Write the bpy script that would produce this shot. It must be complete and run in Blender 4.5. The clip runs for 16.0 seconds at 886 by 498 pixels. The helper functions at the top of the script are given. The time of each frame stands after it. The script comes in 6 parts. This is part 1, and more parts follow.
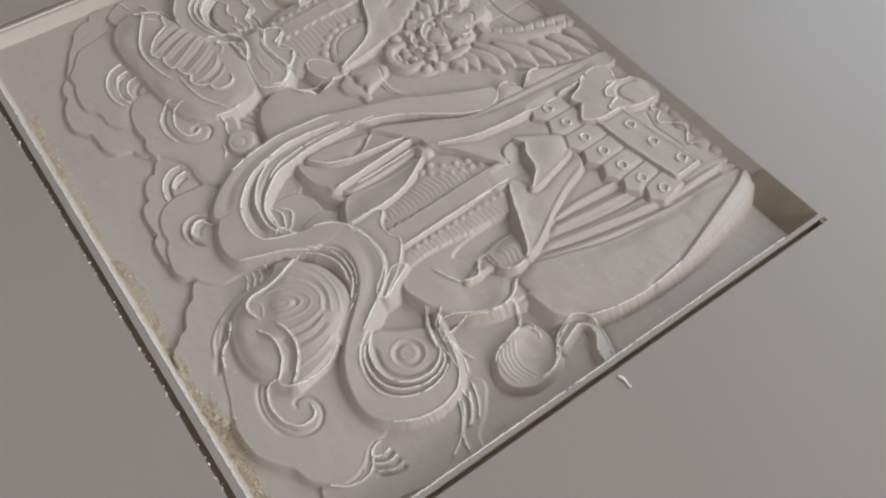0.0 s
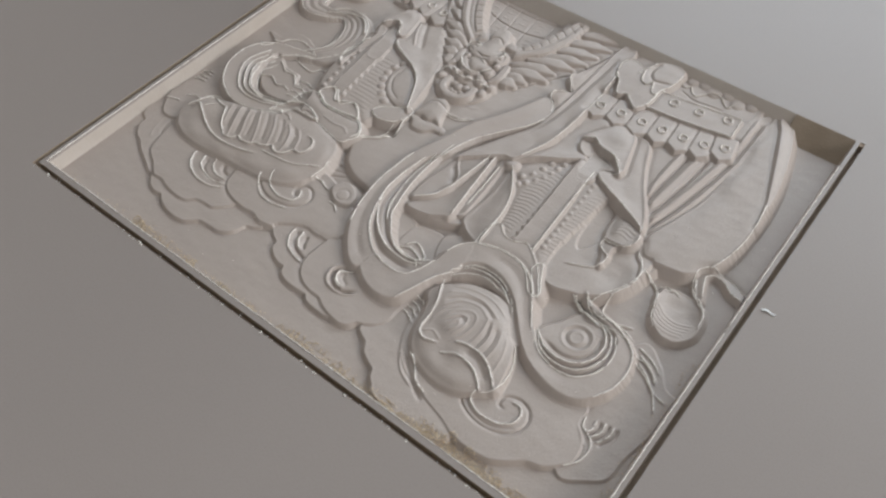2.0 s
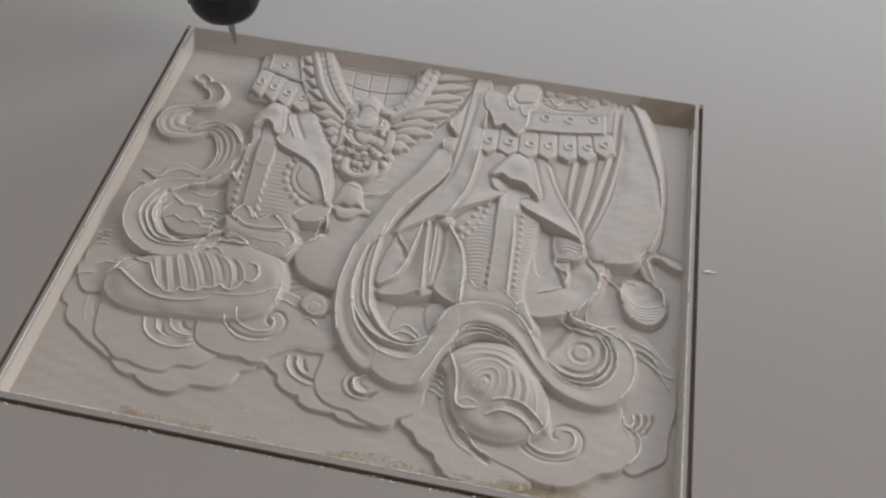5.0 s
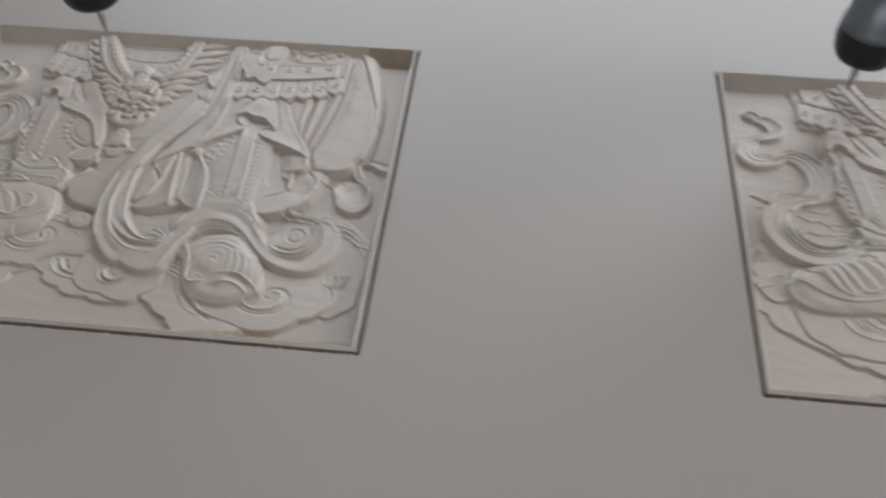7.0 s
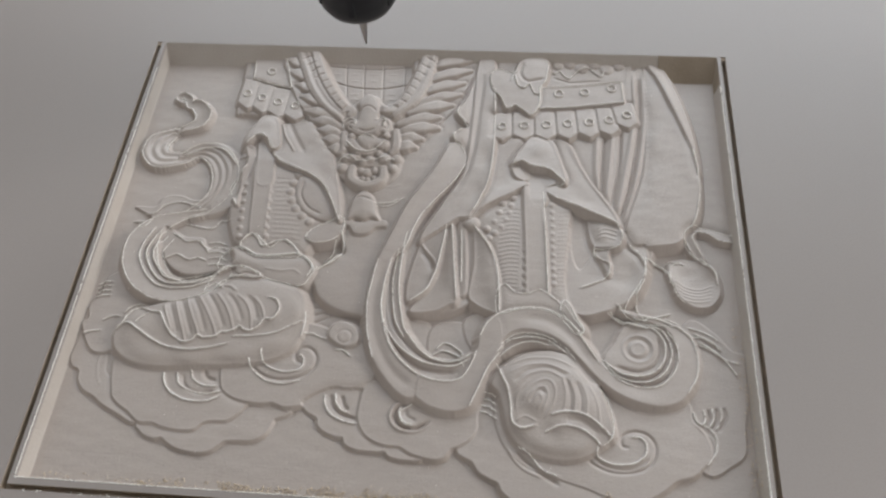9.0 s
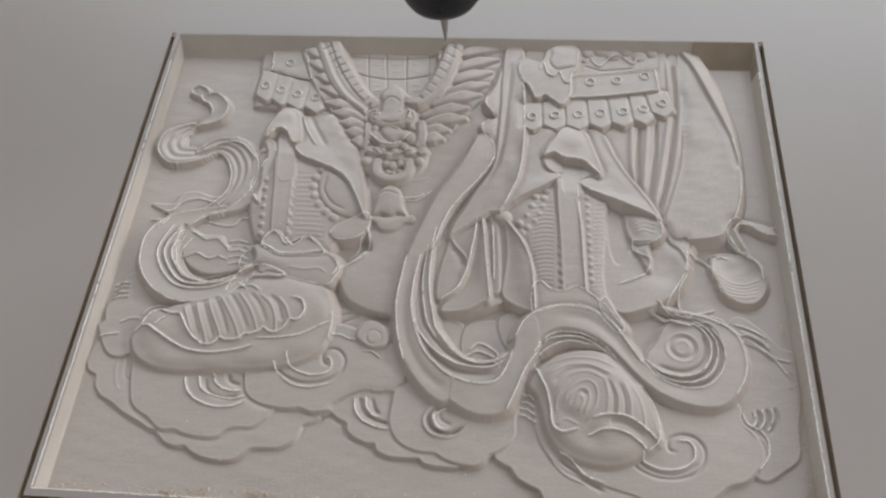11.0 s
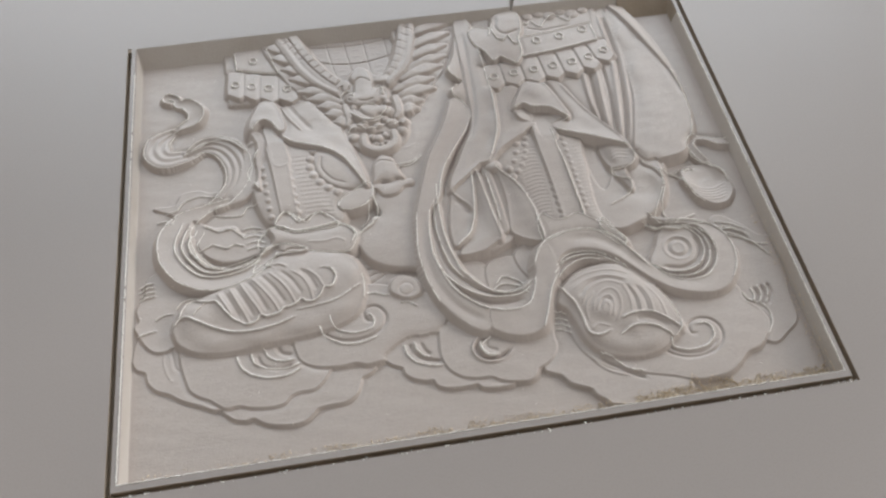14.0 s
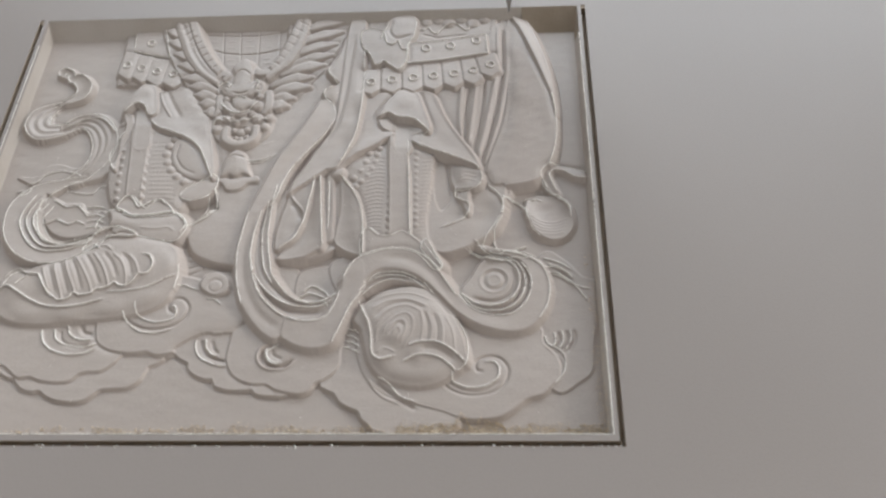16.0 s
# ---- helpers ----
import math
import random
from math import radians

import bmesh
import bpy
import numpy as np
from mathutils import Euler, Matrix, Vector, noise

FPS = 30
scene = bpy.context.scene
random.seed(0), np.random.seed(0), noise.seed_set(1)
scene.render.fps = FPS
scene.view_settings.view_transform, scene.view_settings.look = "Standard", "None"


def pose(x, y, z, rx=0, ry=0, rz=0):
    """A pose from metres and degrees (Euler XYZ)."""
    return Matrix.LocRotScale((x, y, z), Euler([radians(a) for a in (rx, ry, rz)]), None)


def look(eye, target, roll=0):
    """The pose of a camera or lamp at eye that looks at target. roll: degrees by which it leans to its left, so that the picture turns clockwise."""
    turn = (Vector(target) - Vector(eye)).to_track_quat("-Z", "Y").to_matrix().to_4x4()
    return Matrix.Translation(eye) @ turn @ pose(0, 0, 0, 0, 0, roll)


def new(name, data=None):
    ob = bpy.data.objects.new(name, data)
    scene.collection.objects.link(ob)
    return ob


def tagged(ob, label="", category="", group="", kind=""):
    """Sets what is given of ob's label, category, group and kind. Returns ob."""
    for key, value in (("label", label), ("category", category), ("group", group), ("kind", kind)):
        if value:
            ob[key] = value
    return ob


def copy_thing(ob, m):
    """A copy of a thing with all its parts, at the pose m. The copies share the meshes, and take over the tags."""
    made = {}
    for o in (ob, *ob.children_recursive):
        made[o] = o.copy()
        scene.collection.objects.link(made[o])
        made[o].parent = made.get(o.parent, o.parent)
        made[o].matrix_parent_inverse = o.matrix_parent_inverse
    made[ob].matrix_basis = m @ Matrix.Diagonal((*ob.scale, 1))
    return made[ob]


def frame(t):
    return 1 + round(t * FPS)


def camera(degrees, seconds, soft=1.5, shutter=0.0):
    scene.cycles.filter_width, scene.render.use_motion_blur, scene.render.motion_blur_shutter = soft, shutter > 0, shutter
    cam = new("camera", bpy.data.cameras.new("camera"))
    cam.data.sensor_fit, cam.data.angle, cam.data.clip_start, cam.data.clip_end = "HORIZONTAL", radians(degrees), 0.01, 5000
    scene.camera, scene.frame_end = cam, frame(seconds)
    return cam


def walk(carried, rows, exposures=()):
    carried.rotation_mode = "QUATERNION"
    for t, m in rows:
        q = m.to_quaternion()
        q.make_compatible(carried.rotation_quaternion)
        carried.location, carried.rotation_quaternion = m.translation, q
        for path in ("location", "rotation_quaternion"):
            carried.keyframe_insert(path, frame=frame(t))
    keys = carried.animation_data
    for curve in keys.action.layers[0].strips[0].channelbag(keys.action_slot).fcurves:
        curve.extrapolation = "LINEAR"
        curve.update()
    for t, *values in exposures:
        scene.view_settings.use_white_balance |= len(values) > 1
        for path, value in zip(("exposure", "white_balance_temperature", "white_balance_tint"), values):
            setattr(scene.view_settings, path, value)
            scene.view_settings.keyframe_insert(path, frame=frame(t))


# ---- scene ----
cam = camera(54.43, 16.0, soft=2.4, shutter=0.3)
PATH = [
    (0, (1.1660, -0.0054, 0.3639), (0.9592, 0.1476, -0.0053), 0.77),
    (0.5, (1.1611, -0.0109, 0.3639), (0.9568, 0.1424, -0.0066), 1.41),
    (1, (1.1704, -0.0298, 0.3723), (0.9761, 0.1359, 0.0018), 2.89),
    (1.5, (1.1307, -0.0938, 0.3853), (0.9484, 0.0991, 0.0220), 1.32),
    (2, (1.0954, -0.1321, 0.3920), (0.9234, 0.0781, 0.0332), -1.37),
    (2.5, (1.0846, -0.1497, 0.3859), (0.9258, 0.0760, 0.0304), -0.45),
    (3, (1.0707, -0.1495, 0.4040), (0.9338, 0.0803, 0.0422), 1.80),
    (5.5, (0.8864, -0.1860, 0.4631), (0.8701, 0.0753, 0.0972), 2.44),
    (5.8, (0.8307, -0.2293, 0.4737), (0.8268, 0.0442, 0.1164), 2.34),
    (6, (0.7810, -0.2614, 0.4860), (0.7801, 0.0166, 0.1321), 1.80),
    (6.5, (0.6526, -0.3430, 0.4841), (0.6388, -0.0482, 0.1444), 0.41),
    (7, (0.4922, -0.3038, 0.4840), (0.4596, -0.0181, 0.1379), -0.51),
    (7.5, (0.3695, -0.1985, 0.4830), (0.3214, 0.0674, 0.1231), -3.74),
    (8, (0.3082, -0.1559, 0.4613), (0.2657, 0.0963, 0.0910), -2.85),
    (8.5, (0.2799, -0.1275, 0.4466), (0.2436, 0.1184, 0.0715), -2.92),
    (9, (0.2591, -0.1176, 0.4384), (0.2246, 0.1219, 0.0590), -4.34),
    (11.5, (0.2381, -0.0996, 0.4128), (0.2024, 0.1387, 0.0328), -5.36),
    (12, (0.2277, -0.0877, 0.4071), (0.1968, 0.1502, 0.0264), -4.63),
    (12.5, (0.1980, -0.1025, 0.4117), (0.1812, 0.1342, 0.0293), -2.42),
    (13, (0.1689, -0.1177, 0.4067), (0.1688, 0.1177, 0.0232), -1.87),
    (13.5, (0.1520, -0.1393, 0.4198), (0.1775, 0.0978, 0.0382), -0.62),
    (14, (0.1449, -0.1639, 0.4294), (0.1855, 0.0836, 0.0557), -0.15),
    (14.5, (0.1769, -0.1514, 0.4297), (0.2121, 0.0959, 0.0554), -1.21),
    (15, (0.2232, -0.1336, 0.4347), (0.2396, 0.1078, 0.0553), -3.39),
    (15.5, (0.2813, -0.1267, 0.4295), (0.2734, 0.1126, 0.0485), -5.57),
    (16, (0.3352, -0.1529, 0.4368), (0.3079, 0.0854, 0.0561), -6.28),
]
walk(cam, [(t, look(eye, target, roll)) for t, eye, target, roll in PATH], [(0, -0.67), (5.5, -0.76), (6, -0.72), (7.5, -0.58), (8, -0.54), (9, -0.48), (12, -0.44), (13, -0.4), (14, -0.32), (15, -0.31), (16, -0.34)])

# ---- plan, in metres ----
W, H, D = 0.400, 0.323, 0.664      # panel width, panel height, spacing of the two panels
DY = -0.004                        # the second panel sits a little nearer
OVER = 0.003                       # the pocket runs past the ends of the side cuts
THICK = 0.018                      # board
G = 0.0015                         # half the cut that frees a panel
FLOOR, DEEP = -14.0, -11.0         # millimetres: the field as drawn and as cut, since the carving is flattened a little

# ---- light ----
world = bpy.data.worlds.new("sky")
scene.world = world
world.use_nodes = True
wn = world.node_tree.nodes
sky = wn.new("ShaderNodeTexSky")
sky.sky_type, sky.sun_disc = "NISHITA", False
sky.sun_elevation, sky.sun_rotation = radians(38), radians(40)
world.node_tree.links.new(sky.outputs[0], wn["Background"].inputs[0])
wn["Background"].inputs[1].default_value = 0.10


def area_light(name, m, w, h, power, colour):
    data = bpy.data.lights.new(name, "AREA")
    data.shape, data.size, data.size_y, data.energy, data.color = "RECTANGLE", w, h, power, colour
    ob = new(name, data)
    ob.matrix_world = m
    return ob


area_light("window_daylight", look((1.2, 7.85, 4.5), (0.5, 0.2, 0.0)), 11.0, 5.0, 1080, (0.845, 0.932, 1.0))
area_light("side_daylight", look((7.85, 2.0, 3.0), (0.5, 0.2, 0.0)), 5.0, 2.4, 600, (1.0, 0.97, 0.945))
# warm fill added from the front to lift the shadows; no source known there
area_light("front_fill", look((-2.0, -7.85, 3.2), (0.5, 0.2, 0.0)), 6.0, 2.4, 130, (1.0, 0.92, 0.84))


# ---- materials ----
def material(name, colour, rough=0.6, metal=0.0, spots=(), bump=(), spec=0.5):
    """spots: (scale, amount, second colour, low, high); bump: (scale, height)."""
    mat = bpy.data.materials.new(name)
    mat.use_nodes = True
    n, l = mat.node_tree.nodes, mat.node_tree.links
    b = n["Principled BSDF"]
    b.inputs["Roughness"].default_value, b.inputs["Metallic"].default_value = rough, metal
    b.inputs["Specular IOR Level"].default_value = spec
    b.inputs["Base Color"].default_value = (*colour, 1)
    co = n.new("ShaderNodeTexCoord").outputs["Object"]
    last = None
    for scale, amount, other, low, high in spots:
        tex = n.new("ShaderNodeTexNoise")
        tex.inputs["Scale"].default_value, tex.inputs["Detail"].default_value = scale, 6
        l.new(co, tex.inputs["Vector"])
        ramp = n.new("ShaderNodeMapRange")
        ramp.inputs["From Min"].default_value, ramp.inputs["From Max"].default_value = low, high
        ramp.inputs["To Max"].default_value = amount
        l.new(tex.outputs["Fac"], ramp.inputs["Value"])
        mix = n.new("ShaderNodeMix")
        mix.data_type = "RGBA"
        l.new(ramp.outputs["Result"], mix.inputs["Factor"])
        mix.inputs["A"].default_value, mix.inputs["B"].default_value = (*colour, 1), (*other, 1)
        if last:
            l.new(last, mix.inputs["A"])
        last = mix.outputs["Result"]
    if last:
        l.new(last, b.inputs["Base Color"])
    normal = None
    for scale, height in bump:
        tex = n.new("ShaderNodeTexNoise")
        tex.inputs["Scale"].default_value, tex.inputs["Detail"].default_value = scale, 4
        l.new(co, tex.inputs["Vector"])
        bm = n.new("ShaderNodeBump")
        bm.inputs["Distance"].default_value = height
        l.new(tex.outputs["Fac"], bm.inputs["Height"])
        if normal:
            l.new(normal, bm.inputs["Normal"])
        normal = bm.outputs["Normal"]
    if normal:
        l.new(normal, b.inputs["Normal"])
    return mat


BOARD = material("fibreboard_face", (0.32, 0.282, 0.262), 0.38, 0, [(3, 0.5, (0.34, 0.297, 0.27), 0.35, 0.7), (900, 0.3, (0.27, 0.235, 0.215), 0.45, 0.7)],
                 [(1400, 0.00006)], 0.5)
CARVED = material("carved_fibreboard", (0.445, 0.384, 0.345), 0.42, 0, [(14, 0.5, (0.43, 0.37, 0.335), 0.4, 0.7), (700, 0.4, (0.40, 0.34, 0.30), 0.5, 0.75)],
                  [(900, 0.00014), (2600, 0.00009)], 0.5)
CORE = material("cut_fibreboard_core", (0.36, 0.29, 0.225), 0.85, 0, [(40, 0.6, (0.27, 0.21, 0.155), 0.4, 0.7), (900, 0.4, (0.45, 0.38, 0.30), 0.5, 0.75)],
                [(700, 0.0003)], 0.2)
SIDE = material("cut_side", (0.52, 0.47, 0.425), 0.85, 0, [(40, 0.6, (0.45, 0.39, 0.34), 0.4, 0.7), (900, 0.4, (0.54, 0.49, 0.44), 0.5, 0.75)],
                [(700, 0.0003)], 0.2)
DARK_CORE = material("dark_brown_core", (0.33, 0.27, 0.21), 0.85, 0, [(60, 0.6, (0.25, 0.20, 0.15), 0.4, 0.7)], [(700, 0.0003)], 0.2)
DUST = material("sawdust", (0.66, 0.56, 0.43), 0.9, 0, [(300, 0.7, (0.44, 0.34, 0.23), 0.4, 0.65)], (), 0.2)
# near-white fibre; on the crests its colour also carries the ridge highlights
FIBRE_GLINT = material("pale_fibre_glint", (0.83, 0.80, 0.75), 0.9, 0, [(200, 0.5, (0.72, 0.68, 0.62), 0.4, 0.7)], (), 0.2)
SHAVING = material("white_shaving", (0.85, 0.86, 0.86), 0.45, 0, [(200, 0.3, (0.7, 0.7, 0.7), 0.4, 0.7)])
BED = material("machine_bed", (0.13, 0.11, 0.095), 0.7, 0, [(30, 0.5, (0.09, 0.08, 0.07), 0.4, 0.7)])
BLACK = material("black_oxide_steel", (0.022, 0.023, 0.027), 0.38, 0.6, [(60, 0.5, (0.05, 0.05, 0.055), 0.45, 0.75)], [(500, 0.00005)])
STEEL = material("ground_steel", (0.19, 0.21, 0.25), 0.36, 1.0, [(90, 0.5, (0.25, 0.27, 0.30), 0.4, 0.7)], [(700, 0.00004)])
CARBIDE = material("carbide", (0.42, 0.41, 0.40), 0.4, 0.9, [(300, 0.4, (0.3, 0.28, 0.26), 0.4, 0.7)])
ROOF = material("roof_sheet", (0.52, 0.51, 0.50), 0.6, 0, [(2, 0.4, (0.44, 0.43, 0.42), 0.4, 0.7)])
PLASTER = material("hall_wall_paint", (0.60, 0.59, 0.57), 0.8, 0, [(1.2, 0.4, (0.50, 0.49, 0.47), 0.4, 0.7)], [(40, 0.002)])
CONCRETE = material("hall_concrete", (0.30, 0.29, 0.28), 0.7, 0, [(1.5, 0.5, (0.22, 0.215, 0.21), 0.4, 0.7)], [(60, 0.001)])


# ---- mesh helpers ----
def link(name, bm, mat, parent=None, smooth=False):
    me = bpy.data.meshes.new(name)
    bm.to_mesh(me)
    bm.free()
    me.materials.append(mat)
    if smooth:
        me.polygons.foreach_set("use_smooth", [True] * len(me.polygons))
    ob = new(name, me)
    ob.parent = parent
    return ob


def part(name, bm, mat, parent, label="", smooth=False):
    return tagged(link(name, bm, mat, parent, smooth), label)


def box(bm, x0, y0, z0, x1, y1, z1):
    m = Matrix.Translation(((x0 + x1) / 2, (y0 + y1) / 2, (z0 + z1) / 2)) @ Matrix.Diagonal((x1 - x0, y1 - y0, z1 - z0, 1))
    return bmesh.ops.create_cube(bm, size=1, matrix=m)["verts"]


def turned(profile, n=48):
    """A lathe body from (radius, height) pairs."""
    bm = bmesh.new()
    rings = [[bm.verts.new((r * math.cos(k * math.tau / n), r * math.sin(k * math.tau / n), z)) for k in range(n)] for r, z in profile]
    for a, b in zip(rings, rings[1:]):
        for k in range(n):
            bm.faces.new((a[k], a[(k + 1) % n], b[(k + 1) % n], b[k]))
    bm.faces.new(rings[0][::-1])
    bm.faces.new(rings[-1])
    return bm


# ---- the hall ----
def slab_object(name, mat, *dims):
    bm = bmesh.new()
    box(bm, *dims)
    return tagged(link(name, bm, mat), kind="structure")


slab_object("floor", CONCRETE, -8, -8, -1.0, 8, 8, -0.82)
slab_object("ceiling", ROOF, -8.2, -8.2, 7.4, 8.2, 8.2, 7.6)


def wall_with_window(name, horizontal, at, out, c, w, z0, z1):
    """A wall across x (horizontal) or y at a place, with one opening w wide between z0 and z1."""
    bm = bmesh.new()
    a, b = sorted((at, at + out * 0.2))
    for lo, hi, zl, zh in ((-8, c - w / 2, -0.82, 7.4), (c + w / 2, 8, -0.82, 7.4), (c - w / 2, c + w / 2, -0.82, z0), (c - w / 2, c + w / 2, z1, 7.4)):
        box(bm, *((lo, a, zl, hi, b, zh) if horizontal else (a, lo, zl, b, hi, zh)))
    tagged(link(name, bm, PLASTER), kind="structure")


wall_with_window("wall_north", True, 8, 1, 1.2, 11.0, 2.0, 7.0)
# the south opening is unseen, added to go with the front fill
wall_with_window("wall_south", True, -8, -1, -2.0, 6.0, 2.0, 4.4)
wall_with_window("wall_east", False, 8, 1, 2.0, 5.0, 1.8, 4.2)
slab_object("wall_west", PLASTER, -8.2, -8, -0.82, -8, 8, 7.4)

# ---- machine bed and board ----
bm = bmesh.new()
box(bm, -1.0, -1.15, -0.82, 2.3, 1.85, -THICK - 0.0002)
tagged(link("machine_bed", bm, BED), "dark flat bed of the carving machine under the board", "machine bed")


def board():
    """One sheet with an opening round each panel; the top edge of an opening meets its panel."""
    bm = bmesh.new()
    xs = [-0.95, -G, W + G, D - G, D + W + G, 2.25]
    ys = [-1.1, DY - G, -G, H + OVER + DY, H + OVER, 1.8]
    top, low = {}, {}
    for i, x in enumerate(xs):
        for j, y in enumerate(ys):
            top[i, j], low[i, j] = bm.verts.new((x, y, 0)), bm.verts.new((x, y, -THICK))
    solid = {(i, j) for i in range(5) for j in range(5)} - {(1, 2), (1, 3), (3, 1), (3, 2)}
    for i, j in solid:
        ring = [(i, j), (i + 1, j), (i + 1, j + 1), (i, j + 1)]
        bm.faces.new([top[k] for k in ring])
        bm.faces.new([low[k] for k in ring[::-1]])
        for k, (di, dj) in enumerate(((0, -1), (1, 0), (0, 1), (-1, 0))):
            if (i + di, j + dj) not in solid:
                a, b = ring[k], ring[(k + 1) % 4]
                f = bm.faces.new((top[a], low[a], low[b], top[b]))
                f.material_index = 1
    ob = link("fibreboard_sheet", bm, BOARD)
    ob.data.materials.append(CORE)
    return tagged(ob, "large smooth grey-brown fibreboard sheet lying on the machine bed", "board")


board()


def cut_fill(x, y):
    """Brown strips added in the cut (both sides, near end) to lighten its depth."""
    bm = bmesh.new()
    for x0, y0, x1, y1 in ((x - G, y - G, x + G, y + H), (x + W - G, y - G, x + W + G, y + H), (x + G, y - G, x + W - G, y + G)):
        box(bm, x0, y0, -THICK, x1, y1, -0.0058)
    for x0 in (x - G, x + W - G):
        box(bm, x0, y + H, -THICK, x0 + 2 * G, y + H + OVER, -0.0006)
    tagged(link("cut_fill_strips", bm, CORE), "brown strips added in the cut round the panel to lighten it", kind="stuff")


cut_fill(0, 0)
cut_fill(D, DY)

# ---- the carving: a height field in millimetres, drawn shape by shape ----
STEP = 0.46
NX, NY = int((W * 1000 - 2 * G * 1000) / STEP) + 1, int((H + OVER - G) * 1000 / STEP) + 1
US, VS = np.linspace(G * 1000, W * 1000 - G * 1000, NX), np.linspace(G * 1000, (H + OVER) * 1000, NY)
U, V = np.meshgrid(US, VS)
HT = np.full((NY, NX), FLOOR)
TAG = np.zeros((NY, NX), int)
PARTS = ["carved_ground"]
PALE_EDGED = ("knee_apron", "hanging_cloth", "drape", "drape_fold", "knee_cloth", "knot", "boot_cuff", "apron_fold", "flower_boss", "belt_plate", "sash_end")
PALE_CRESTS = []                          # crests that carry torn fibres and painted highlights


def enter(name):
    PARTS.append(name)
    return len(PARTS) - 1


def curve(pts, closed=False, n=7):
    """A smooth line through the points (Catmull-Rom)."""
    p = np.array(pts, float)
    k = len(p)
    ends = (p[-1:], p[:2]) if closed else (2 * p[:1] - p[1:2], 2 * p[-1:] - p[-2:-1])
    q = np.concatenate([ends[0], p, ends[1]])
    out = []
    for i in range(k if closed else k - 1):
        a, b, c, d = q[i:i + 4]
        for s in np.arange(n) / n:
            out.append(0.5 * (2 * b + (c - a) * s + (2 * a - 5 * b + 4 * c - d) * s * s + (3 * b - a - 3 * c + d) * s ** 3))
    if not closed:
        out.append(p[-1])
    return np.array(out)


def window_of(line, pad):
    a, b = line.min(0)[:2] - pad, line.max(0)[:2] + pad
    i0, i1 = np.searchsorted(US, a[0]), np.searchsorted(US, b[0])
    j0, j1 = np.searchsorted(VS, a[1]), np.searchsorted(VS, b[1])
    return slice(j0, j1), slice(i0, i1)


def nearest(line, w, closed=False):
    """Distance to the line, the way along it from 0 to 1, and the side."""
    u, v = U[w], V[w]
    best, along, side = np.full(u.shape, 1e9), np.zeros(u.shape), np.ones(u.shape)
    nxt = np.roll(line, -1, 0) if closed else line[1:]
    for k, (a, b) in enumerate(zip(line, nxt)):
        d = b[:2] - a[:2]
        s = np.clip(((u - a[0]) * d[0] + (v - a[1]) * d[1]) / max(d @ d, 1e-9), 0, 1)
        du, dv = u - a[0] - s * d[0], v - a[1] - s * d[1]
        dist = du * du + dv * dv
        m = dist < best
        best[m], along[m], side[m] = dist[m], ((k + s) / max(len(line) - 1, 1))[m], np.sign(d[0] * dv - d[1] * du)[m]
    return np.sqrt(best), along, side


def inside(line, w):
    u, v = U[w], V[w]
    m = np.zeros(u.shape, bool)
    for a, b in zip(line, np.roll(line, -1, 0)):
        if a[1] != b[1]:
            m ^= ((a[1] > v) != (b[1] > v)) & (u < (b[0] - a[0]) * (v - a[1]) / (b[1] - a[1]) + a[0])
    return m


def rounded(d, r):
    """How far an edge of radius r has dropped at a distance d inside it."""
    return r * (1 - np.sqrt(np.clip(1 - (1 - np.clip(d / r, 0, 1)) ** 2, 0, 1)))


def shape(name, pts, top, edge=1.6, dome=0.0, reach=12.0, lip=0.05, moat=0.0, tilt=(0, 0), sharp=False, flutes=()):
    """A carved island: an outline, its height, a rounded edge, a dome, a raised lip, a moat round it, and a tilt along u and v."""
    k = enter(name)
    line = np.array(pts, float) if sharp else curve(pts, True)
    if name == "cloud":
        top, dome, lip = FLOOR + (top - FLOOR) * 0.55, dome * 0.6, 0.4
        line[:, 1] += 1.4
    if lip >= 0.5 or name in PALE_EDGED:
        PALE_CRESTS.append(np.concatenate([line, line[:1]]))
    w = window_of(line, 9)
    m = inside(line, w)
    d, _, _ = nearest(line, w, True)
    edge, moat = edge * 0.36, moat * 1.15
    h = top - rounded(d, edge) + dome * (1 - np.exp(-d / reach))
    h = h + tilt[0] * (U[w] - line[:, 0].mean()) + tilt[1] * (V[w] - line[:, 1].mean())
    h = h + lip * 0.8 * np.exp(-((d - 0.4) / 0.45) ** 2)
    for f in flutes:
        h = h + f[2] * np.sin((U[w] * math.cos(f[1]) + V[w] * math.sin(f[1])) * math.tau / f[0])
    HT[w] = np.where(m, h, np.maximum(HT[w] - moat * np.exp(-(d / 2.2) ** 2), FLOOR - 1.5))
    TAG[w] = np.where(m, k, TAG[w])
    return k


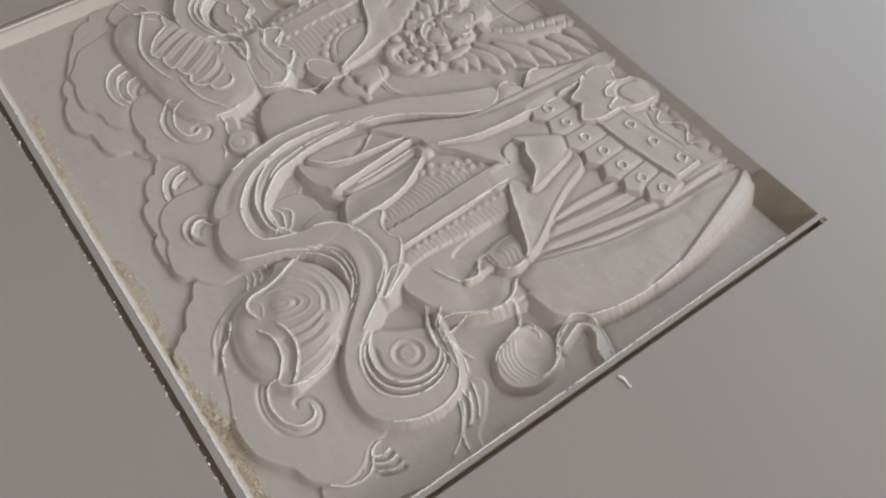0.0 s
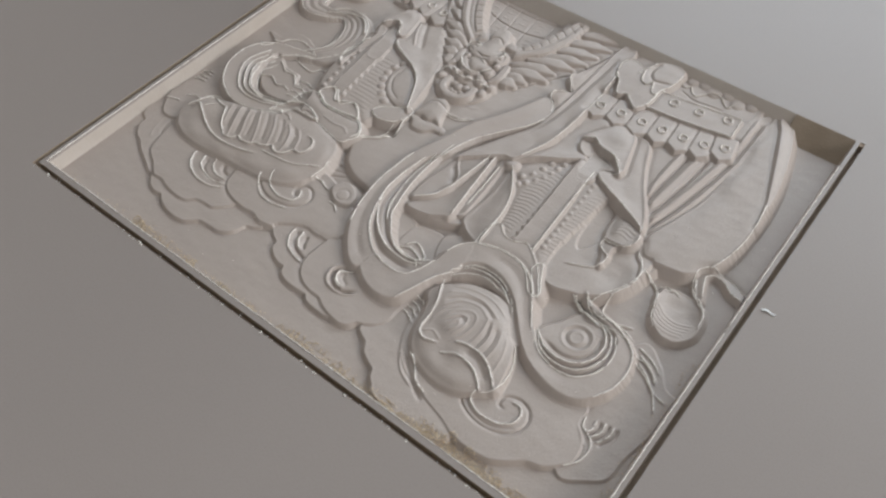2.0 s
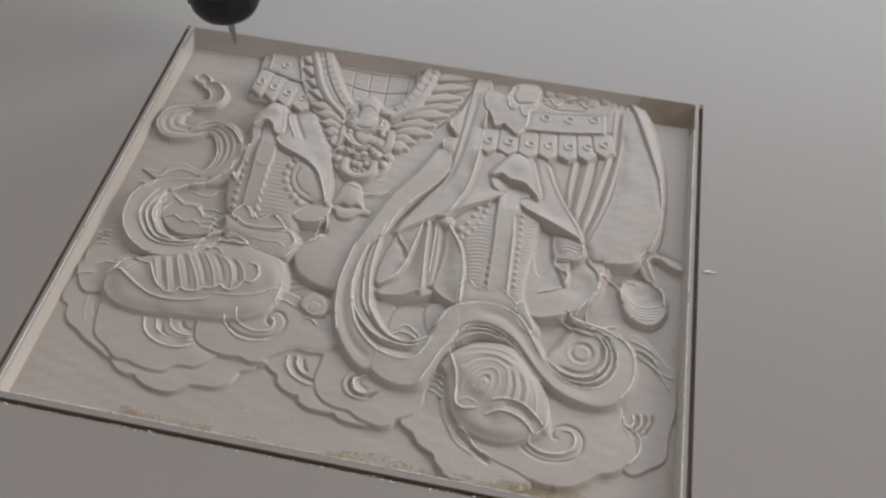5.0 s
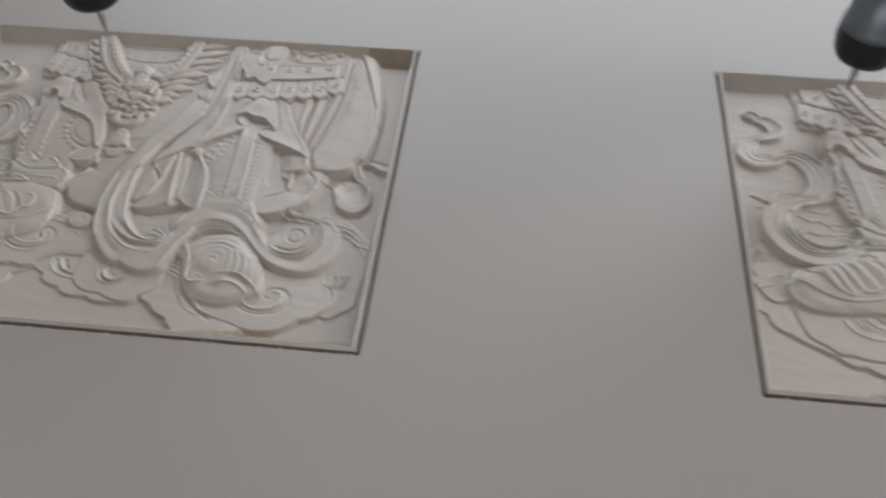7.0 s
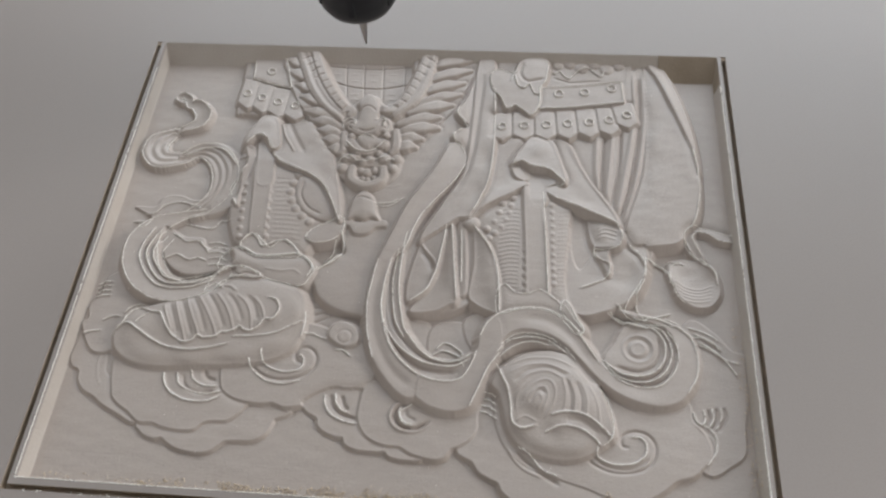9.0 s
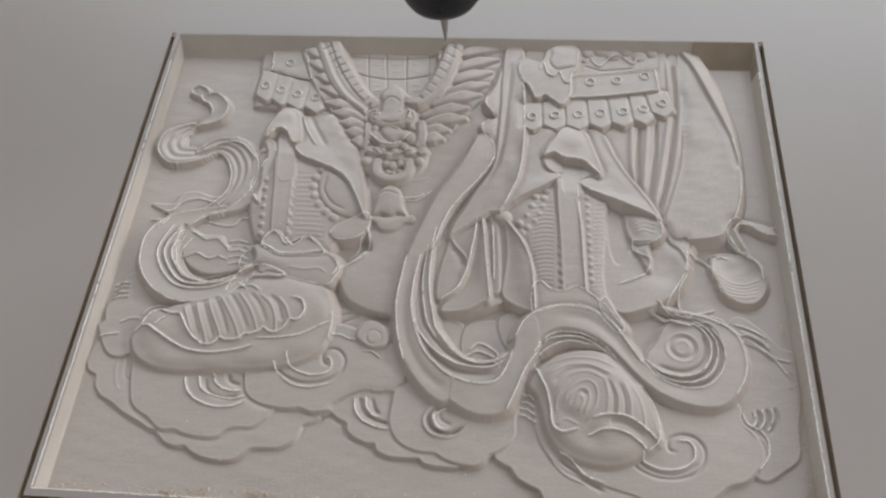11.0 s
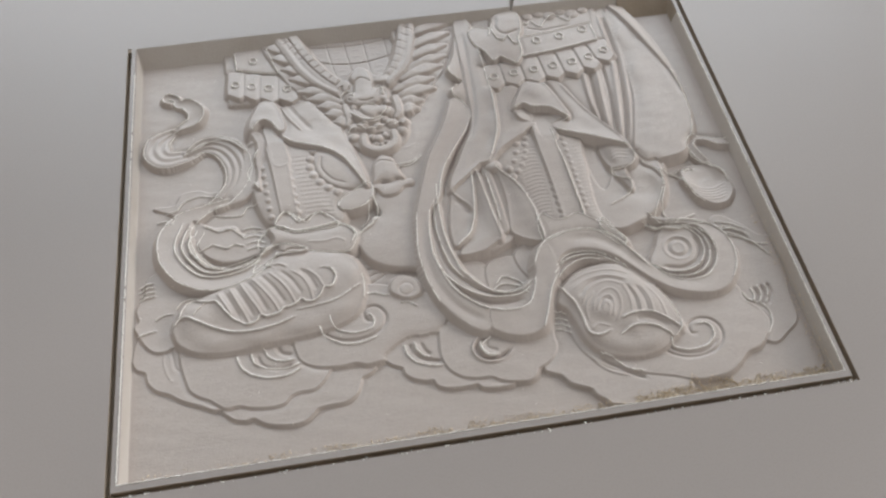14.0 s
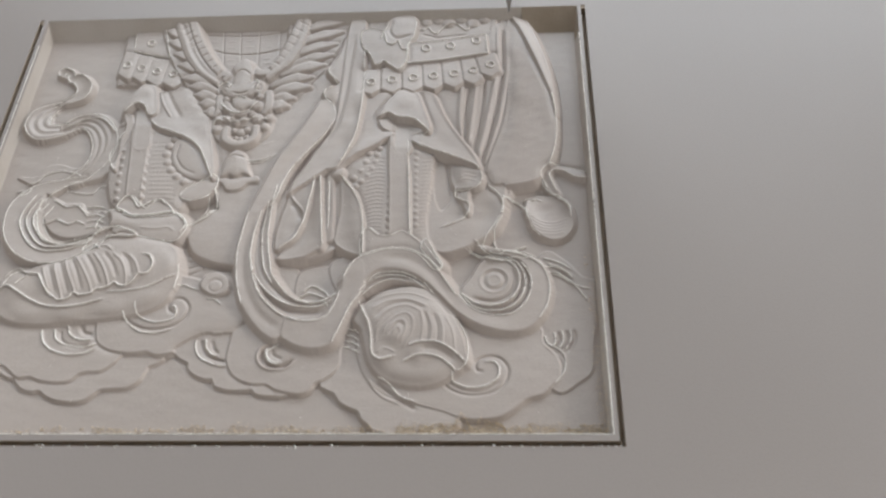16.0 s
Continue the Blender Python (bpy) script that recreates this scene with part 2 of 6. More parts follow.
def sheet(name, pts, mid=(), moat=0.8, lip=0.4):
    """A draped surface: an outline whose points carry heights (u, v, h), more heights inside it, a thin crest along it and a moat round it."""
    k = enter(name)
    line = curve(pts, True, 8)
    line[:, :2] += [[0.22 * noise.noise(Vector((p[0] * 0.4, p[1] * 0.4, 3.0 + q))) for q in (0, 9)] for p in line]
    w = window_of(line, 9)
    m = inside(line, w)
    d, _, _ = nearest(line, w, True)
    u, v = U[w][m], V[w][m]
    total, weight = np.zeros(u.shape), np.zeros(u.shape)
    for group, power in ((line, 1.0), (np.array(mid, float).reshape(-1, 3), 34.0)):
        for p in group:
            f = power / ((u - p[0]) ** 2 + (v - p[1]) ** 2 + 3.0) ** 1.4
            total += f * p[2]
            weight += f
    h = total / weight - rounded(d[m], 0.7) + lip * 0.8 * np.exp(-((d[m] - 0.6) / 0.5) ** 2)
    low = np.maximum(HT[w] - moat * 0.9 * np.exp(-(d / 2.6) ** 2), FLOOR - 1.5)
    low[m] = h
    HT[w] = low
    TAG[w] = np.where(m, k, TAG[w])
    return k


def band(name, pts, half, top, folds=0, deep=0.7, edge=1.2, lean=0.0, lip=0.05, moat=0.0, cup=0.0):
    """A strip along a line: half widths and heights along it, with folds across; lean tips it sideways."""
    k = enter(name)
    line = curve(pts)
    w = window_of(line, max(half) + 4)
    if name == "sash":
        along = np.linspace(0, 1, len(line))
        d = np.gradient(line, axis=0)
        n = np.stack([-d[:, 1], d[:, 0]], 1) / np.maximum(np.hypot(d[:, 0], d[:, 1]), 1e-6)[:, None]
        reach = np.interp(along, np.linspace(0, 1, len(half)), half)[:, None] - 0.45
        PALE_CRESTS.extend((line + n * reach, line - n * reach))
    d, along, side = nearest(line, w)
    half_at = np.interp(along, np.linspace(0, 1, len(half)), half)
    top_at = np.interp(along, np.linspace(0, 1, len(top)), top)
    s = d / half_at
    m = s < 1
    edge, moat = edge * 0.36, moat * 1.15
    h = top_at - rounded(half_at - d, np.minimum(edge, half_at)) + lean * side * s + cup * s * s + lip * 0.8 * np.exp(-((half_at - d - 0.5) / 0.5) ** 2)
    if folds:
        h = h - deep * (0.5 + 0.5 * np.cos((side * s + 1) * folds * math.pi)) * (s < 0.97)
    HT[w] = np.where(m, h, np.maximum(HT[w] - moat * np.exp(-((d - half_at) / 2.2) ** 2), FLOOR - 1.5))
    TAG[w] = np.where(m, k, TAG[w])
    return k


def score(pts, wide, amount, only=(), closed=False):
    """A ridge (amount above 0) or a groove along a line, fading at its ends; only: the parts that it may touch."""
    line = curve(pts, closed)
    if amount >= 0.8 and wide <= 0.9:
        PALE_CRESTS.append(line)
    w = window_of(line, 3 * wide)
    d, along, _ = nearest(line, w, closed)
    wide = wide * (0.58 if amount > 0 and wide <= 1 else 0.8)
    a = (0.95 if amount > 0 else 1.15) * amount * np.exp(-(d / wide) ** 2)
    if not closed:
        a = a * np.clip(np.minimum(along, 1 - along) * 12 + 0.35, 0, 1)
    if only:
        a = a * np.isin(TAG[w], only)
    HT[w] += a


def bump(name, u, v, r, top, flat=1.0, k=None):
    """A round boss."""
    k = k or enter(name)
    w = window_of(np.array([[u, v]]), r + 1)
    d = np.hypot(U[w] - u, V[w] - v) / r
    h = top - r * flat * (1 - np.sqrt(np.clip(1 - d * d, 0, 1)))
    m = (d < 1) & (h > HT[w])
    HT[w], TAG[w] = np.where(m, h, HT[w]), np.where(m, k, TAG[w])
    return k


def ring(u, v, r, wide, amount):
    a = np.linspace(0, math.tau, 13)[:-1]
    score(np.stack([u + r * np.cos(a), v + r * np.sin(a)], 1), wide, amount, closed=True)


# clouds, the deepest first
shape("cloud", [(6.9, 80.6), (9.2, 73.3), (14.3, 70.5), (15.9, 64.1), (20.8, 58.3), (27.5, 55.2), (34.5, 50.3), (44.2, 45.7), (56.1, 41.1), (65.9, 52.4), (51.1, 85), (25.3, 99.5), (10.8, 94.9)], -11.2, moat=0.4, tilt=(0, -0.03))
shape("cloud", [(7.7, 99.4), (10, 104.2), (8.2, 112.4), (12.5, 121.2), (14, 132.9), (21, 137.5), (29.7, 139.1), (38, 127.6), (48.6, 109.2), (33, 85.7), (18.5, 82.8)], -11.0, moat=0.3, tilt=(0, -0.03))
score([(9.1, 128.6), (12.9, 130.3), (18.1, 130.9)], 0.9, 1.2)
score([(9.5, 125.7), (13.3, 127.4), (18.5, 127.9)], 0.9, 1.2)
score([(10, 122.4), (13.7, 124.1), (18.9, 124.6)], 0.9, 1.2)
score([(10.4, 119.2), (14.2, 120.8), (19.4, 121.4)], 0.9, 1.2)
score([(10.1, 94.8), (15.2, 96.6), (20.5, 97.5)], 0.8, 1.0)
score([(19.5, 104.4), (24.3, 107), (30, 107.5)], 0.8, 1.0)
score([(31.5, 109.9), (34.7, 114), (40.6, 116), (47.8, 114.7)], 0.8, 0.9)
score([(24.5, 82.9), (24.5, 76.4), (26.8, 68.3), (30, 63.4)], 0.9, 0.4)
score([(28.2, 84.5), (29.5, 78.8), (30.9, 72.3), (34.2, 69)], 1.0, -0.5)
shape("cloud", [(57.1, 41.6), (59.5, 37), (63.5, 33.9), (69.2, 32.5), (73.4, 33.2), (77.8, 30.2), (83.6, 27.6), (93.4, 26.1), (100.6, 27), (105, 30.1), (108.8, 33.5), (116.1, 34.2), (124, 34.8), (130.2, 38.8), (133, 44.7), (134.1, 47.8), (139.6, 50.3), (141.6, 54.9), (126.4, 65.6), (100.1, 63.3), (68.7, 54.9)], -10.6, moat=0.6, dome=0.8, tilt=(0, -0.03))
shape("cloud", [(35.1, 87.4), (33.6, 77.5), (35.1, 67.8), (37.1, 60.8), (39.2, 55.1), (44.1, 50.6), (49.8, 47.6), (53.5, 44.5), (59, 41), (66, 41.3), (72.1, 39.3), (81.8, 37.8), (90.2, 38.7), (94.5, 42.8), (100.1, 44.4), (107.5, 44.8), (113, 49.2), (115.8, 53.1), (123.6, 68), (99.5, 81.9), (60.3, 88.2)], -8.6, moat=0.6, dome=1.2, tilt=(0, -0.025))
score([(65.6, 72.4), (68.2, 65.3), (74.4, 59.7), (83.8, 56.6), (93.9, 56.9), (101.4, 61)], 0.9, 1.1)
score([(73.4, 73.1), (75.9, 66.6), (83.4, 62.5), (93.6, 61.2), (102.2, 64.1)], 0.9, 1.0)
score([(81.1, 75.1), (83.6, 69.5), (90.5, 66.1), (98.3, 66.2)], 0.9, 1.0)
score([(88.5, 74.9), (91.1, 70.9), (96.1, 69.4)], 1.6, -1.4)
score([(77, 71.4), (79.8, 64.9), (87.8, 61.4), (96.4, 62.7)], 1.2, -1.0)
shape("cloud", [(98.4, 76.5), (99.1, 68.3), (101.1, 63.2), (105.9, 59.5), (112.9, 57.1), (123.9, 55.8), (131.4, 56.8), (138.3, 54.7), (146.9, 56.2), (150.4, 57.7), (157.5, 62.8), (160.5, 67.2), (170.5, 68.2), (182.9, 69.3), (185.8, 78.4), (180.5, 92), (171.7, 99.2), (159.7, 103.1), (141.4, 107.3), (120, 101), (105.4, 86.2)], -7.4, moat=0.7, dome=1.0, tilt=(0, -0.02))
score([(113.1, 86.5), (114.7, 80.5), (119.6, 76.1), (126.7, 72.9), (135.5, 72.3), (144.9, 74.9), (150.8, 80.3), (151.8, 86.9), (148, 92.1), (142.9, 92.9), (139.6, 89.7), (140.2, 84.9), (143.7, 82.8)], 1.1, -1.3)
score([(119.9, 89), (121.5, 82.9), (126.6, 78.8), (135.4, 76.8), (143.1, 78.9), (145.2, 83.4), (143.2, 87.5), (140.8, 86.6)], 0.9, 1.0)
score([(113.5, 83.2), (115.4, 78.5), (120.2, 74.1), (126.7, 70.6), (136.1, 70), (146, 72.9)], 0.8, 0.8)
score([(143, 101.9), (148.1, 101.7), (152, 99.8), (157.2, 99)], 0.7, 0.9)
shape("cloud_curl", [(157.1, 100.3), (158.2, 106.6), (162.9, 109.9), (169, 108.7), (173.8, 103.9), (174.1, 96.9), (168.5, 94.4), (162.5, 95.9)], -7.8, edge=2.2)
ring(166.3, 100.4, 4.2, 0.8, -0.5)
score([(161.8, 92.6), (166.9, 92.1), (171.3, 88.6)], 0.7, 0.8)
score([(141.5, 124), (146.2, 123.9), (153.3, 119.3)], 0.8, -0.9)
score([(143, 119.3), (148.6, 120.6), (154, 118.1)], 0.8, -0.9)
score([(144.4, 114.7), (151.1, 117.3), (154.7, 116.9)], 0.8, -0.9)
score([(145.9, 110.1), (153.5, 114.1), (155.4, 115.7)], 0.8, -0.9)
shape("cloud", [(148, 59.1), (151.1, 53.4), (157.2, 50.1), (158.2, 46), (162.7, 42.2), (169.5, 39.8), (173.2, 39.7), (175.3, 35.7), (182.2, 33.1), (191.8, 32.8), (196.9, 33.2), (200.1, 30.4), (208.5, 29.2), (218.6, 31), (221.6, 46.6), (194.1, 66.5), (170.6, 68.6), (160.2, 67.7)], -10.4, moat=0.6, dome=0.6, tilt=(0, -0.03))
score([(159.9, 65.3), (161.2, 58.9), (165.6, 53.5), (172.7, 50.1), (180.1, 49.3)], 0.8, 1.2)
score([(163.1, 65.2), (165, 59.4), (170, 54.6), (179.1, 51.8)], 1.2, -1.6)
score([(165.8, 66.1), (167.3, 60.3), (171.2, 56.4), (174.6, 55.3)], 0.8, 1.2)
score([(169.5, 65), (171.1, 60.2), (173.6, 57.3)], 1.3, -1.6)
shape("cloud", [(236, 38.4), (238.8, 33.2), (244.1, 30.6), (247.7, 25.5), (252.9, 22.4), (258.4, 19.9), (260.5, 15.8), (264.4, 12.5), (268.5, 8.7), (288.6, 5.8), (311.4, 9.2), (309.3, 25.1), (266.4, 76.7), (248.5, 77.3), (243.9, 64.3)], -8.9, moat=0.1, edge=2.4, tilt=(0, -0.03))
shape("cloud", [(182.5, 71.8), (179.8, 59.7), (180.2, 50.3), (183.8, 43.1), (189.6, 38.6), (197.6, 36.3), (204.7, 36), (210.4, 32.9), (217, 31.1), (225.3, 30.3), (230.1, 32.5), (232.8, 36.6), (237.7, 38.8), (242.8, 42.9), (245.8, 48.6), (245.7, 56.8), (247.4, 65), (242.4, 77), (230.5, 77.4), (194.5, 74.7)], -8.4, edge=2.6, moat=0.4, dome=1.0, tilt=(0, -0.03))
score([(205.4, 65.4), (199.8, 60.1), (197.9, 54.6), (199.8, 49.5), (205.3, 46.3), (213, 46.6)], 1.0, 0.8)
score([(206.8, 63.7), (201.4, 58.2), (200.7, 53.2), (204.7, 49.1), (212.6, 47.9), (219.3, 52.3)], 1.3, -1.2)
score([(209.5, 62), (204, 58.1), (203.6, 53.4), (207.1, 50.2), (212.2, 49.4)], 0.9, 0.8)
shape("cloud", [(362.1, 120.1), (376.9, 115.9), (386.4, 104.7), (395.3, 100.8), (396, 86.8), (390.2, 60.3), (388.6, 44.5), (380.1, 36.7), (368.5, 31.4), (355.1, 45.6), (344.8, 75)], -10.9)
shape("cloud", [(254.4, 60.3), (258.5, 44.5), (265.6, 34.9), (275.9, 28.5), (293.1, 23), (305.1, 19.7), (315.4, 15.8), (326.4, 15.2), (336.8, 16.6), (344.7, 21.2), (351.9, 27.1), (360.1, 29.8), (366.2, 35.4), (370.6, 41.9), (370.2, 49.4), (366.7, 55.8), (361.7, 61.1), (358.3, 73), (321.1, 81), (286.3, 88.9), (257.7, 79.8)], -8.6, edge=2.6, moat=0.15, dome=1.0, tilt=(0, -0.03))
score([(263.5, 39.4), (266.6, 34.5), (273, 29), (281.4, 25.7)], 1.0, 1.1)
score([(268.3, 38), (272.7, 33.7), (280.8, 28.1), (289.8, 22.5)], 1.4, -1.3)
score([(268.8, 41.1), (275.5, 36.6), (281.6, 29.8), (290.6, 26.6)], 0.8, 0.9)
score([(307.5, 44.6), (305.4, 39.8), (307.5, 35.2), (315.2, 31.4), (324, 30.5), (334.3, 33.1), (340, 38.9), (341.3, 46.5), (337.5, 52.3), (330.7, 54.1), (324.2, 51.2), (323.6, 45.9), (326.8, 44.6)], 1.0, -1.2)
score([(310.4, 43.3), (311.1, 38.4), (318.3, 35.1), (328.1, 35.7), (335.3, 40.6), (336.5, 46.7), (333.4, 50.6), (328.2, 50.7)], 0.9, 1.1)
score([(308.5, 40.9), (310.1, 36.6), (317.3, 33.1), (327.5, 33), (337.4, 38.7)], 0.8, -0.9)
for k, line in enumerate(([(361.4, 64.2), (363.3, 60.3), (367.3, 55.7), (371, 53.3)], [(371.6, 53.3), (372.5, 45.5), (366.7, 33.5)])):
    score(line, 0.9, 0.6)
score([(370.5, 69.2), (371.1, 64), (368.5, 59.3)], 0.9, -1.6)
score([(375.1, 70.1), (375.4, 64.2), (372, 58.2)], 0.9, -1.6)
score([(379.6, 70.6), (379.8, 64.8), (376, 57.7)], 0.9, -1.6)
score([(368.2, 68.9), (368.9, 64.1), (367, 60.4)], 0.8, 1)
score([(372.9, 70.1), (373.2, 64.3), (370.3, 58.6)], 0.8, 1)
score([(377.4, 70.7), (377.7, 64.9), (373.9, 57.8)], 0.8, 1)
score([(362.8, 67.4), (364.3, 62.1), (370.3, 58.6), (373.6, 53.2), (372.7, 45), (367, 37.1)], 0.8, 1)
score([(364, 118.9), (373.3, 115.7), (380.6, 110.8)], 0.8, 1)
score([(366.8, 114.9), (375.1, 110.7), (381.2, 104.4)], 0.8, 1)
score([(368.7, 109.9), (375.5, 105.9), (382.7, 98.8), (388.9, 89.5)], 0.8, 1)
score([(366.6, 109), (374.9, 105.2), (382.6, 99.6), (391.2, 97.5)], 0.8, 1.0)
score([(361.2, 112.1), (370.7, 112.5), (378.7, 107.9), (381.2, 105.7)], 0.8, 1.0)
# clouds between the hems
shape('cloud', [(201.7, 111.7), (213.2, 112), (217.5, 104), (218.5, 91.8), (210.1, 81.9), (198.8, 92.5)], -10.2, moat=0.3, tilt=(0, -0.03))
shape('cloud', [(217.1, 110.1), (234.5, 113.1), (242.9, 104.9), (244.2, 90.9), (225, 81.4), (215.5, 91.9)], -9.6, moat=0.3, tilt=(0, -0.03))
shape('cloud', [(234.4, 112.4), (239.8, 118.7), (251.2, 122), (257.7, 111.5), (250.3, 90.7), (239, 98)], -9, moat=0.3, tilt=(0, -0.03))
score([(219.5, 96.5), (225.1, 100.8), (233.7, 96), (235.9, 91.8)], 0.8, 1)
score([(217.9, 92.8), (224.5, 95.6), (233.3, 92.2), (236.7, 88)], 0.8, 1)
score([(216.4, 89.1), (224, 90.5), (232.8, 88.5), (237.5, 84.3)], 0.8, 1)
# mist behind the garments
shape("cloud", [(16.3, 185.9), (29.2, 186.3), (34.2, 194.7), (44.2, 196.2), (55.2, 192.9), (74.6, 198.9), (85.8, 193.2), (91.9, 158.2), (77.7, 146.5), (45.4, 145.2), (31.8, 175.3)], -11.2, edge=1.5)
score([(24.7, 181.7), (31.2, 182.8), (35.6, 188.9), (45, 192.1), (55.7, 189.6), (61.5, 186.2)], 0.8, 1.0)
score([(18.5, 175.6), (25, 176.2), (23.6, 172.6), (27.8, 168.9), (33.5, 176.1)], 0.9, 1.0)
# robe behind
shape("robe_hem", [(101.4, 283), (142.1, 329.3), (251.6, 342.3), (237.1, 273.1), (191.5, 178.9), (186, 150.9), (183.3, 117.1), (169.3, 116.2), (157.5, 119.1), (148.3, 124.9), (143.3, 133.2), (141.4, 142.8), (152.8, 154), (154.7, 171.9)], -9.4, edge=2.6, dome=1.6, moat=0.8)
score([(155.8, 190.4), (172, 193.2), (182.2, 195.8)], 0.8, 0.7)
score([(172.8, 195.3), (181.7, 195.6), (187.1, 199.4)], 0.7, 0.8)
score([(172.4, 209.1), (182.5, 208.6), (187.3, 210.8)], 0.6, 0.6)
score([(154.8, 171.8), (157.2, 160.8), (152.9, 151.9), (145.4, 146.4), (138.4, 140.9)], 0.9, 1.0)
shape("robe_hem", [(193.1, 124.1), (203.7, 119), (222.5, 119.4), (239.4, 129.9), (245.7, 156.7), (236, 189.9), (200.9, 170.3)], -8.8, edge=1.6)
shape("robe_hem", [(281.3, 175.7), (341, 173.6), (341, 155.4), (333.4, 138), (322.3, 127.8), (308.5, 122.3), (294.9, 120.6), (279.3, 121.1)], -8.2, edge=2.6, dome=1.4, moat=0.6)
score([(306.6, 144.7), (316.1, 152.1), (317.1, 160.9), (309.2, 164.4)], 1.0, 1.0)
score([(340.6, 163.3), (338.9, 149.4), (330.4, 134.3), (327, 126.9)], 0.8, 1.2)
# breast plates above the mask
shape("scale_apron", [(112.5, 329.9), (191, 331.7), (190.3, 304.1), (180.6, 282), (157.7, 274.2), (137.1, 280.8), (121.6, 302.4)], -10.4, edge=1.0, sharp=True)
score([(121.3, 302.7), (139.7, 296.2), (154.6, 294.1), (169.1, 295), (189.2, 300.4)], 0.6, -1.1)
score([(119.8, 314.7), (138, 313.1), (152.9, 312.5), (167.8, 312.8), (188.3, 316.4)], 0.6, -0.8)
score([(134, 281.5), (143.4, 278.9), (152.5, 278.2)], 0.6, -0.8)
score([(168.7, 277.7), (177.4, 280.8), (182.5, 284.7)], 0.6, -0.8)
score([(124, 321), (126.2, 301.8), (130.1, 277.6)], 0.5, -0.9)
score([(137.1, 321.3), (139.1, 302.1), (142.7, 277.9)], 0.5, -0.9)
score([(149.9, 321.6), (151.6, 302.4), (155, 278.3)], 0.5, -0.9)
score([(163.7, 321.9), (165.2, 302.8), (167.2, 278.6)], 0.5, -0.9)
score([(179, 322.3), (180.3, 303.1), (181.8, 279)], 0.5, -0.9)
score([(129.3, 306.9), (134.5, 307)], 0.5, 0.6)
score([(130.1, 300.4), (135.2, 300.5)], 0.5, 0.6)
score([(131.5, 288.2), (136.6, 288.3)], 0.5, 0.6)
score([(132, 283.4), (137.1, 283.5)], 0.5, 0.6)
score([(142.3, 307.2), (147.5, 307.3)], 0.5, 0.6)
score([(143, 300.7), (148.1, 300.9)], 0.5, 0.6)
score([(144.2, 288.5), (149.3, 288.7)], 0.5, 0.6)
score([(144.7, 283.7), (149.7, 283.9)], 0.5, 0.6)
score([(155.6, 307.5), (160.8, 307.6)], 0.5, 0.6)
score([(156.2, 301.1), (161.3, 301.2)], 0.5, 0.6)
score([(157.3, 288.9), (162.3, 289)], 0.5, 0.6)
score([(157.7, 284.1), (162.7, 284.2)], 0.5, 0.6)
score([(169.3, 307.8), (174.4, 308)], 0.5, 0.6)
score([(169.7, 301.4), (174.9, 301.5)], 0.5, 0.6)
score([(170.7, 289.2), (175.7, 289.3)], 0.5, 0.6)
score([(171, 284.4), (176.1, 284.6)], 0.5, 0.6)
# left shin guard
guard = shape("shin_guard", [(79.3, 230.8), (100.7, 232.8), (126.4, 223.6), (143.4, 209.5), (152.4, 185.5), (149.4, 169.9), (137.8, 163.8), (131.9, 154.2), (109.2, 155.2), (92.5, 158.3), (85, 167.5), (80.1, 186.9), (80.5, 211.5)], -8.0, edge=3.0, dome=2.4, reach=8)
score([(104.7, 210.1), (114.9, 210.1), (123.5, 209.5)], 0.6, -0.26, [guard])
score([(105.3, 206.4), (115.4, 206.3), (124, 205.8)], 0.6, -0.26, [guard])
score([(105.8, 202.7), (116, 202.7), (124.5, 202.1)], 0.6, -0.26, [guard])
score([(106.4, 199.1), (116.5, 199), (124.9, 198.5)], 0.6, -0.26, [guard])
score([(106.9, 195.4), (117, 195.4), (125.4, 194.9)], 0.6, -0.26, [guard])
score([(107.5, 191.8), (117.5, 191.8), (125.9, 191.3)], 0.6, -0.26, [guard])
score([(108, 188.3), (118, 188.2), (126.4, 187.7)], 0.6, -0.26, [guard])
score([(108.5, 184.7), (118.5, 184.7), (126.8, 184.2)], 0.6, -0.26, [guard])
score([(109.1, 181.2), (119, 181.2), (127.3, 180.7)], 0.6, -0.26, [guard])
score([(109.6, 177.7), (119.5, 177.7), (127.7, 177.2)], 0.6, -0.26, [guard])
score([(110.1, 174.2), (120, 174.2), (128.2, 173.7)], 0.6, -0.26, [guard])
score([(110.6, 170.8), (120.4, 170.8), (128.6, 170.3)], 0.6, -0.26, [guard])
score([(111.2, 167.4), (120.9, 167.3), (129.1, 166.9)], 0.6, -0.26, [guard])
score([(111.7, 164), (121.4, 164), (129.5, 163.5)], 0.6, -0.26, [guard])
score([(112.2, 160.6), (121.9, 160.6), (130, 160.2)], 0.6, -0.26, [guard])
score([(112.7, 157.3), (122.3, 157.3), (130.4, 156.8)], 0.6, -0.26, [guard])
band("shin_bar", [(93.6, 233.8), (98.2, 205), (100.4, 181), (102.6, 161.1)], [6.0, 5.8, 5.4, 5.2], [-4.0, -4.2, -4.8, -5.4], edge=1.4, lip=0.4)
bump('bead', 102.2, 220.2, 2.3, -4.4)
bump('bead', 85.3, 219.6, 2.0, -5.2)
bump('bead', 102.8, 213, 2.3, -4.4)
bump('bead', 86, 212.4, 2.0, -5.2)
bump('bead', 103.5, 205.9, 2.3, -4.4)
bump('bead', 86.7, 205.4, 2.0, -5.2)
bump('bead', 104.2, 199, 2.3, -4.4)
bump('bead', 87.4, 198.4, 2.0, -5.2)
bump('bead', 104.8, 192.1, 2.3, -4.4)
bump('bead', 88.1, 191.6, 2.0, -5.2)
bump('bead', 105.4, 185.4, 2.3, -4.4)
bump('bead', 88.7, 184.8, 2.0, -5.2)
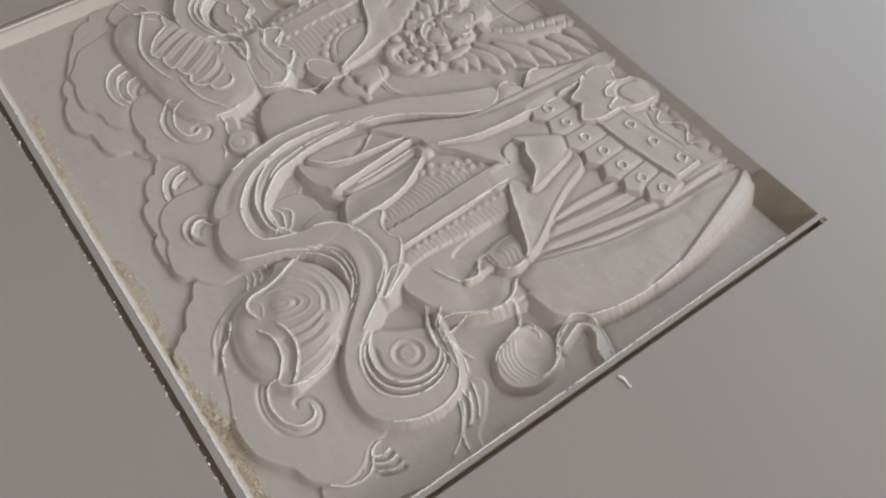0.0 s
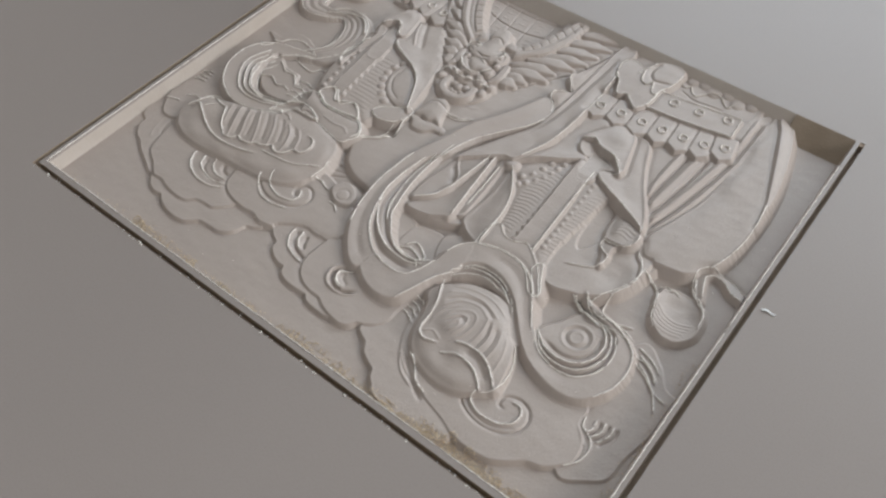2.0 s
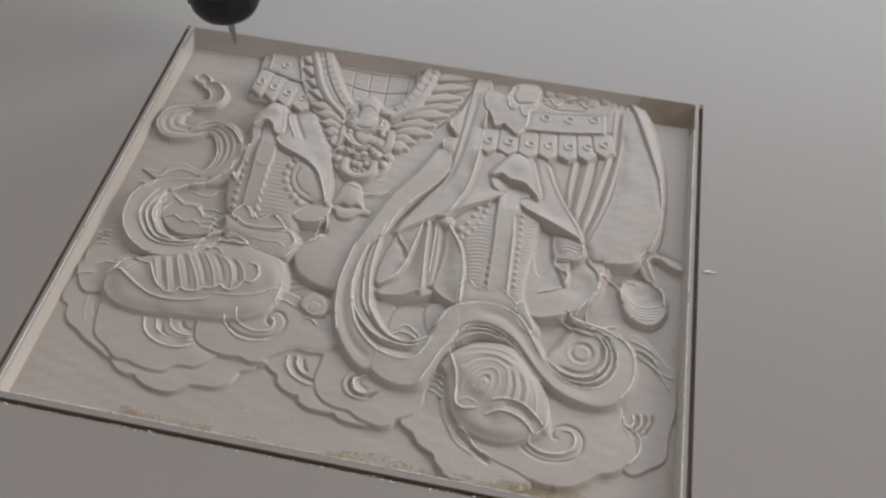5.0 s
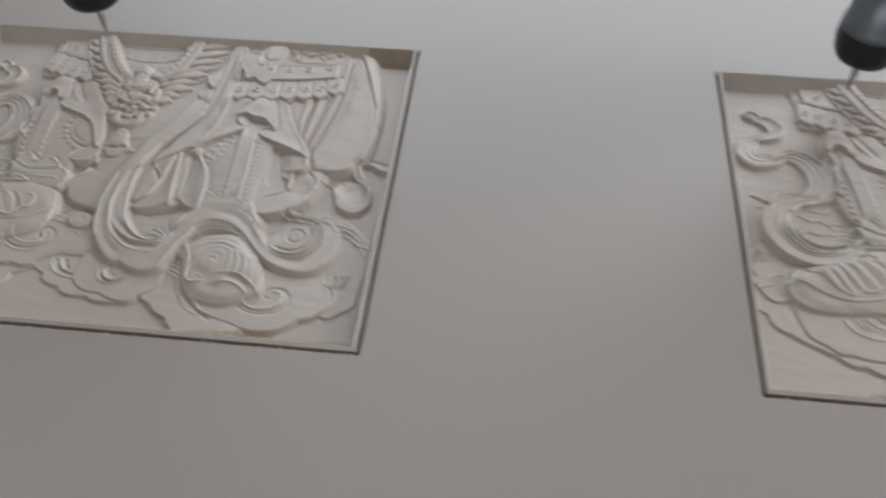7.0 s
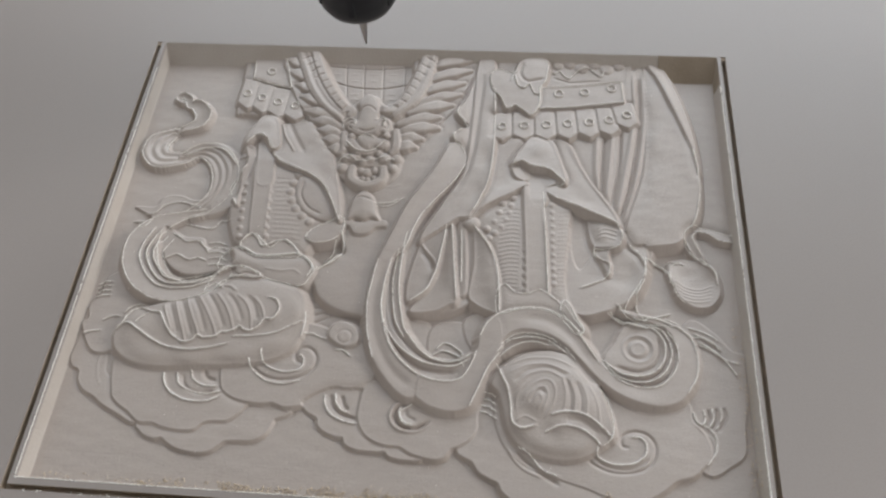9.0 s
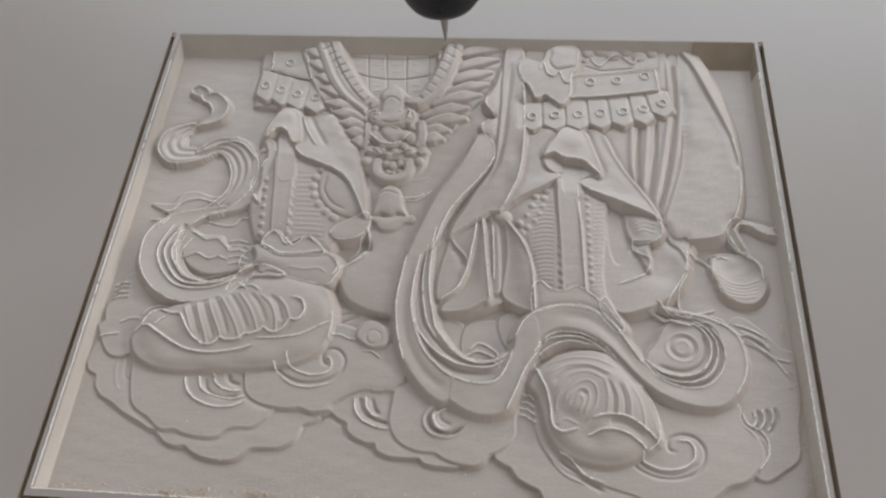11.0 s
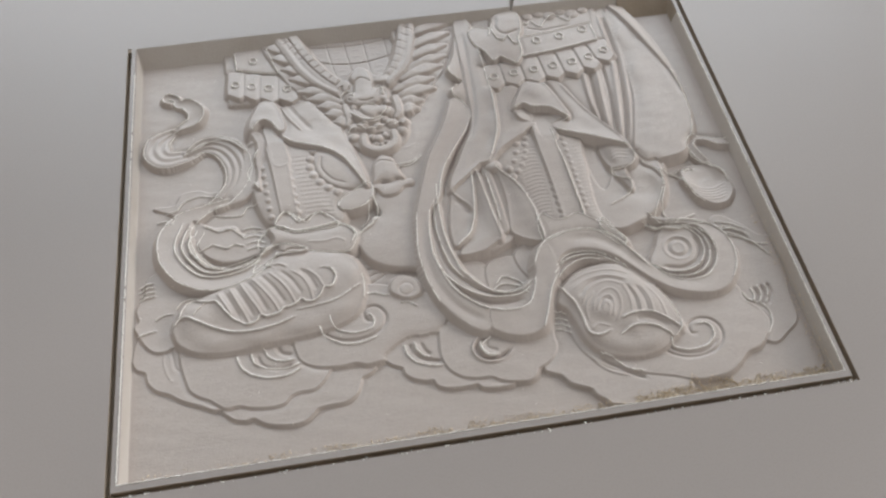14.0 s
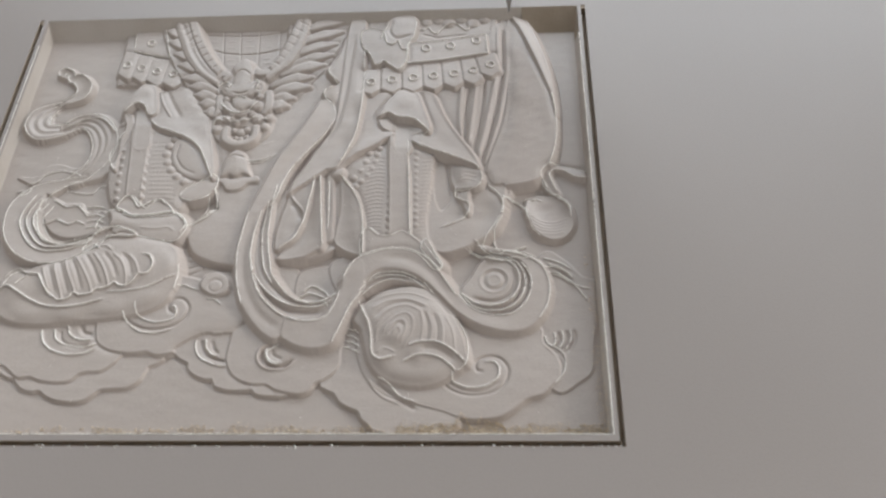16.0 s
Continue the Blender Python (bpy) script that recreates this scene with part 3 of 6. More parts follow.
bump('bead', 106.1, 178.7, 2.3, -4.4)
bump('bead', 89.4, 178.1, 2.0, -5.2)
bump('bead', 106.7, 172.2, 2.3, -4.4)
bump('bead', 90, 171.6, 2.0, -5.2)
bump('bead', 107.3, 165.7, 2.3, -4.4)
bump('bead', 90.7, 165.1, 2.0, -5.2)
knee = shape("knee_plate", [(120.5, 207.9), (124.7, 214.2), (132.1, 215.3), (142.8, 204.5), (150.7, 186.7), (150.4, 179.7), (140.7, 179.3), (130.3, 184), (122.4, 193.7)], -5.6, edge=2.2, dome=1.2, reach=5, moat=0.8)
score([(125.3, 208.7), (124.6, 198.5), (130.5, 188.7), (139.1, 183.8)], 0.9, -0.7, [knee])
bump('bead', 120.5, 214, 3.0, -4.6, 0.7)
bump('bead', 118, 207.3, 3.0, -4.6, 0.7)
bump('bead', 117.3, 200.3, 3.0, -4.6, 0.7)
bump('bead', 119.3, 193.4, 3.0, -4.6, 0.7)
bump('bead', 122.8, 187.2, 3.0, -4.6, 0.7)
bump('bead', 127.8, 181.9, 3.0, -4.6, 0.7)
bump('bead', 133.2, 177.8, 3.0, -4.6, 0.7)
shape("sash_end", [(132.9, 166.4), (135.9, 173), (144.4, 178.3), (154.4, 182.1), (155.3, 173.3), (149.7, 165.9), (139.7, 163.3)], -6.2, edge=1.8, dome=0.8, moat=0.6)
score([(155.4, 172), (156.5, 160.8), (150.3, 150.2), (141.4, 145.5)], 0.9, 1.1)
score([(151.8, 166.2), (149.6, 156.8), (144.8, 151.1)], 0.9, 0.9)
# left knee cloth
sheet("knee_cloth", [(80.9, 237.4, -5), (83.6, 227.9, -5.5), (84.2, 220.4, -5.5), (80.4, 212, -4.6), (77.2, 204.9, -4.2), (77.8, 198.7, -4.4), (81.9, 192, -5), (85.5, 188, -5.6), (85.2, 199.2, -6.6), (87.5, 211.6, -6.8), (90.2, 221.3, -6.6), (89.4, 232.7, -6)], moat=0.8, lip=0.5)
score([(84.7, 220.5), (80.4, 211.9), (77.2, 205.1), (78.2, 198.3), (85.3, 187.3)], 0.8, 0.9)
shape("knot_hollow", [(85.8, 243.4), (91.4, 247.1), (96.7, 242.1), (100.1, 233.5), (97.1, 227.7), (89.2, 228.7)], -7.4, edge=1.0, lip=0)
band("shin_bar", [(94, 238.4), (96.6, 224.8), (99, 208.8)], [5.4, 5.6, 5.8], [-6.2, -4.6, -4.1], edge=1.4, lip=0.4)
sheet("knee_cloth", [(100.9, 255.6, -6), (112.1, 257.7, -6), (124, 259.3, -6), (134.6, 247.7, -5.6), (142.1, 227.2, -5.2), (148.4, 204.7, -4.6), (152.3, 187.1, -3.8), (152.7, 178.7, -3.6), (149.7, 184.8, -3), (144.9, 195, -2.9), (138.6, 205.7, -2.9), (129.2, 213.7, -2.9), (118, 218.9, -3.1), (108.1, 223.5, -3.4), (101.1, 229.8, -3.8), (99.9, 242.8, -5)], mid=[(125.9, 237.4, -5.4), (139.2, 216.2, -4.4)], moat=1.1, lip=0.5)
score([(101.9, 228.7), (108.2, 223.2), (118, 218.8), (129.2, 213.7), (138.6, 205.7), (144.9, 195), (149.7, 184.7), (152.7, 178.3)], 0.8, 0.8)
score([(101.8, 257.3), (106.2, 245.9), (114.1, 232.9)], 1, 1.3)
score([(106.6, 258), (112.4, 246.4), (120.3, 233.3)], 2.2, -0.8)
sheet("knot", [(80.4, 237.9, -3.6), (80.5, 245.1, -3.6), (84.2, 254.7, -4), (87.8, 262.5, -5), (94.5, 263.5, -5.4), (99.2, 258.7, -5.2), (102.3, 248, -4.6), (104.2, 237.7, -4), (102, 233.7, -3.4), (98.9, 235, -2.6), (96.1, 240.5, -2.4), (91.2, 244.9, -2.4), (86.4, 243.7, -2.6), (83.7, 239.5, -3)], mid=[(92, 253.7, -3.2)], moat=1.2, lip=0.5)
score([(81.3, 237.1), (86.4, 243.6), (91.1, 245), (96.1, 240.5), (99.2, 234.4), (102.8, 233.5)], 0.8, 0.8)
# left boot and its cuff
sheet("boot", [(31.2, 98.5, -6.8), (34.6, 103.1, -6), (38.7, 109.5, -6), (45.9, 112.3, -6), (58.6, 117.2, -5.6), (68.2, 121.9, -5.2), (76.3, 128.4, -5), (87.8, 135.6, -5.2), (100.9, 137.7, -5.4), (117.3, 136.1, -5.4), (130.3, 132.4, -5.8), (138.3, 125.4, -6.2), (141.3, 113.7, -6.6), (141.2, 99.9, -7.2), (136.2, 89.1, -7.8), (123.8, 82.3, -8.2), (104.9, 78.9, -8.2), (86.3, 77.7, -8.2), (64.8, 75.5, -8.2), (46.4, 77, -8.2), (34.7, 83.7, -7.8), (30.7, 91.7, -7.4)], mid=[(43.4, 101.4, -4.4), (65.3, 107.4, -3.6), (81.2, 110.8, -3.2), (100.4, 114.1, -3.2), (119.6, 113.8, -3.6), (132.5, 114.4, -4.2), (55.9, 86.3, -5.8), (80.6, 84.2, -5.4), (105.6, 88.9, -5.2), (124.8, 95.4, -5)], moat=0.3, lip=0)
score([(31.6, 97), (35.1, 100.5), (39.2, 100.4), (46.5, 96), (55.9, 90.6), (65.2, 87), (77.6, 85.9), (90, 87.9), (100.1, 91.3)], 0.9, 1.5)
score([(101.2, 95.7), (112.3, 96.6), (125, 99), (135, 104.8), (141, 108.5)], 0.8, 0.9)
score([(34.3, 101.4), (36.9, 107.5), (41.5, 111.4), (49.4, 109.3), (55.7, 108.2), (60.6, 101.1), (65.3, 95.2), (70, 92.1)], 0.9, 1.3)
score([(42.4, 101.6), (45.4, 105.2), (49.4, 108.7)], 0.7, 0.8)
score([(70.1, 91.7), (73.2, 90.3), (77.9, 91.5), (81, 95), (84.1, 93.9), (88.2, 94.1), (92, 95.1), (94.2, 97.7), (97.7, 98), (101.5, 99.4), (104.7, 101.9), (108.1, 100), (111.9, 99.9), (115.9, 102.7), (118.6, 107.5), (121.8, 107.5), (124.5, 109.4), (126.1, 114.8), (123.2, 120.5), (117.4, 121.9)], 0.9, 1.5)
score([(56.5, 113.8), (59.7, 107.2), (64.8, 97.2)], 1, 0.9)
score([(62.8, 117.1), (67.3, 107), (71.7, 97.4), (74.2, 91.1)], 1, 0.9)
score([(69.2, 119.3), (74.2, 109.1), (79.2, 100.1), (81.4, 94.9)], 1, 0.9)
score([(75.9, 121.5), (82.5, 112.5), (88.7, 102.6), (92, 95)], 1, 0.9)
score([(87.1, 123.2), (94, 114.9), (98.6, 106.9), (101.5, 99.3)], 1, 0.9)
score([(100, 122.4), (106, 117.2), (110.1, 109.2), (111.6, 100.2)], 1, 0.9)
score([(109.7, 121.6), (114.9, 116.1), (118.4, 108.2)], 1, 0.9)
score([(59.6, 115.3), (63.5, 107.5), (68.6, 96)], 1.6, -0.75)
score([(66, 118.2), (70.8, 108.4), (76.7, 95.8)], 1.6, -0.75)
score([(72.7, 120.4), (78.7, 110.8), (84.8, 97.7)], 1.6, -0.75)
score([(81.7, 122.4), (88.3, 113.7), (95.3, 101.1)], 1.6, -0.75)
score([(93.9, 122.8), (99.8, 116), (105.2, 106.1)], 1.6, -0.75)
score([(105.2, 122.2), (110.4, 116.6), (114.2, 106.9)], 1.6, -0.75)
score([(141.5, 115), (142.1, 106.6), (141.1, 97.9)], 0.8, 1.2)
shape("boot_cuff", [(81.1, 144.1), (82.3, 151.4), (88.8, 156.5), (97, 155.7), (104.8, 151.5), (116.9, 151.6), (131, 153.7), (138.2, 149.2), (141.8, 143.2), (139.2, 136), (135.4, 131.9), (125.9, 133), (112.9, 136), (102.7, 140.9), (92.7, 143.4), (86.7, 141.7)], -6.0, edge=2.0, dome=0.8, reach=5, moat=0.7)
score([(129.2, 153.8), (136, 150.4), (140.6, 144.1), (137.7, 137.5)], 0.8, 0.8)
score([(111.7, 142.6), (121.4, 141.2), (129.2, 142.2), (134.3, 139.5)], 0.9, 0.7)
shape("boot_cuff", [(93.6, 157), (96, 165.4), (101.6, 167.1), (107.4, 161.3), (112.1, 157.7), (116.9, 162.4), (121.6, 163.3), (127.1, 159.1), (131.2, 151.8), (117.1, 150.6), (104.3, 150.8)], -6.0, edge=1.4, lip=0.6, moat=0.4)
score([(92.8, 160.2), (97.9, 166.4), (102.4, 164.9), (106.9, 158.3), (110.4, 160), (115.7, 163.1), (121, 163.3), (125.4, 159)], 0.7, 1.2)
score([(80.6, 145.3), (82, 152), (88.5, 157.1), (96.7, 156.3), (104.5, 152.1), (116.6, 152.2), (130.8, 154.2), (138, 149.8), (141.3, 143.7)], 0.8, 1.2)
shape("boot_roll", [(77.7, 125.8), (80, 133.2), (84.5, 139.5), (91.2, 143), (100.9, 141.9), (110.2, 137.3), (106.7, 135.4), (97.2, 135.7), (91.1, 134.7), (86, 131.4), (83.2, 126.3)], -4.0, edge=2.0, dome=0.6, moat=0.6, lip=0.5)
score([(84.4, 139), (89.8, 137), (92, 139.3), (96.9, 136.6), (100.4, 138.2), (107.9, 137)], 0.8, -1.2)
score([(78.1, 127), (83.7, 130.8), (89.9, 126.4)], 0.9, 0.9)
score([(70.4, 119.2), (77.9, 123.3), (85.4, 127.4), (93.1, 128.6), (97.9, 125.5)], 1.0, 1.2)
# left sash: a curled tail, a folded neck and a broad loop
band("sash", [(26.4, 276.7), (23.2, 279.5), (25.5, 282.4), (30.5, 279.7), (32.3, 274.9), (38.2, 273.2), (43.8, 265.7), (42.4, 258.2), (33.3, 253.3), (24, 249.4)], [1.5, 2.2, 2.6, 2.8, 3.4, 5.0, 6.0, 5.0, 3.0, 1.4], [-11.2, -11, -11, -11.4, -11.4, -10.8, -10.4, -10.8, -11.6, -12.6], edge=2.2, lean=0.9, lip=0.5, moat=0.4, cup=0.9)
band("sash", [(26.9, 249.5), (19.5, 242), (18.4, 233), (24.3, 226.2), (37.2, 227), (46.2, 229.5)], [4.0, 8.0, 9.0, 8.5, 6.0, 3.0], [-12.4, -10.6, -9.8, -9.8, -10.4, -11], folds=3, deep=0.9, lean=-1.0, moat=1.0)
band("sash", [(38.6, 228.4), (49.8, 234), (61.1, 230.9), (69, 220.3), (71.4, 207.7), (67.9, 195.2), (59.7, 185.6), (49.1, 179.7)], [3.0, 6.0, 8.5, 9.5, 9.0, 7.0, 6.0, 3.0], [-11, -10.6, -10, -9.4, -9, -9, -9, -9], folds=4, deep=0.9, lean=1.4, moat=0.8)
score([(37.2, 228), (53.3, 236), (64, 235.4), (72.3, 228.2), (77, 221.9)], 0.8, 1.2)
shape("sash", [(76.2, 223.4), (84.2, 228), (82.9, 215.1), (83.4, 196.4), (74.9, 184.1), (60.2, 181.6), (69.2, 195.9), (73.7, 208.5)], -9.0, edge=1.4, tilt=(0.03, 0.0))
band("sash", [(63.7, 185.1), (49.6, 179.1), (37.2, 171.6), (31, 159.8), (32.5, 145.7), (39.6, 133.6), (52.2, 125.6), (67.4, 125.5), (82, 131.4), (91.5, 140)], [1.2, 3.6, 7.2, 10.0, 11.0, 10.0, 8.5, 7.0, 5.5, 3.0], [-10.4, -9.4, -7.8, -6.8, -6.6, -6.8, -7.2, -7.4, -7.4, -8], folds=0, edge=3.6, lean=-0.8, moat=1.0, cup=0.6)
score([(36.3, 169.6), (31.2, 152.3), (36.5, 138.5), (48.6, 127.6), (67, 127.3), (83, 134.3)], 0.9, 1.3)
score([(38.6, 168.5), (33.5, 152.4), (38.3, 140), (50, 129.8), (66.6, 129.4), (81.1, 136)], 1, -1.2)
score([(40.3, 167.2), (35.4, 152.5), (40.3, 140.1), (50.9, 130.4), (68, 130.5), (82.6, 136.6)], 0.9, 1.3)
score([(42.6, 166.2), (37.7, 152.5), (42.2, 141.6), (52.3, 132.6), (67.6, 132.6), (80.7, 138.3)], 1, -1.2)
score([(44.3, 164.9), (39.6, 152.6), (44.1, 141.7), (53.1, 133.3), (69, 133.8), (82.2, 138.9)], 0.9, 1.2)
score([(46.5, 163.8), (41.9, 152.7), (46, 143.2), (54.5, 135.5), (68.6, 135.9), (80.3, 140.6)], 1, -1.2)
score([(48.5, 162.4), (44.1, 152.8), (48.2, 143.3), (55.6, 136.4), (70.1, 137.3), (81.7, 141.4)], 0.9, 1.2)
score([(50.8, 161.3), (46.4, 152.9), (50.1, 144.9), (57, 138.6), (69.6, 139.5), (79.8, 143.1)], 1, -1.2)
shape("cloud", [(41.4, 169.8), (55.3, 163.7), (67, 163), (71.8, 155.7), (86.3, 156.2), (91.5, 145.3), (79.8, 139.4), (64.4, 136.3), (52.1, 140.9), (44.2, 151.6)], -8.0, edge=3.4)
score([(47.5, 167.3), (52.7, 164.4), (57.3, 161.6), (64.7, 162.2), (69.7, 158.2), (72.7, 154.6)], 0.8, 1.1)
score([(45.8, 148.4), (53.8, 151.7), (61.4, 148.3), (67.2, 150), (73.1, 148)], 0.8, 1.1)
score([(71.1, 161.3), (77.8, 162.3), (83.7, 160.3)], 0.7, 0.9)
score([(71.8, 157.6), (78.5, 158.6), (84.4, 156.6)], 0.7, 0.9)
score([(72.5, 153.9), (79.2, 154.9), (85, 152.9)], 0.7, 0.9)
score([(73.4, 149.5), (80, 150.5), (85.8, 148.5)], 0.7, 0.9)
score([(74.3, 145.1), (80.8, 146.1), (86.6, 144.1)], 0.7, 0.9)
score([(53.7, 175.3), (62.4, 173.3), (71.5, 172.8), (75.7, 178.4), (83.1, 177.9)], 0.8, 0.9)
# right shin guard
guard = shape("shin_guard", [(237.5, 190.5), (262, 210.2), (281.8, 214.1), (304.1, 202), (309.7, 179.6), (310, 146.8), (301.4, 129.2), (293.4, 118.8), (256.3, 119.9), (252.5, 134), (249.5, 155.1), (240.9, 173.3)], -8.0, edge=3.0, dome=3.0, reach=10)
score([(252.5, 191.4), (259.9, 193.2), (265.4, 192.6)], 0.6, -0.36, [guard])
score([(252.5, 188.3), (259.9, 190.1), (265.3, 189.5)], 0.6, -0.36, [guard])
score([(252.5, 185.2), (259.9, 187), (265.3, 186.4)], 0.6, -0.36, [guard])
score([(252.5, 182.1), (259.8, 183.9), (265.2, 183.3)], 0.6, -0.36, [guard])
score([(252.5, 179), (259.8, 180.8), (265.2, 180.3)], 0.6, -0.36, [guard])
score([(252.5, 176), (259.8, 177.8), (265.1, 177.2)], 0.6, -0.36, [guard])
score([(252.4, 173), (259.7, 174.8), (265.1, 174.2)], 0.6, -0.36, [guard])
score([(252.4, 170), (259.7, 171.7), (265, 171.2)], 0.6, -0.36, [guard])
score([(252.4, 167), (259.6, 168.8), (265, 168.2)], 0.6, -0.36, [guard])
score([(252.4, 164), (259.6, 165.8), (264.9, 165.3)], 0.6, -0.36, [guard])
score([(252.4, 161.1), (259.6, 162.8), (264.9, 162.3)], 0.6, -0.36, [guard])
score([(252.4, 158.2), (259.5, 159.9), (264.8, 159.4)], 0.6, -0.36, [guard])
score([(252.4, 155.3), (259.5, 157), (264.8, 156.5)], 0.6, -0.36, [guard])
score([(252.4, 152.4), (259.5, 154.1), (264.7, 153.6)], 0.6, -0.36, [guard])
score([(252.4, 149.5), (259.4, 151.2), (264.7, 150.7)], 0.6, -0.36, [guard])
score([(252.3, 146.7), (259.4, 148.4), (264.6, 147.9)], 0.6, -0.36, [guard])
score([(252.3, 143.9), (259.4, 145.6), (264.6, 145.1)], 0.6, -0.36, [guard])
score([(252.3, 141.1), (259.3, 142.7), (264.5, 142.2)], 0.6, -0.36, [guard])
score([(252.3, 138.3), (259.3, 139.9), (264.5, 139.4)], 0.6, -0.36, [guard])
score([(252.3, 135.5), (259.3, 137.1), (264.4, 136.7)], 0.6, -0.36, [guard])
score([(288.7, 191.5), (295.1, 192.5), (301.4, 191.2)], 0.7, -0.2, [guard])
score([(288.6, 188.4), (295, 189.4), (301.3, 188.1)], 0.7, -0.2, [guard])
score([(288.5, 185.3), (294.8, 186.3), (301.1, 185)], 0.7, -0.2, [guard])
score([(288.3, 182.2), (294.7, 183.2), (300.9, 181.9)], 0.7, -0.2, [guard])
score([(288.2, 179.2), (294.5, 180.2), (300.8, 178.9)], 0.7, -0.2, [guard])
score([(288.1, 176.2), (294.4, 177.2), (300.6, 175.9)], 0.7, -0.2, [guard])
score([(287.9, 173.2), (294.2, 174.2), (300.4, 172.9)], 0.7, -0.2, [guard])
score([(287.8, 170.2), (294.1, 171.2), (300.2, 169.9)], 0.7, -0.2, [guard])
score([(287.7, 167.2), (293.9, 168.2), (300.1, 167)], 0.7, -0.2, [guard])
score([(287.6, 164.3), (293.8, 165.2), (299.9, 164)], 0.7, -0.2, [guard])
score([(287.4, 161.3), (293.7, 162.3), (299.8, 161.1)], 0.7, -0.2, [guard])
score([(287.3, 158.4), (293.5, 159.4), (299.6, 158.2)], 0.7, -0.2, [guard])
score([(287.2, 155.6), (293.4, 156.5), (299.4, 155.3)], 0.7, -0.2, [guard])
score([(287.1, 152.7), (293.2, 153.6), (299.3, 152.4)], 0.7, -0.2, [guard])
score([(287, 149.8), (293.1, 150.8), (299.1, 149.6)], 0.7, -0.2, [guard])
score([(286.8, 147), (293, 147.9), (299, 146.8)], 0.7, -0.2, [guard])
score([(286.7, 144.2), (292.8, 145.1), (298.8, 144)], 0.7, -0.2, [guard])
score([(286.6, 141.4), (292.7, 142.3), (298.6, 141.2)], 0.7, -0.2, [guard])
score([(286.5, 138.6), (292.5, 139.5), (298.5, 138.4)], 0.7, -0.2, [guard])
score([(286.4, 135.8), (292.4, 136.8), (298.3, 135.6)], 0.7, -0.2, [guard])
band("shin_bar", [(272.2, 218.3), (272.9, 194.3), (275.1, 167.7), (277, 131.6)], [5.6, 6.0, 6.6, 7.0], [-3.4, -3.4, -3.8, -4.6], edge=1.6, lip=0.5, moat=0.5)
score([(278.7, 207.8), (280.4, 180.4), (281.9, 154.6), (283, 133.6)], 0.8, 1.0)
bump('bead', 268.6, 206.6, 2.3, -4.0)
bump('bead', 284.4, 203.2, 2.2, -4.6)
bump('bead', 268.7, 200.2, 2.3, -4.0)
bump('bead', 284.5, 197.6, 2.2, -4.6)
bump('bead', 268.8, 193.9, 2.3, -4.0)
bump('bead', 284.7, 192.1, 2.2, -4.6)
bump('bead', 268.9, 187.7, 2.3, -4.0)
bump('bead', 284.9, 186.7, 2.2, -4.6)
bump('bead', 269.1, 181.5, 2.3, -4.0)
bump('bead', 285.1, 181.4, 2.2, -4.6)
bump('bead', 269.2, 175.5, 2.3, -4.0)
bump('bead', 285.2, 176.1, 2.2, -4.6)
bump('bead', 269.3, 169.5, 2.3, -4.0)
bump('bead', 285.4, 170.8, 2.2, -4.6)
bump('bead', 269.4, 163.6, 2.3, -4.0)
bump('bead', 285.6, 165.7, 2.2, -4.6)
bump('bead', 269.5, 157.8, 2.3, -4.0)
bump('bead', 285.7, 160.6, 2.2, -4.6)
bump('bead', 269.7, 152, 2.3, -4.0)
bump('bead', 285.9, 155.5, 2.2, -4.6)
bump('bead', 269.8, 146.3, 2.3, -4.0)
bump('bead', 286.1, 150.5, 2.2, -4.6)
bump('bead', 269.9, 140.7, 2.3, -4.0)
bump('bead', 286.2, 145.6, 2.2, -4.6)
bump('bead', 270, 135.2, 2.3, -4.0)
bump('bead', 286.4, 140.7, 2.2, -4.6)
bump('bead', 260.4, 202.3, 2.7, -5.0)
bump('bead', 259, 196.7, 2.7, -5.0)
bump('bead', 258.3, 190.8, 2.7, -5.0)
bump('bead', 256.3, 185.3, 2.7, -5.0)
bump('bead', 253.7, 180.2, 2.7, -5.0)
bump('bead', 249.9, 175.5, 2.7, -5.0)
bump('bead', 246.1, 171.6, 2.7, -5.0)
bump('bead', 253.8, 198.1, 2.7, -5.0)
bump('bead', 251.9, 191, 2.7, -5.0)
bump('bead', 249.3, 183.9, 2.7, -5.0)
bump('bead', 244.8, 178.4, 2.7, -5.0)
bump('bead', 291.3, 199.4, 2.2, -5.6)
bump('bead', 295.2, 194.5, 2.2, -5.6)
bump('bead', 299.1, 189.5, 2.2, -5.6)
bump('bead', 290.3, 191.5, 2.2, -5.6)
bump('bead', 293.9, 186.3, 2.2, -5.6)
shape("boot_cuff", [(252.8, 132.6), (257.1, 138.9), (263.7, 133.7), (271.5, 133.3), (278.2, 136.3), (286, 131.2), (293.7, 124.1), (299.7, 115.7), (303.4, 110.1), (298.1, 108.5), (287, 119.8), (269.4, 122.4), (254.6, 118.5)], -4.2, edge=1.2, lip=0.7, moat=0.5)
# hanging cloth beside the right knee
sheet("hanging_cloth", [(232.3, 182.5, -7), (235.9, 177.6, -7), (238.1, 157.4, -7.4), (237.4, 135.9, -8), (233.5, 133.9, -8.6), (233.1, 157.9, -9)], moat=0.6, lip=0.5)
sheet("hanging_cloth", [(227.1, 182.3, -7), (230.6, 183.7, -6.4), (232.8, 167.7, -6.2), (234.6, 142.5, -6.4), (234.7, 132.4, -6.6), (229.9, 131.5, -8), (227.9, 150.5, -9), (226.2, 168.8, -9)], moat=0.8, lip=0.5)
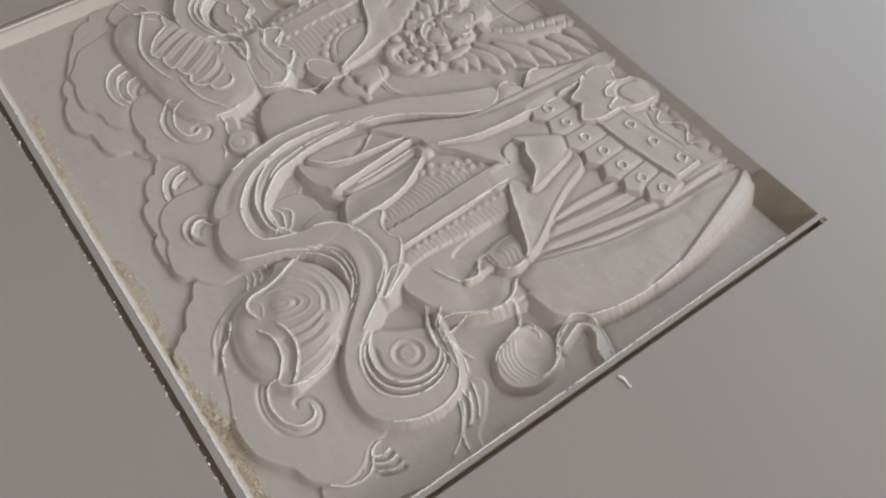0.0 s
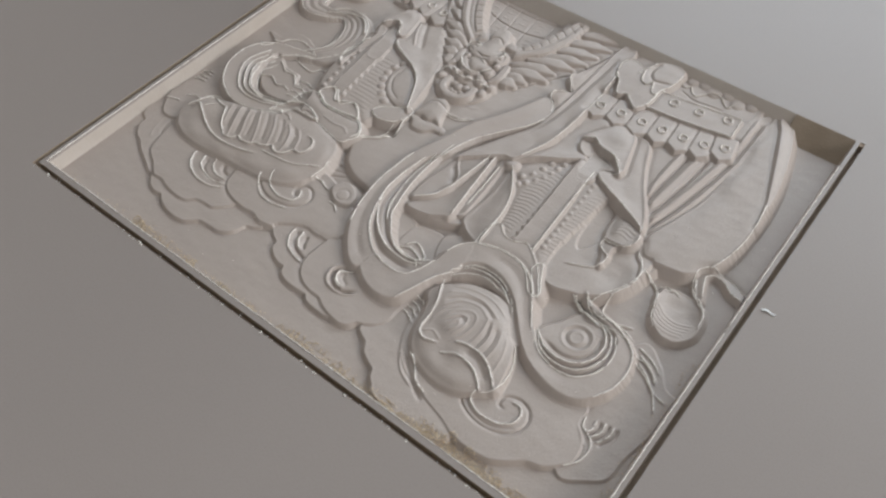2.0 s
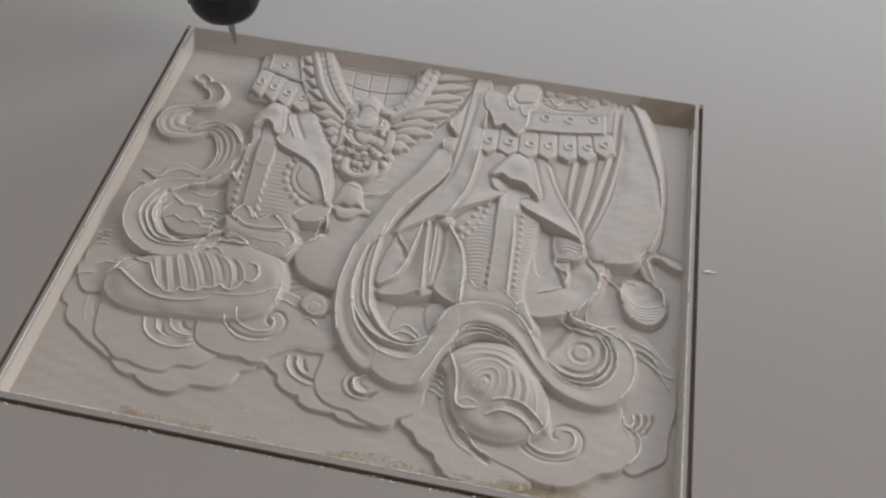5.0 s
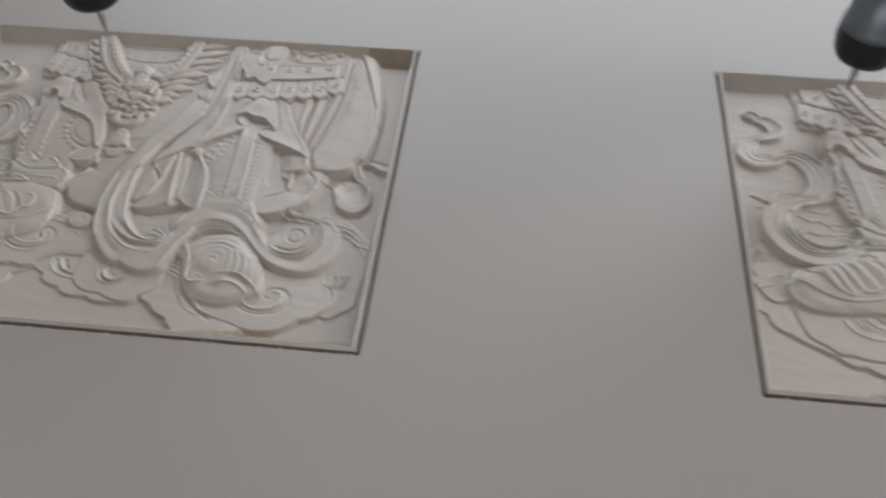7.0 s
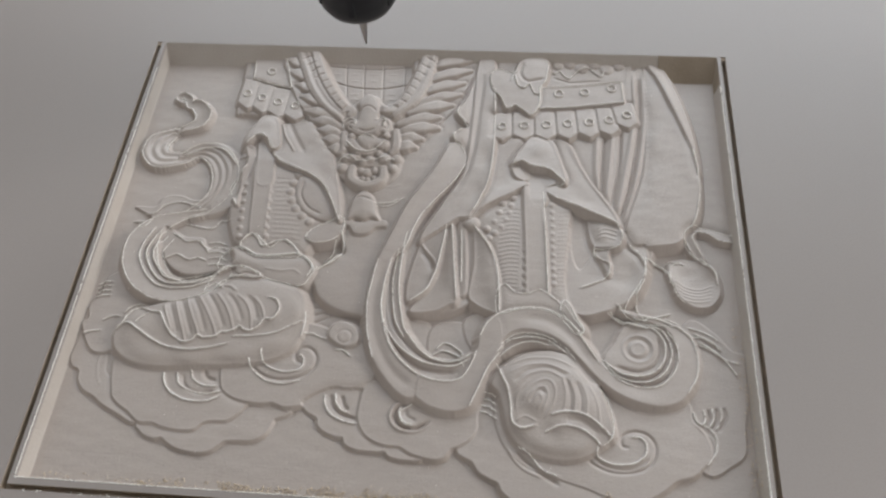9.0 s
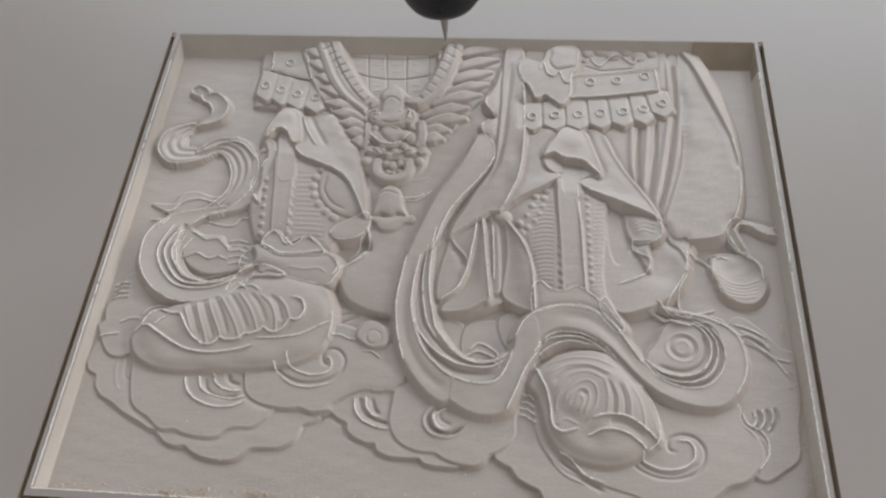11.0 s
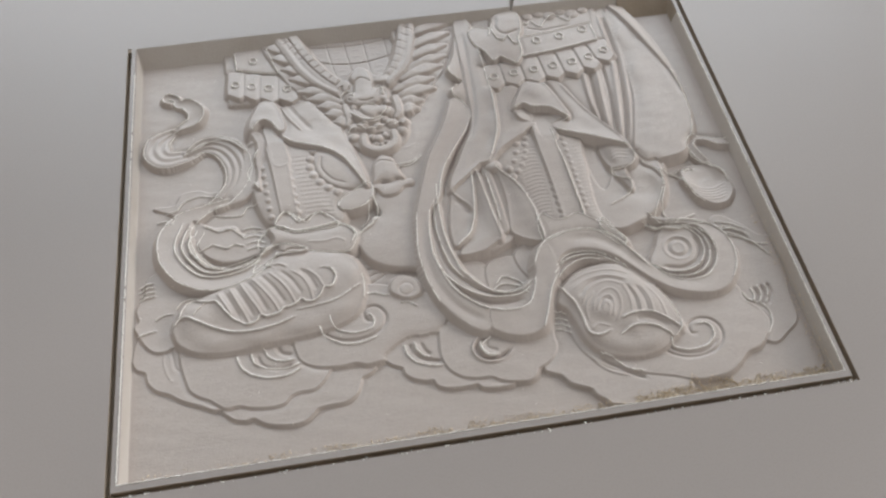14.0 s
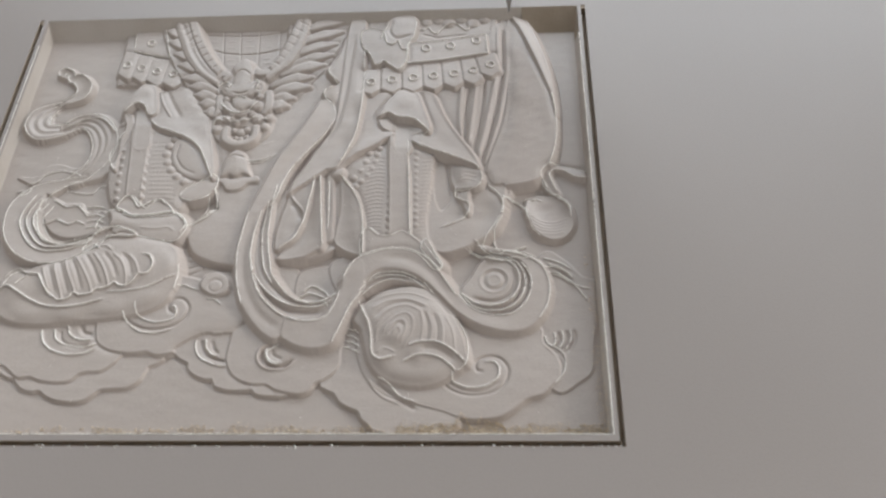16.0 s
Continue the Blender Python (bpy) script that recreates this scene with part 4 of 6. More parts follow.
sheet("hanging_cloth", [(220.1, 179.8, -7), (223.3, 180.9, -5.2), (225, 163.1, -4.8), (227.1, 145, -4.8), (229.4, 126.4, -5), (225.5, 124, -6), (217.2, 119.3, -7), (202.2, 118.6, -7.6), (208.3, 129.6, -8), (215.4, 142, -8.6), (218.2, 160.9, -8.6)], moat=0.9, lip=0.5)
score([(223, 180.7), (224.6, 166.7), (226.7, 148.6), (229.4, 126.4)], 0.8, 1.2)
score([(228.8, 179), (230.2, 160.3), (231.2, 138.8)], 0.9, 0.8)
sheet("hanging_cloth", [(204.6, 168.1, -6.6), (213.5, 175.4, -6.4), (219.4, 180.5, -6.2), (219.4, 170.5, -5.2), (217.9, 159.1, -4.8), (216.2, 148.1, -4.6), (214, 139, -5), (209.2, 130.5, -5.8), (200.6, 124.8, -7), (198.8, 134.6, -7.6), (200.5, 149, -7.8), (203, 160.7, -7.6)], mid=[(211.7, 149.1, -7.2), (208.7, 140, -7)], moat=0.9, lip=0.5)
score([(219.5, 179.4), (218.6, 166.5), (216.6, 151.8), (214.8, 142.8), (210.6, 132.9), (201.9, 125.3)], 0.8, 1.1)
score([(205, 166.7), (208.1, 161.3), (213.4, 154.9), (215.8, 149.2)], 1, 1.5)
score([(206.9, 159.8), (210.9, 154.4), (213.7, 148)], 2.4, -1.2)
sheet("side_panel", [(234.2, 183.9, -6.6), (240.6, 175.8, -5.4), (247, 165.6, -4.6), (251.9, 150.3, -4.2), (254, 135.3, -4.2), (254.9, 120.2, -4.6), (247.2, 121.7, -6.6), (240, 126, -7.2), (236, 132.2, -7.6), (237.8, 153.7, -7.4), (236.6, 172, -7)], moat=0.9, lip=0.5)
score([(235.8, 181.2), (240.6, 174.5), (245.7, 166.8), (249.8, 158.5), (252.6, 148.5), (254, 135.3), (254.8, 120.4)], 0.8, 1.3)
bump("toggle", 234.7, 182.4, 5.6, -2.8)
# pleats under the belt
pleats = shape("pleated_skirt", [(295.2, 258.7), (349, 324.1), (349.7, 276.1), (344.7, 232), (332.6, 181.7), (326.3, 181.5), (317, 204.5), (305.4, 226.5)], -7.6, edge=1.2, tilt=(0.02, 0))
for line in ([(313.6, 257.5), (312.5, 229.4), (313.9, 211)], [(324.5, 266.8), (321.4, 233.9), (318.6, 205.1)], [(338.6, 312), (337.7, 269.4), (329.3, 217.6), (324.9, 195.5)], [(345.4, 317.1), (345.2, 269.6), (338.1, 222), (328.5, 186)]):
    score(line, 2.0, 1.8, [pleats])
for line in ([(318.6, 255.5), (316.5, 229.6), (315.7, 209)], [(329.6, 266.9), (327.4, 234.1), (322, 199.3)], [(342.4, 307.2), (341.4, 265), (333.8, 217.7), (326.7, 189.7)]):
    score(line, 1.3, -2.0, [pleats])
# the plain drape
sheet("drape", [(346.4, 322.9, -6.6), (345.9, 293.7, -7.4), (345.5, 263.7, -7.4), (342.7, 230.8, -7), (337.4, 209.8, -6.4), (331.4, 189.7, -5.8), (329.1, 178.8, -5.4), (331.5, 171, -5.2), (341.9, 170.2, -5.2), (352.8, 171.7, -5.2), (361.7, 174.9, -5.2), (369.2, 185.8, -4.8), (373.8, 198, -4.4), (375.8, 211.7, -4), (376, 227.8, -3.8), (374.5, 246.7, -3.8), (369.8, 271, -4), (363.2, 296.6, -4.4), (355.6, 320.9, -7)], mid=[(357.9, 217.6, -4.8), (354.8, 190, -4.9), (358.3, 251.3, -4.8), (353.7, 287.7, -5.4)], moat=1.2, lip=0.3)
sheet("drape_fold", [(349.5, 320, -5.4), (357.3, 322.8, -7.5), (365.6, 302.9, -6.4), (372.2, 277.3, -5.2), (376, 251.8, -5), (376.7, 225.2, -4.2), (374.1, 244.5, -3), (367.5, 267.7, -2.5), (359.7, 292.5, -2.8), (354, 309.6, -4)], moat=1.2, lip=0.2)
score([(374.4, 246), (376.3, 227.5), (376, 210.5), (373.4, 195.9), (369.3, 185.4)], 0.8, 0.9)
# small sash at the right edge
band("sash", [(397.6, 179.9), (387.8, 182.2), (381.1, 185.9), (372.8, 186.6), (367.7, 181.6), (368.5, 174.9), (373.1, 165.5)], [2.6, 4.0, 2.6, 2.2, 3.0, 3.4, 2.6], [-10.8, -10.8, -11, -11, -10.4, -10, -10.2], edge=1.6, lean=1.6, moat=0.8)
sheet("sash", [(356.2, 163.2, -12.6), (365.7, 165.2, -13), (376.5, 162.4, -10.8), (381.9, 156.8, -9), (383.7, 149, -8.8), (383, 140.1, -9), (377.3, 132.6, -9.4), (369.5, 131.3, -9.4), (362.9, 134.4, -9.4), (358.6, 140, -9.4), (356.3, 148, -9.6), (354.5, 155.5, -10)], mid=[(367.4, 155, -12.6), (372.1, 150.7, -12)], moat=1, lip=0.5)
score([(357.5, 149.7), (363.8, 145.4), (371.7, 144.3), (379.8, 147)], 0.7, 0.7)
score([(358, 146.9), (363.5, 143), (371.4, 142), (379.2, 144.3)], 0.7, 0.7)
score([(358.4, 144.1), (363.2, 140.7), (371.1, 139.6), (378.5, 141.7)], 0.7, 0.7)
score([(358.9, 141.3), (363, 138.4), (370.8, 137.3), (377.9, 139)], 0.7, 0.7)
score([(359.4, 138.5), (362.7, 136.1), (370.5, 135), (377.2, 136.4)], 0.7, 0.7)
score([(341.5, 161.4), (346.1, 161.9), (350.7, 159.2), (354.4, 154.7), (356.2, 147), (358.5, 139.2), (363.1, 133.6)], 0.8, 1.2)
score([(366.2, 176.8), (368.5, 171), (371, 166.7), (374.7, 162.5), (379, 159), (382.6, 152.8)], 0.8, 1.2)
score([(356.3, 159.9), (360.2, 162.2), (364.6, 161.2)], 0.7, 0.8)
score([(340.7, 162.1), (347.7, 160.3), (353.4, 155.5), (355.3, 145.9)], 0.8, 1.2)
score([(373.1, 165.5), (378.4, 160.9), (381.6, 153.7), (382.4, 146.9)], 0.8, 1.0)
score([(352.6, 161.4), (356.6, 162.7), (360.8, 161)], 0.7, 0.8)
# robe, folds and knee apron on the right
sheet("robe_hem", [(298.7, 192.6, -9.6), (326.9, 184.2, -10.4), (332.4, 171.7, -9), (337.5, 165.6, -7.4), (340.7, 157, -6.4), (339.2, 147.4, -6.4), (333.7, 137, -6.8), (324.8, 129.2, -7), (314.1, 124.1, -7), (302.2, 121.5, -7.4), (295.3, 129.9, -8), (292.5, 145.6, -8.6), (294.4, 171.3, -9.2)], mid=[(308.8, 153.3, -8.8), (326.9, 150.5, -9), (313.6, 137.2, -7.6)], moat=0.8, lip=0.3)
score([(332, 171.2), (337.3, 165.5), (340.5, 157.3), (339.5, 148.1), (334.3, 137.1)], 0.8, 1.2)
score([(334.7, 138), (334.8, 129.8), (338.2, 120.3)], 0.8, 1.2)
score([(323, 130.4), (329.1, 122.9), (339.2, 118.7), (355.9, 117.4)], 0.8, 1.2)
score([(319.4, 125.2), (325.9, 119.5), (337.9, 117), (347.1, 116.1)], 0.8, 1.2)
score([(325.8, 128.8), (331.7, 122.4), (341.7, 120.1)], 0.8, 1.2)
score([(338.2, 120.3), (343.6, 124.5), (348.2, 125.7), (354.3, 127.9)], 0.8, 1.2)
score([(343.5, 122.8), (350.9, 123.8), (359.2, 120.8)], 0.8, 1.2)
shape("apron_hollow", [(297.4, 199.2), (308.5, 196.3), (314.6, 191.9), (312.9, 175.8), (309.7, 164.5), (302.2, 153.4), (297.7, 160.5), (296.1, 179)], -10.2, edge=2.6, lip=0)
sheet("apron_fold", [(310.9, 171.6, -8), (319.8, 170.2, -6), (318.7, 163.2, -6), (319.5, 155.7, -5.4), (318.5, 149.1, -5.8), (315.3, 156.1, -7.4), (311, 164.1, -8.4)], moat=1, lip=0.5)
score([(310.5, 169.5), (310.7, 163.7), (315.6, 159.5), (319.1, 157.1), (319.4, 152.4), (317.2, 148.1), (310.9, 144), (301.6, 140.2)], 0.8, 1.2)
sheet("apron_fold", [(329.9, 179.4, -8), (334.7, 171.9, -7.6), (341.5, 171.5, -8), (342, 163.5, -6.4), (340.5, 155.9, -5.6), (336.6, 164.2, -6.8), (331.5, 169.7, -8)], moat=0.8, lip=0.5)
sheet("apron_fold", [(307.2, 195.6, -9.6), (316, 191.7, -7.6), (323.2, 187.3, -5.4), (326.8, 180.7, -3.4), (327.2, 174, -3.4), (323.8, 169, -4), (316.2, 168.3, -5.4), (309.8, 170.2, -7.4), (306.9, 181.2, -9.4)], mid=[(319.3, 177.5, -5)], moat=1.2, lip=0.5)
score([(326.8, 180.8), (327.2, 174.1), (323.7, 168.8), (315.9, 167.4), (309.8, 168.3)], 0.8, 0.9)
score([(313, 182.5), (317.5, 185), (324.3, 182.9)], 0.6, 0.6)
score([(312.8, 179.9), (317.3, 181.9), (324, 179.9)], 0.6, 0.6)
score([(312.6, 177.2), (317.1, 178.9), (323.8, 176.9)], 0.6, 0.6)
score([(312.4, 174.6), (316.9, 175.9), (323.6, 173.9)], 0.6, 0.6)
sheet("knee_apron", [(248.5, 250.3, -7), (263.9, 250.7, -5), (284.3, 251, -4.6), (295.1, 247.5, -5.6), (302.2, 229.8, -5.8), (309.8, 214.9, -5.4), (317.3, 202.8, -4.8), (323.9, 190.6, -3.6), (326.1, 183.6, -3.2), (322.5, 186, -3), (315.3, 190, -3), (307, 194, -3), (297.7, 198, -3), (288.9, 202.2, -3.2), (281.4, 206.7, -3.8), (274.7, 212.1, -4.4), (267.2, 211.4, -4.2), (258.2, 205.1, -3.6), (248.5, 199.2, -3.6), (240.4, 193, -3.6), (232.5, 184.3, -3.8), (236.5, 200.3, -5.6), (242.6, 217.3, -6.6), (245.9, 234.5, -7)], mid=[(293.2, 223.9, -4.6), (305.3, 205.9, -4.6), (250.2, 219.3, -6)], moat=1.3, lip=0.5)
score([(294.9, 246), (302.1, 229.1), (309.7, 214.5), (317.3, 202.7), (324.4, 191.2)], 2, 0.7)
score([(281.3, 206.3), (288.9, 202.1), (297.7, 198), (307, 194), (315.3, 190), (322.8, 186.1), (326.2, 182)], 0.8, 0.9)
score([(267.1, 211), (258.2, 205.1), (248.5, 199.2), (240.4, 193), (233.4, 184.6)], 0.8, 0.6)
shape("knot_hollow", [(264.7, 231.1), (273.8, 231.4), (283.7, 228.3), (289.4, 221.4), (283.3, 215.4), (273.4, 213.5), (266.8, 216.6)], -8, edge=1.0, lip=0)
sheet("knot", [(258.1, 228.4, -4), (263.6, 232.1, -5), (269.4, 230.4, -7.6), (269.1, 217.5, -6.2), (264.3, 216.2, -4.2), (260, 219.7, -3.4)], moat=0.8, lip=0.5)
sheet("knot", [(281.1, 228.6, -7.6), (286.1, 224.5, -6), (292.7, 215.5, -3), (286.8, 213.7, -3.8), (278.7, 210.6, -5.2), (280, 218.5, -6.8)], moat=0.8, lip=0.5)
band("shin_bar", [(274.9, 227.8), (274.9, 215.3), (275.8, 201.2)], [5.4, 5.6, 6.0], [-8.2, -6.2, -3.6], edge=1.6, lip=0.4)
sheet("knot", [(270, 251.5, -4.6), (277.5, 253, -4.6), (284.1, 248.1, -4.2), (287.7, 237.7, -3.4), (291.1, 225.8, -2.4), (293.3, 217.4, -2), (291.8, 213.6, -1.9), (288.2, 218.8, -1.9), (283.1, 224.1, -1.9), (277.6, 226, -1.9), (270.6, 227.1, -1.9), (264.7, 230.8, -2.1), (258.4, 228.3, -2.4), (260.8, 235.5, -3), (265, 243, -3.8)], mid=[(275.2, 238, -2.2), (273.5, 232.6, -2.6)], moat=1.8, lip=0.5)
score([(258.4, 228), (264.7, 230.7), (270.6, 227.1), (277.6, 226), (283.1, 224.1), (288.2, 218.8), (292.2, 213.6), (285.9, 212.2)], 0.8, 0.8)
# broad cloth and long sash down the middle
sheet("cloth_fold", [(230.6, 304.1, -5), (226.3, 286.9, -4.8), (221.3, 275.2, -3.8), (220.7, 269.5, -3.6), (224.4, 264.6, -4.4), (228.3, 260.9, -6.2), (225.2, 257.3, -4.2), (219.8, 252.6, -3.4), (220, 247.8, -3.6), (224.2, 244, -5), (226.8, 238, -6.4), (229, 228.4, -5.4), (231, 248.9, -6.2), (231.6, 271.4, -6)], moat=1.2, lip=0.5)
score([(221.2, 276.2), (220.7, 269.6), (225.1, 263.8), (228.3, 259.3)], 0.8, 1)
score([(224.6, 256.9), (219.8, 252.3), (220.3, 247), (225.3, 241.8), (228.5, 234.1)], 0.8, 1)
sheet("hanging_cloth", [(232.5, 321.1, -5), (242.8, 320, -4.6), (244.4, 293.4, -3.4), (245.6, 269.7, -3), (246, 247.1, -2.8), (245.4, 229, -2.8), (243.5, 213.1, -2.8), (240, 202.2, -3), (235.6, 191.1, -3.2), (232.5, 185.8, -3.6), (226.4, 185, -4), (220.1, 179.9, -4.2), (213.6, 174.4, -4.4), (207.4, 169.4, -4.6), (204.1, 166.4, -4.8), (205.9, 175, -5.2), (210, 183.7, -5.4), (213.9, 191.6, -5.4), (217.5, 199.6, -5.4), (222.5, 208.2, -5.2), (226.9, 218.9, -5), (229, 229.8, -4.8), (229.9, 248.1, -5), (230.6, 270.7, -5), (230.8, 294.3, -5)], mid=[(237.9, 270.6, -4.6), (238.4, 230.6, -4.4), (232.1, 205.7, -4.6), (221.1, 187.6, -4.8)], moat=1.3, lip=0.5)
score([(244.4, 293), (245.6, 269.5), (246, 247.1), (245.4, 229), (243.5, 213.1), (240, 202.1), (235.3, 190.1)], 0.8, 1)
score([(236.4, 303.9), (234.7, 275.1), (233.4, 247.9), (230.7, 226.3), (223.8, 207.5)], 2.2, -1)
score([(204.1, 166.1), (207.4, 169.2), (213.6, 174.3), (220.1, 179.9), (226.4, 185.1)], 0.8, 0.7)
sheet("sash_lining", [(195.8, 173.1, -6), (194.5, 157.6, -6), (194.4, 141.1, -6), (195.5, 128.9, -6), (197.9, 117, -6), (200.5, 107.1, -6), (204.8, 101, -6), (210.8, 93.9, -6), (218.1, 89, -6), (225.9, 87.4, -6), (234.2, 88.9, -6), (240.9, 93.6, -6), (242.9, 94.3, -5.6), (239.5, 84.6, -6), (235.7, 79.2, -6.6), (228.8, 76.6, -7), (219.4, 77, -7), (212.7, 78.9, -7), (206.3, 82.9, -7), (198.4, 90.4, -7), (193.4, 97.9, -7), (189, 108.9, -7), (186.5, 120.7, -7), (186.1, 130.6, -7), (186.6, 140.5, -7), (189, 154.6, -7), (193.2, 168.9, -7), (197.6, 181.4, -7)], moat=0.9, lip=0.5)
score([(195.8, 173.1), (194.5, 157.6), (194.4, 141.1), (195.5, 128.9), (197.9, 117), (200.5, 107.1), (204.8, 101), (210.8, 93.9), (218.1, 89), (225.9, 87.4), (234.2, 88.9), (240.9, 93.6)], 0.8, 1.5)
score([(185.9, 134.3), (185.4, 122.5), (187.1, 114.6), (190, 106.7), (196.9, 97.6), (204, 91.3), (212.9, 86.5), (222.2, 84.7), (231.9, 85), (239.2, 89.6)], 0.8, 1.4)
score([(191.6, 164.8), (189.6, 140.2), (190.6, 124.1), (193.7, 110.3), (201.9, 98.8), (210.4, 91.1), (222.5, 86.4), (233.9, 87.2)], 1.5, -1.7)
score([(185.2, 128.9), (186.3, 113.3), (191.3, 101.3), (200.7, 90.6), (210.8, 83.2), (221.6, 80.9), (232, 81.4)], 1.8, -1.5)
score([(192.1, 160.2), (190.6, 139.7), (192.2, 123.7), (195.4, 110.9), (201.5, 100.4)], 0.8, 0.9)
# right boot
sheet("boot", [(252.6, 76.1, -6.6), (256.1, 83.7, -6), (265.6, 92.3, -5.4), (276.2, 96, -5), (289.4, 96.6, -4.8), (301.3, 91.6, -5.2), (309.4, 79.7, -5.6), (315.5, 66.6, -5.4), (318.8, 51.2, -5.4), (314.8, 45.6, -6.4), (305.1, 37.8, -7.8), (293.5, 34.7, -8.2), (281.5, 36.1, -8.2), (270.2, 40.7, -8), (262.9, 49.5, -7.6), (259.4, 62.5, -7.2), (256.7, 70.8, -7)], mid=[(278.6, 66.7, -1.8), (290.4, 76.1, -2), (300.7, 66.1, -2.4), (291.7, 55.2, -2.8), (271.4, 54.8, -4.4), (283.6, 46.7, -4.8), (298.7, 44.8, -4.6), (268.9, 79.3, -3.4)], moat=0.4, lip=0)
score([(254.9, 88), (258.8, 79.2), (261.9, 72.7), (263.8, 62.7), (265, 53.9), (270.5, 50.5), (277.6, 52.7)], 0.9, 1.7)
score([(285.7, 58.8), (293.1, 60.7), (302.4, 59.9), (310.7, 55.4), (317.6, 48.8)], 0.9, 1.5)
score([(282.8, 49.2), (290.6, 52.7), (300.5, 52.2), (307.6, 48.2), (312.5, 43.3)], 0.8, 1.3)
score([(311.7, 76.8), (316.5, 68.7), (318.8, 59.6), (318.4, 49.2), (312.5, 43.1)], 0.9, 1.4)
score([(293.7, 56.6), (301.5, 56.4), (310.9, 50.4)], 2.4, -1)
score([(270.3, 66.2), (274.2, 74.6), (282.2, 79), (287.1, 75.2), (287.1, 66), (282, 56.8)], 0.8, 0.7)
score([(272.8, 65.9), (276.9, 72.5), (281.8, 74.4), (283.6, 68.9), (281, 60.4)], 0.8, 0.7)
score([(275.5, 65.3), (278.8, 69.8), (280.6, 66.8), (278.1, 61.5)], 0.8, 0.7)
score([(291.6, 80.4), (293.3, 70.5), (292.3, 60.4)], 0.8, 0.7)
score([(295.9, 78.5), (298.5, 69.9), (298, 60.5)], 0.8, 0.7)
score([(302, 78.5), (304.7, 69.2), (304.7, 59.3)], 0.8, 0.7)
score([(306.2, 77.2), (310.5, 66.7), (311.8, 55.3)], 0.8, 0.7)
score([(263.1, 82.4), (272.3, 87.5), (283.8, 88.3), (295.6, 83.6)], 0.8, 0.7)
score([(265.8, 72.8), (272.5, 81.3), (282.8, 84.1), (291.5, 80.1)], 0.8, 0.7)
score([(262.6, 87.6), (273.2, 91.8), (286.3, 92.1), (298.2, 87.4)], 0.8, 0.7)
score([(266.4, 61.5), (267.4, 70.1), (273.7, 78.3)], 0.8, 0.7)
score([(267.1, 54.5), (271.5, 57.4), (277.5, 55)], 0.8, 0.7)
score([(293.6, 79.5), (296.1, 70.2), (295.6, 60.8)], 1.2, -0.7)
score([(299.1, 78.1), (301.6, 69.5), (301.4, 60.1)], 1.2, -0.7)
score([(274, 65.8), (278.4, 72.3), (282.2, 70.8)], 1.2, -0.7)
score([(265.2, 77.5), (272.5, 84.2), (283.3, 86.2), (293.5, 81.7)], 1.2, -0.7)
shape("boot_cuff", [(293.3, 129.6), (299.2, 119.2), (303.4, 111.8), (300.9, 109.5), (294.9, 116.4), (290.1, 124.4)], -3.6, edge=1.4)
# the long sash: a strap that falls, turns, arches over the boot and loops back round a cloud eye
sheet("sash_lining", [(253.6, 90.9, -5), (254.3, 98.2, -4.8), (259.7, 105.3, -4.4), (269.4, 110.8, -4), (280.8, 110.1, -3.8), (289.9, 106.2, -4.2), (297.8, 97.2, -5), (305.4, 87.7, -6), (313, 78.6, -7.4), (306.6, 79.2, -7), (299.2, 89.2, -6), (292.7, 96.4, -5.2), (282.1, 100.5, -4.8), (272.3, 100.9, -4.8), (263.4, 97.6, -5)], moat=0.8, lip=0.5)
score([(257.2, 99.5), (263.4, 105.6), (272.1, 107.6), (283.2, 105.5), (293.2, 99), (299.5, 91.4)], 0.8, 1.2)
score([(254.9, 94.6), (261.6, 102), (272.1, 104.9), (283.6, 103.2), (294.1, 95.9)], 0.8, 1.2)
score([(256.3, 92.2), (264.2, 98.7), (274.1, 102), (284.2, 100.1)], 0.8, 1.2)
score([(256, 96.9), (262.8, 104), (272.2, 106.7), (283.3, 104.6), (293.6, 97.6)], 1.1, -1.2)
score([(255.9, 93.1), (263, 100.5), (273.2, 103.5), (284, 101.8)], 1.1, -1.2)
sheet("cloud_curl", [(314.6, 95.5, -9), (320.9, 106, -10), (325.8, 115.2, -10), (333.4, 120.8, -9.4), (343.4, 120.4, -8.6), (351.7, 114, -8.2), (355.7, 104.8, -8.2), (355.4, 93.3, -8.2), (349, 83.5, -8.2), (337.8, 78.9, -8.2), (327, 81, -8.4), (318.7, 86.6, -8.6)], moat=0.3, lip=0)
ring(334.2, 102.7, 6.2, 1.4, -0.8)
ring(334.2, 102.7, 8.6, 0.9, 0.55)
ring(334.2, 102.7, 3.6, 0.8, 0.4)
score([(316, 92.6), (323.2, 87.6), (331.5, 85.5), (340.3, 87.4), (346.1, 92.4), (349, 99.7), (348.7, 107.5), (344.8, 113.9), (339.8, 117.7)], 0.8, 1.4)
score([(314.2, 95), (321.5, 85.5), (329.5, 82.3), (339.4, 82.6), (347.7, 88), (352.2, 97.3), (352.2, 105.9), (348.7, 113.4), (343.1, 117.6)], 0.8, 1.4)
score([(319.3, 88.7), (330.2, 84.1), (340.1, 85.1), (347.4, 90.6), (350.8, 98.6), (350.6, 106.8), (347, 114)], 1.2, -1.9)
score([(321.6, 90.8), (332.1, 88.4), (340, 90.5), (344.9, 95.6), (346.9, 102.3), (345.6, 109.1)], 1.4, -1.5)
score([(316.9, 86), (326.9, 80.7), (338.8, 80), (349.7, 85.4), (354.8, 95.4), (355.1, 105), (351.5, 113.3)], 1.1, -1.5)
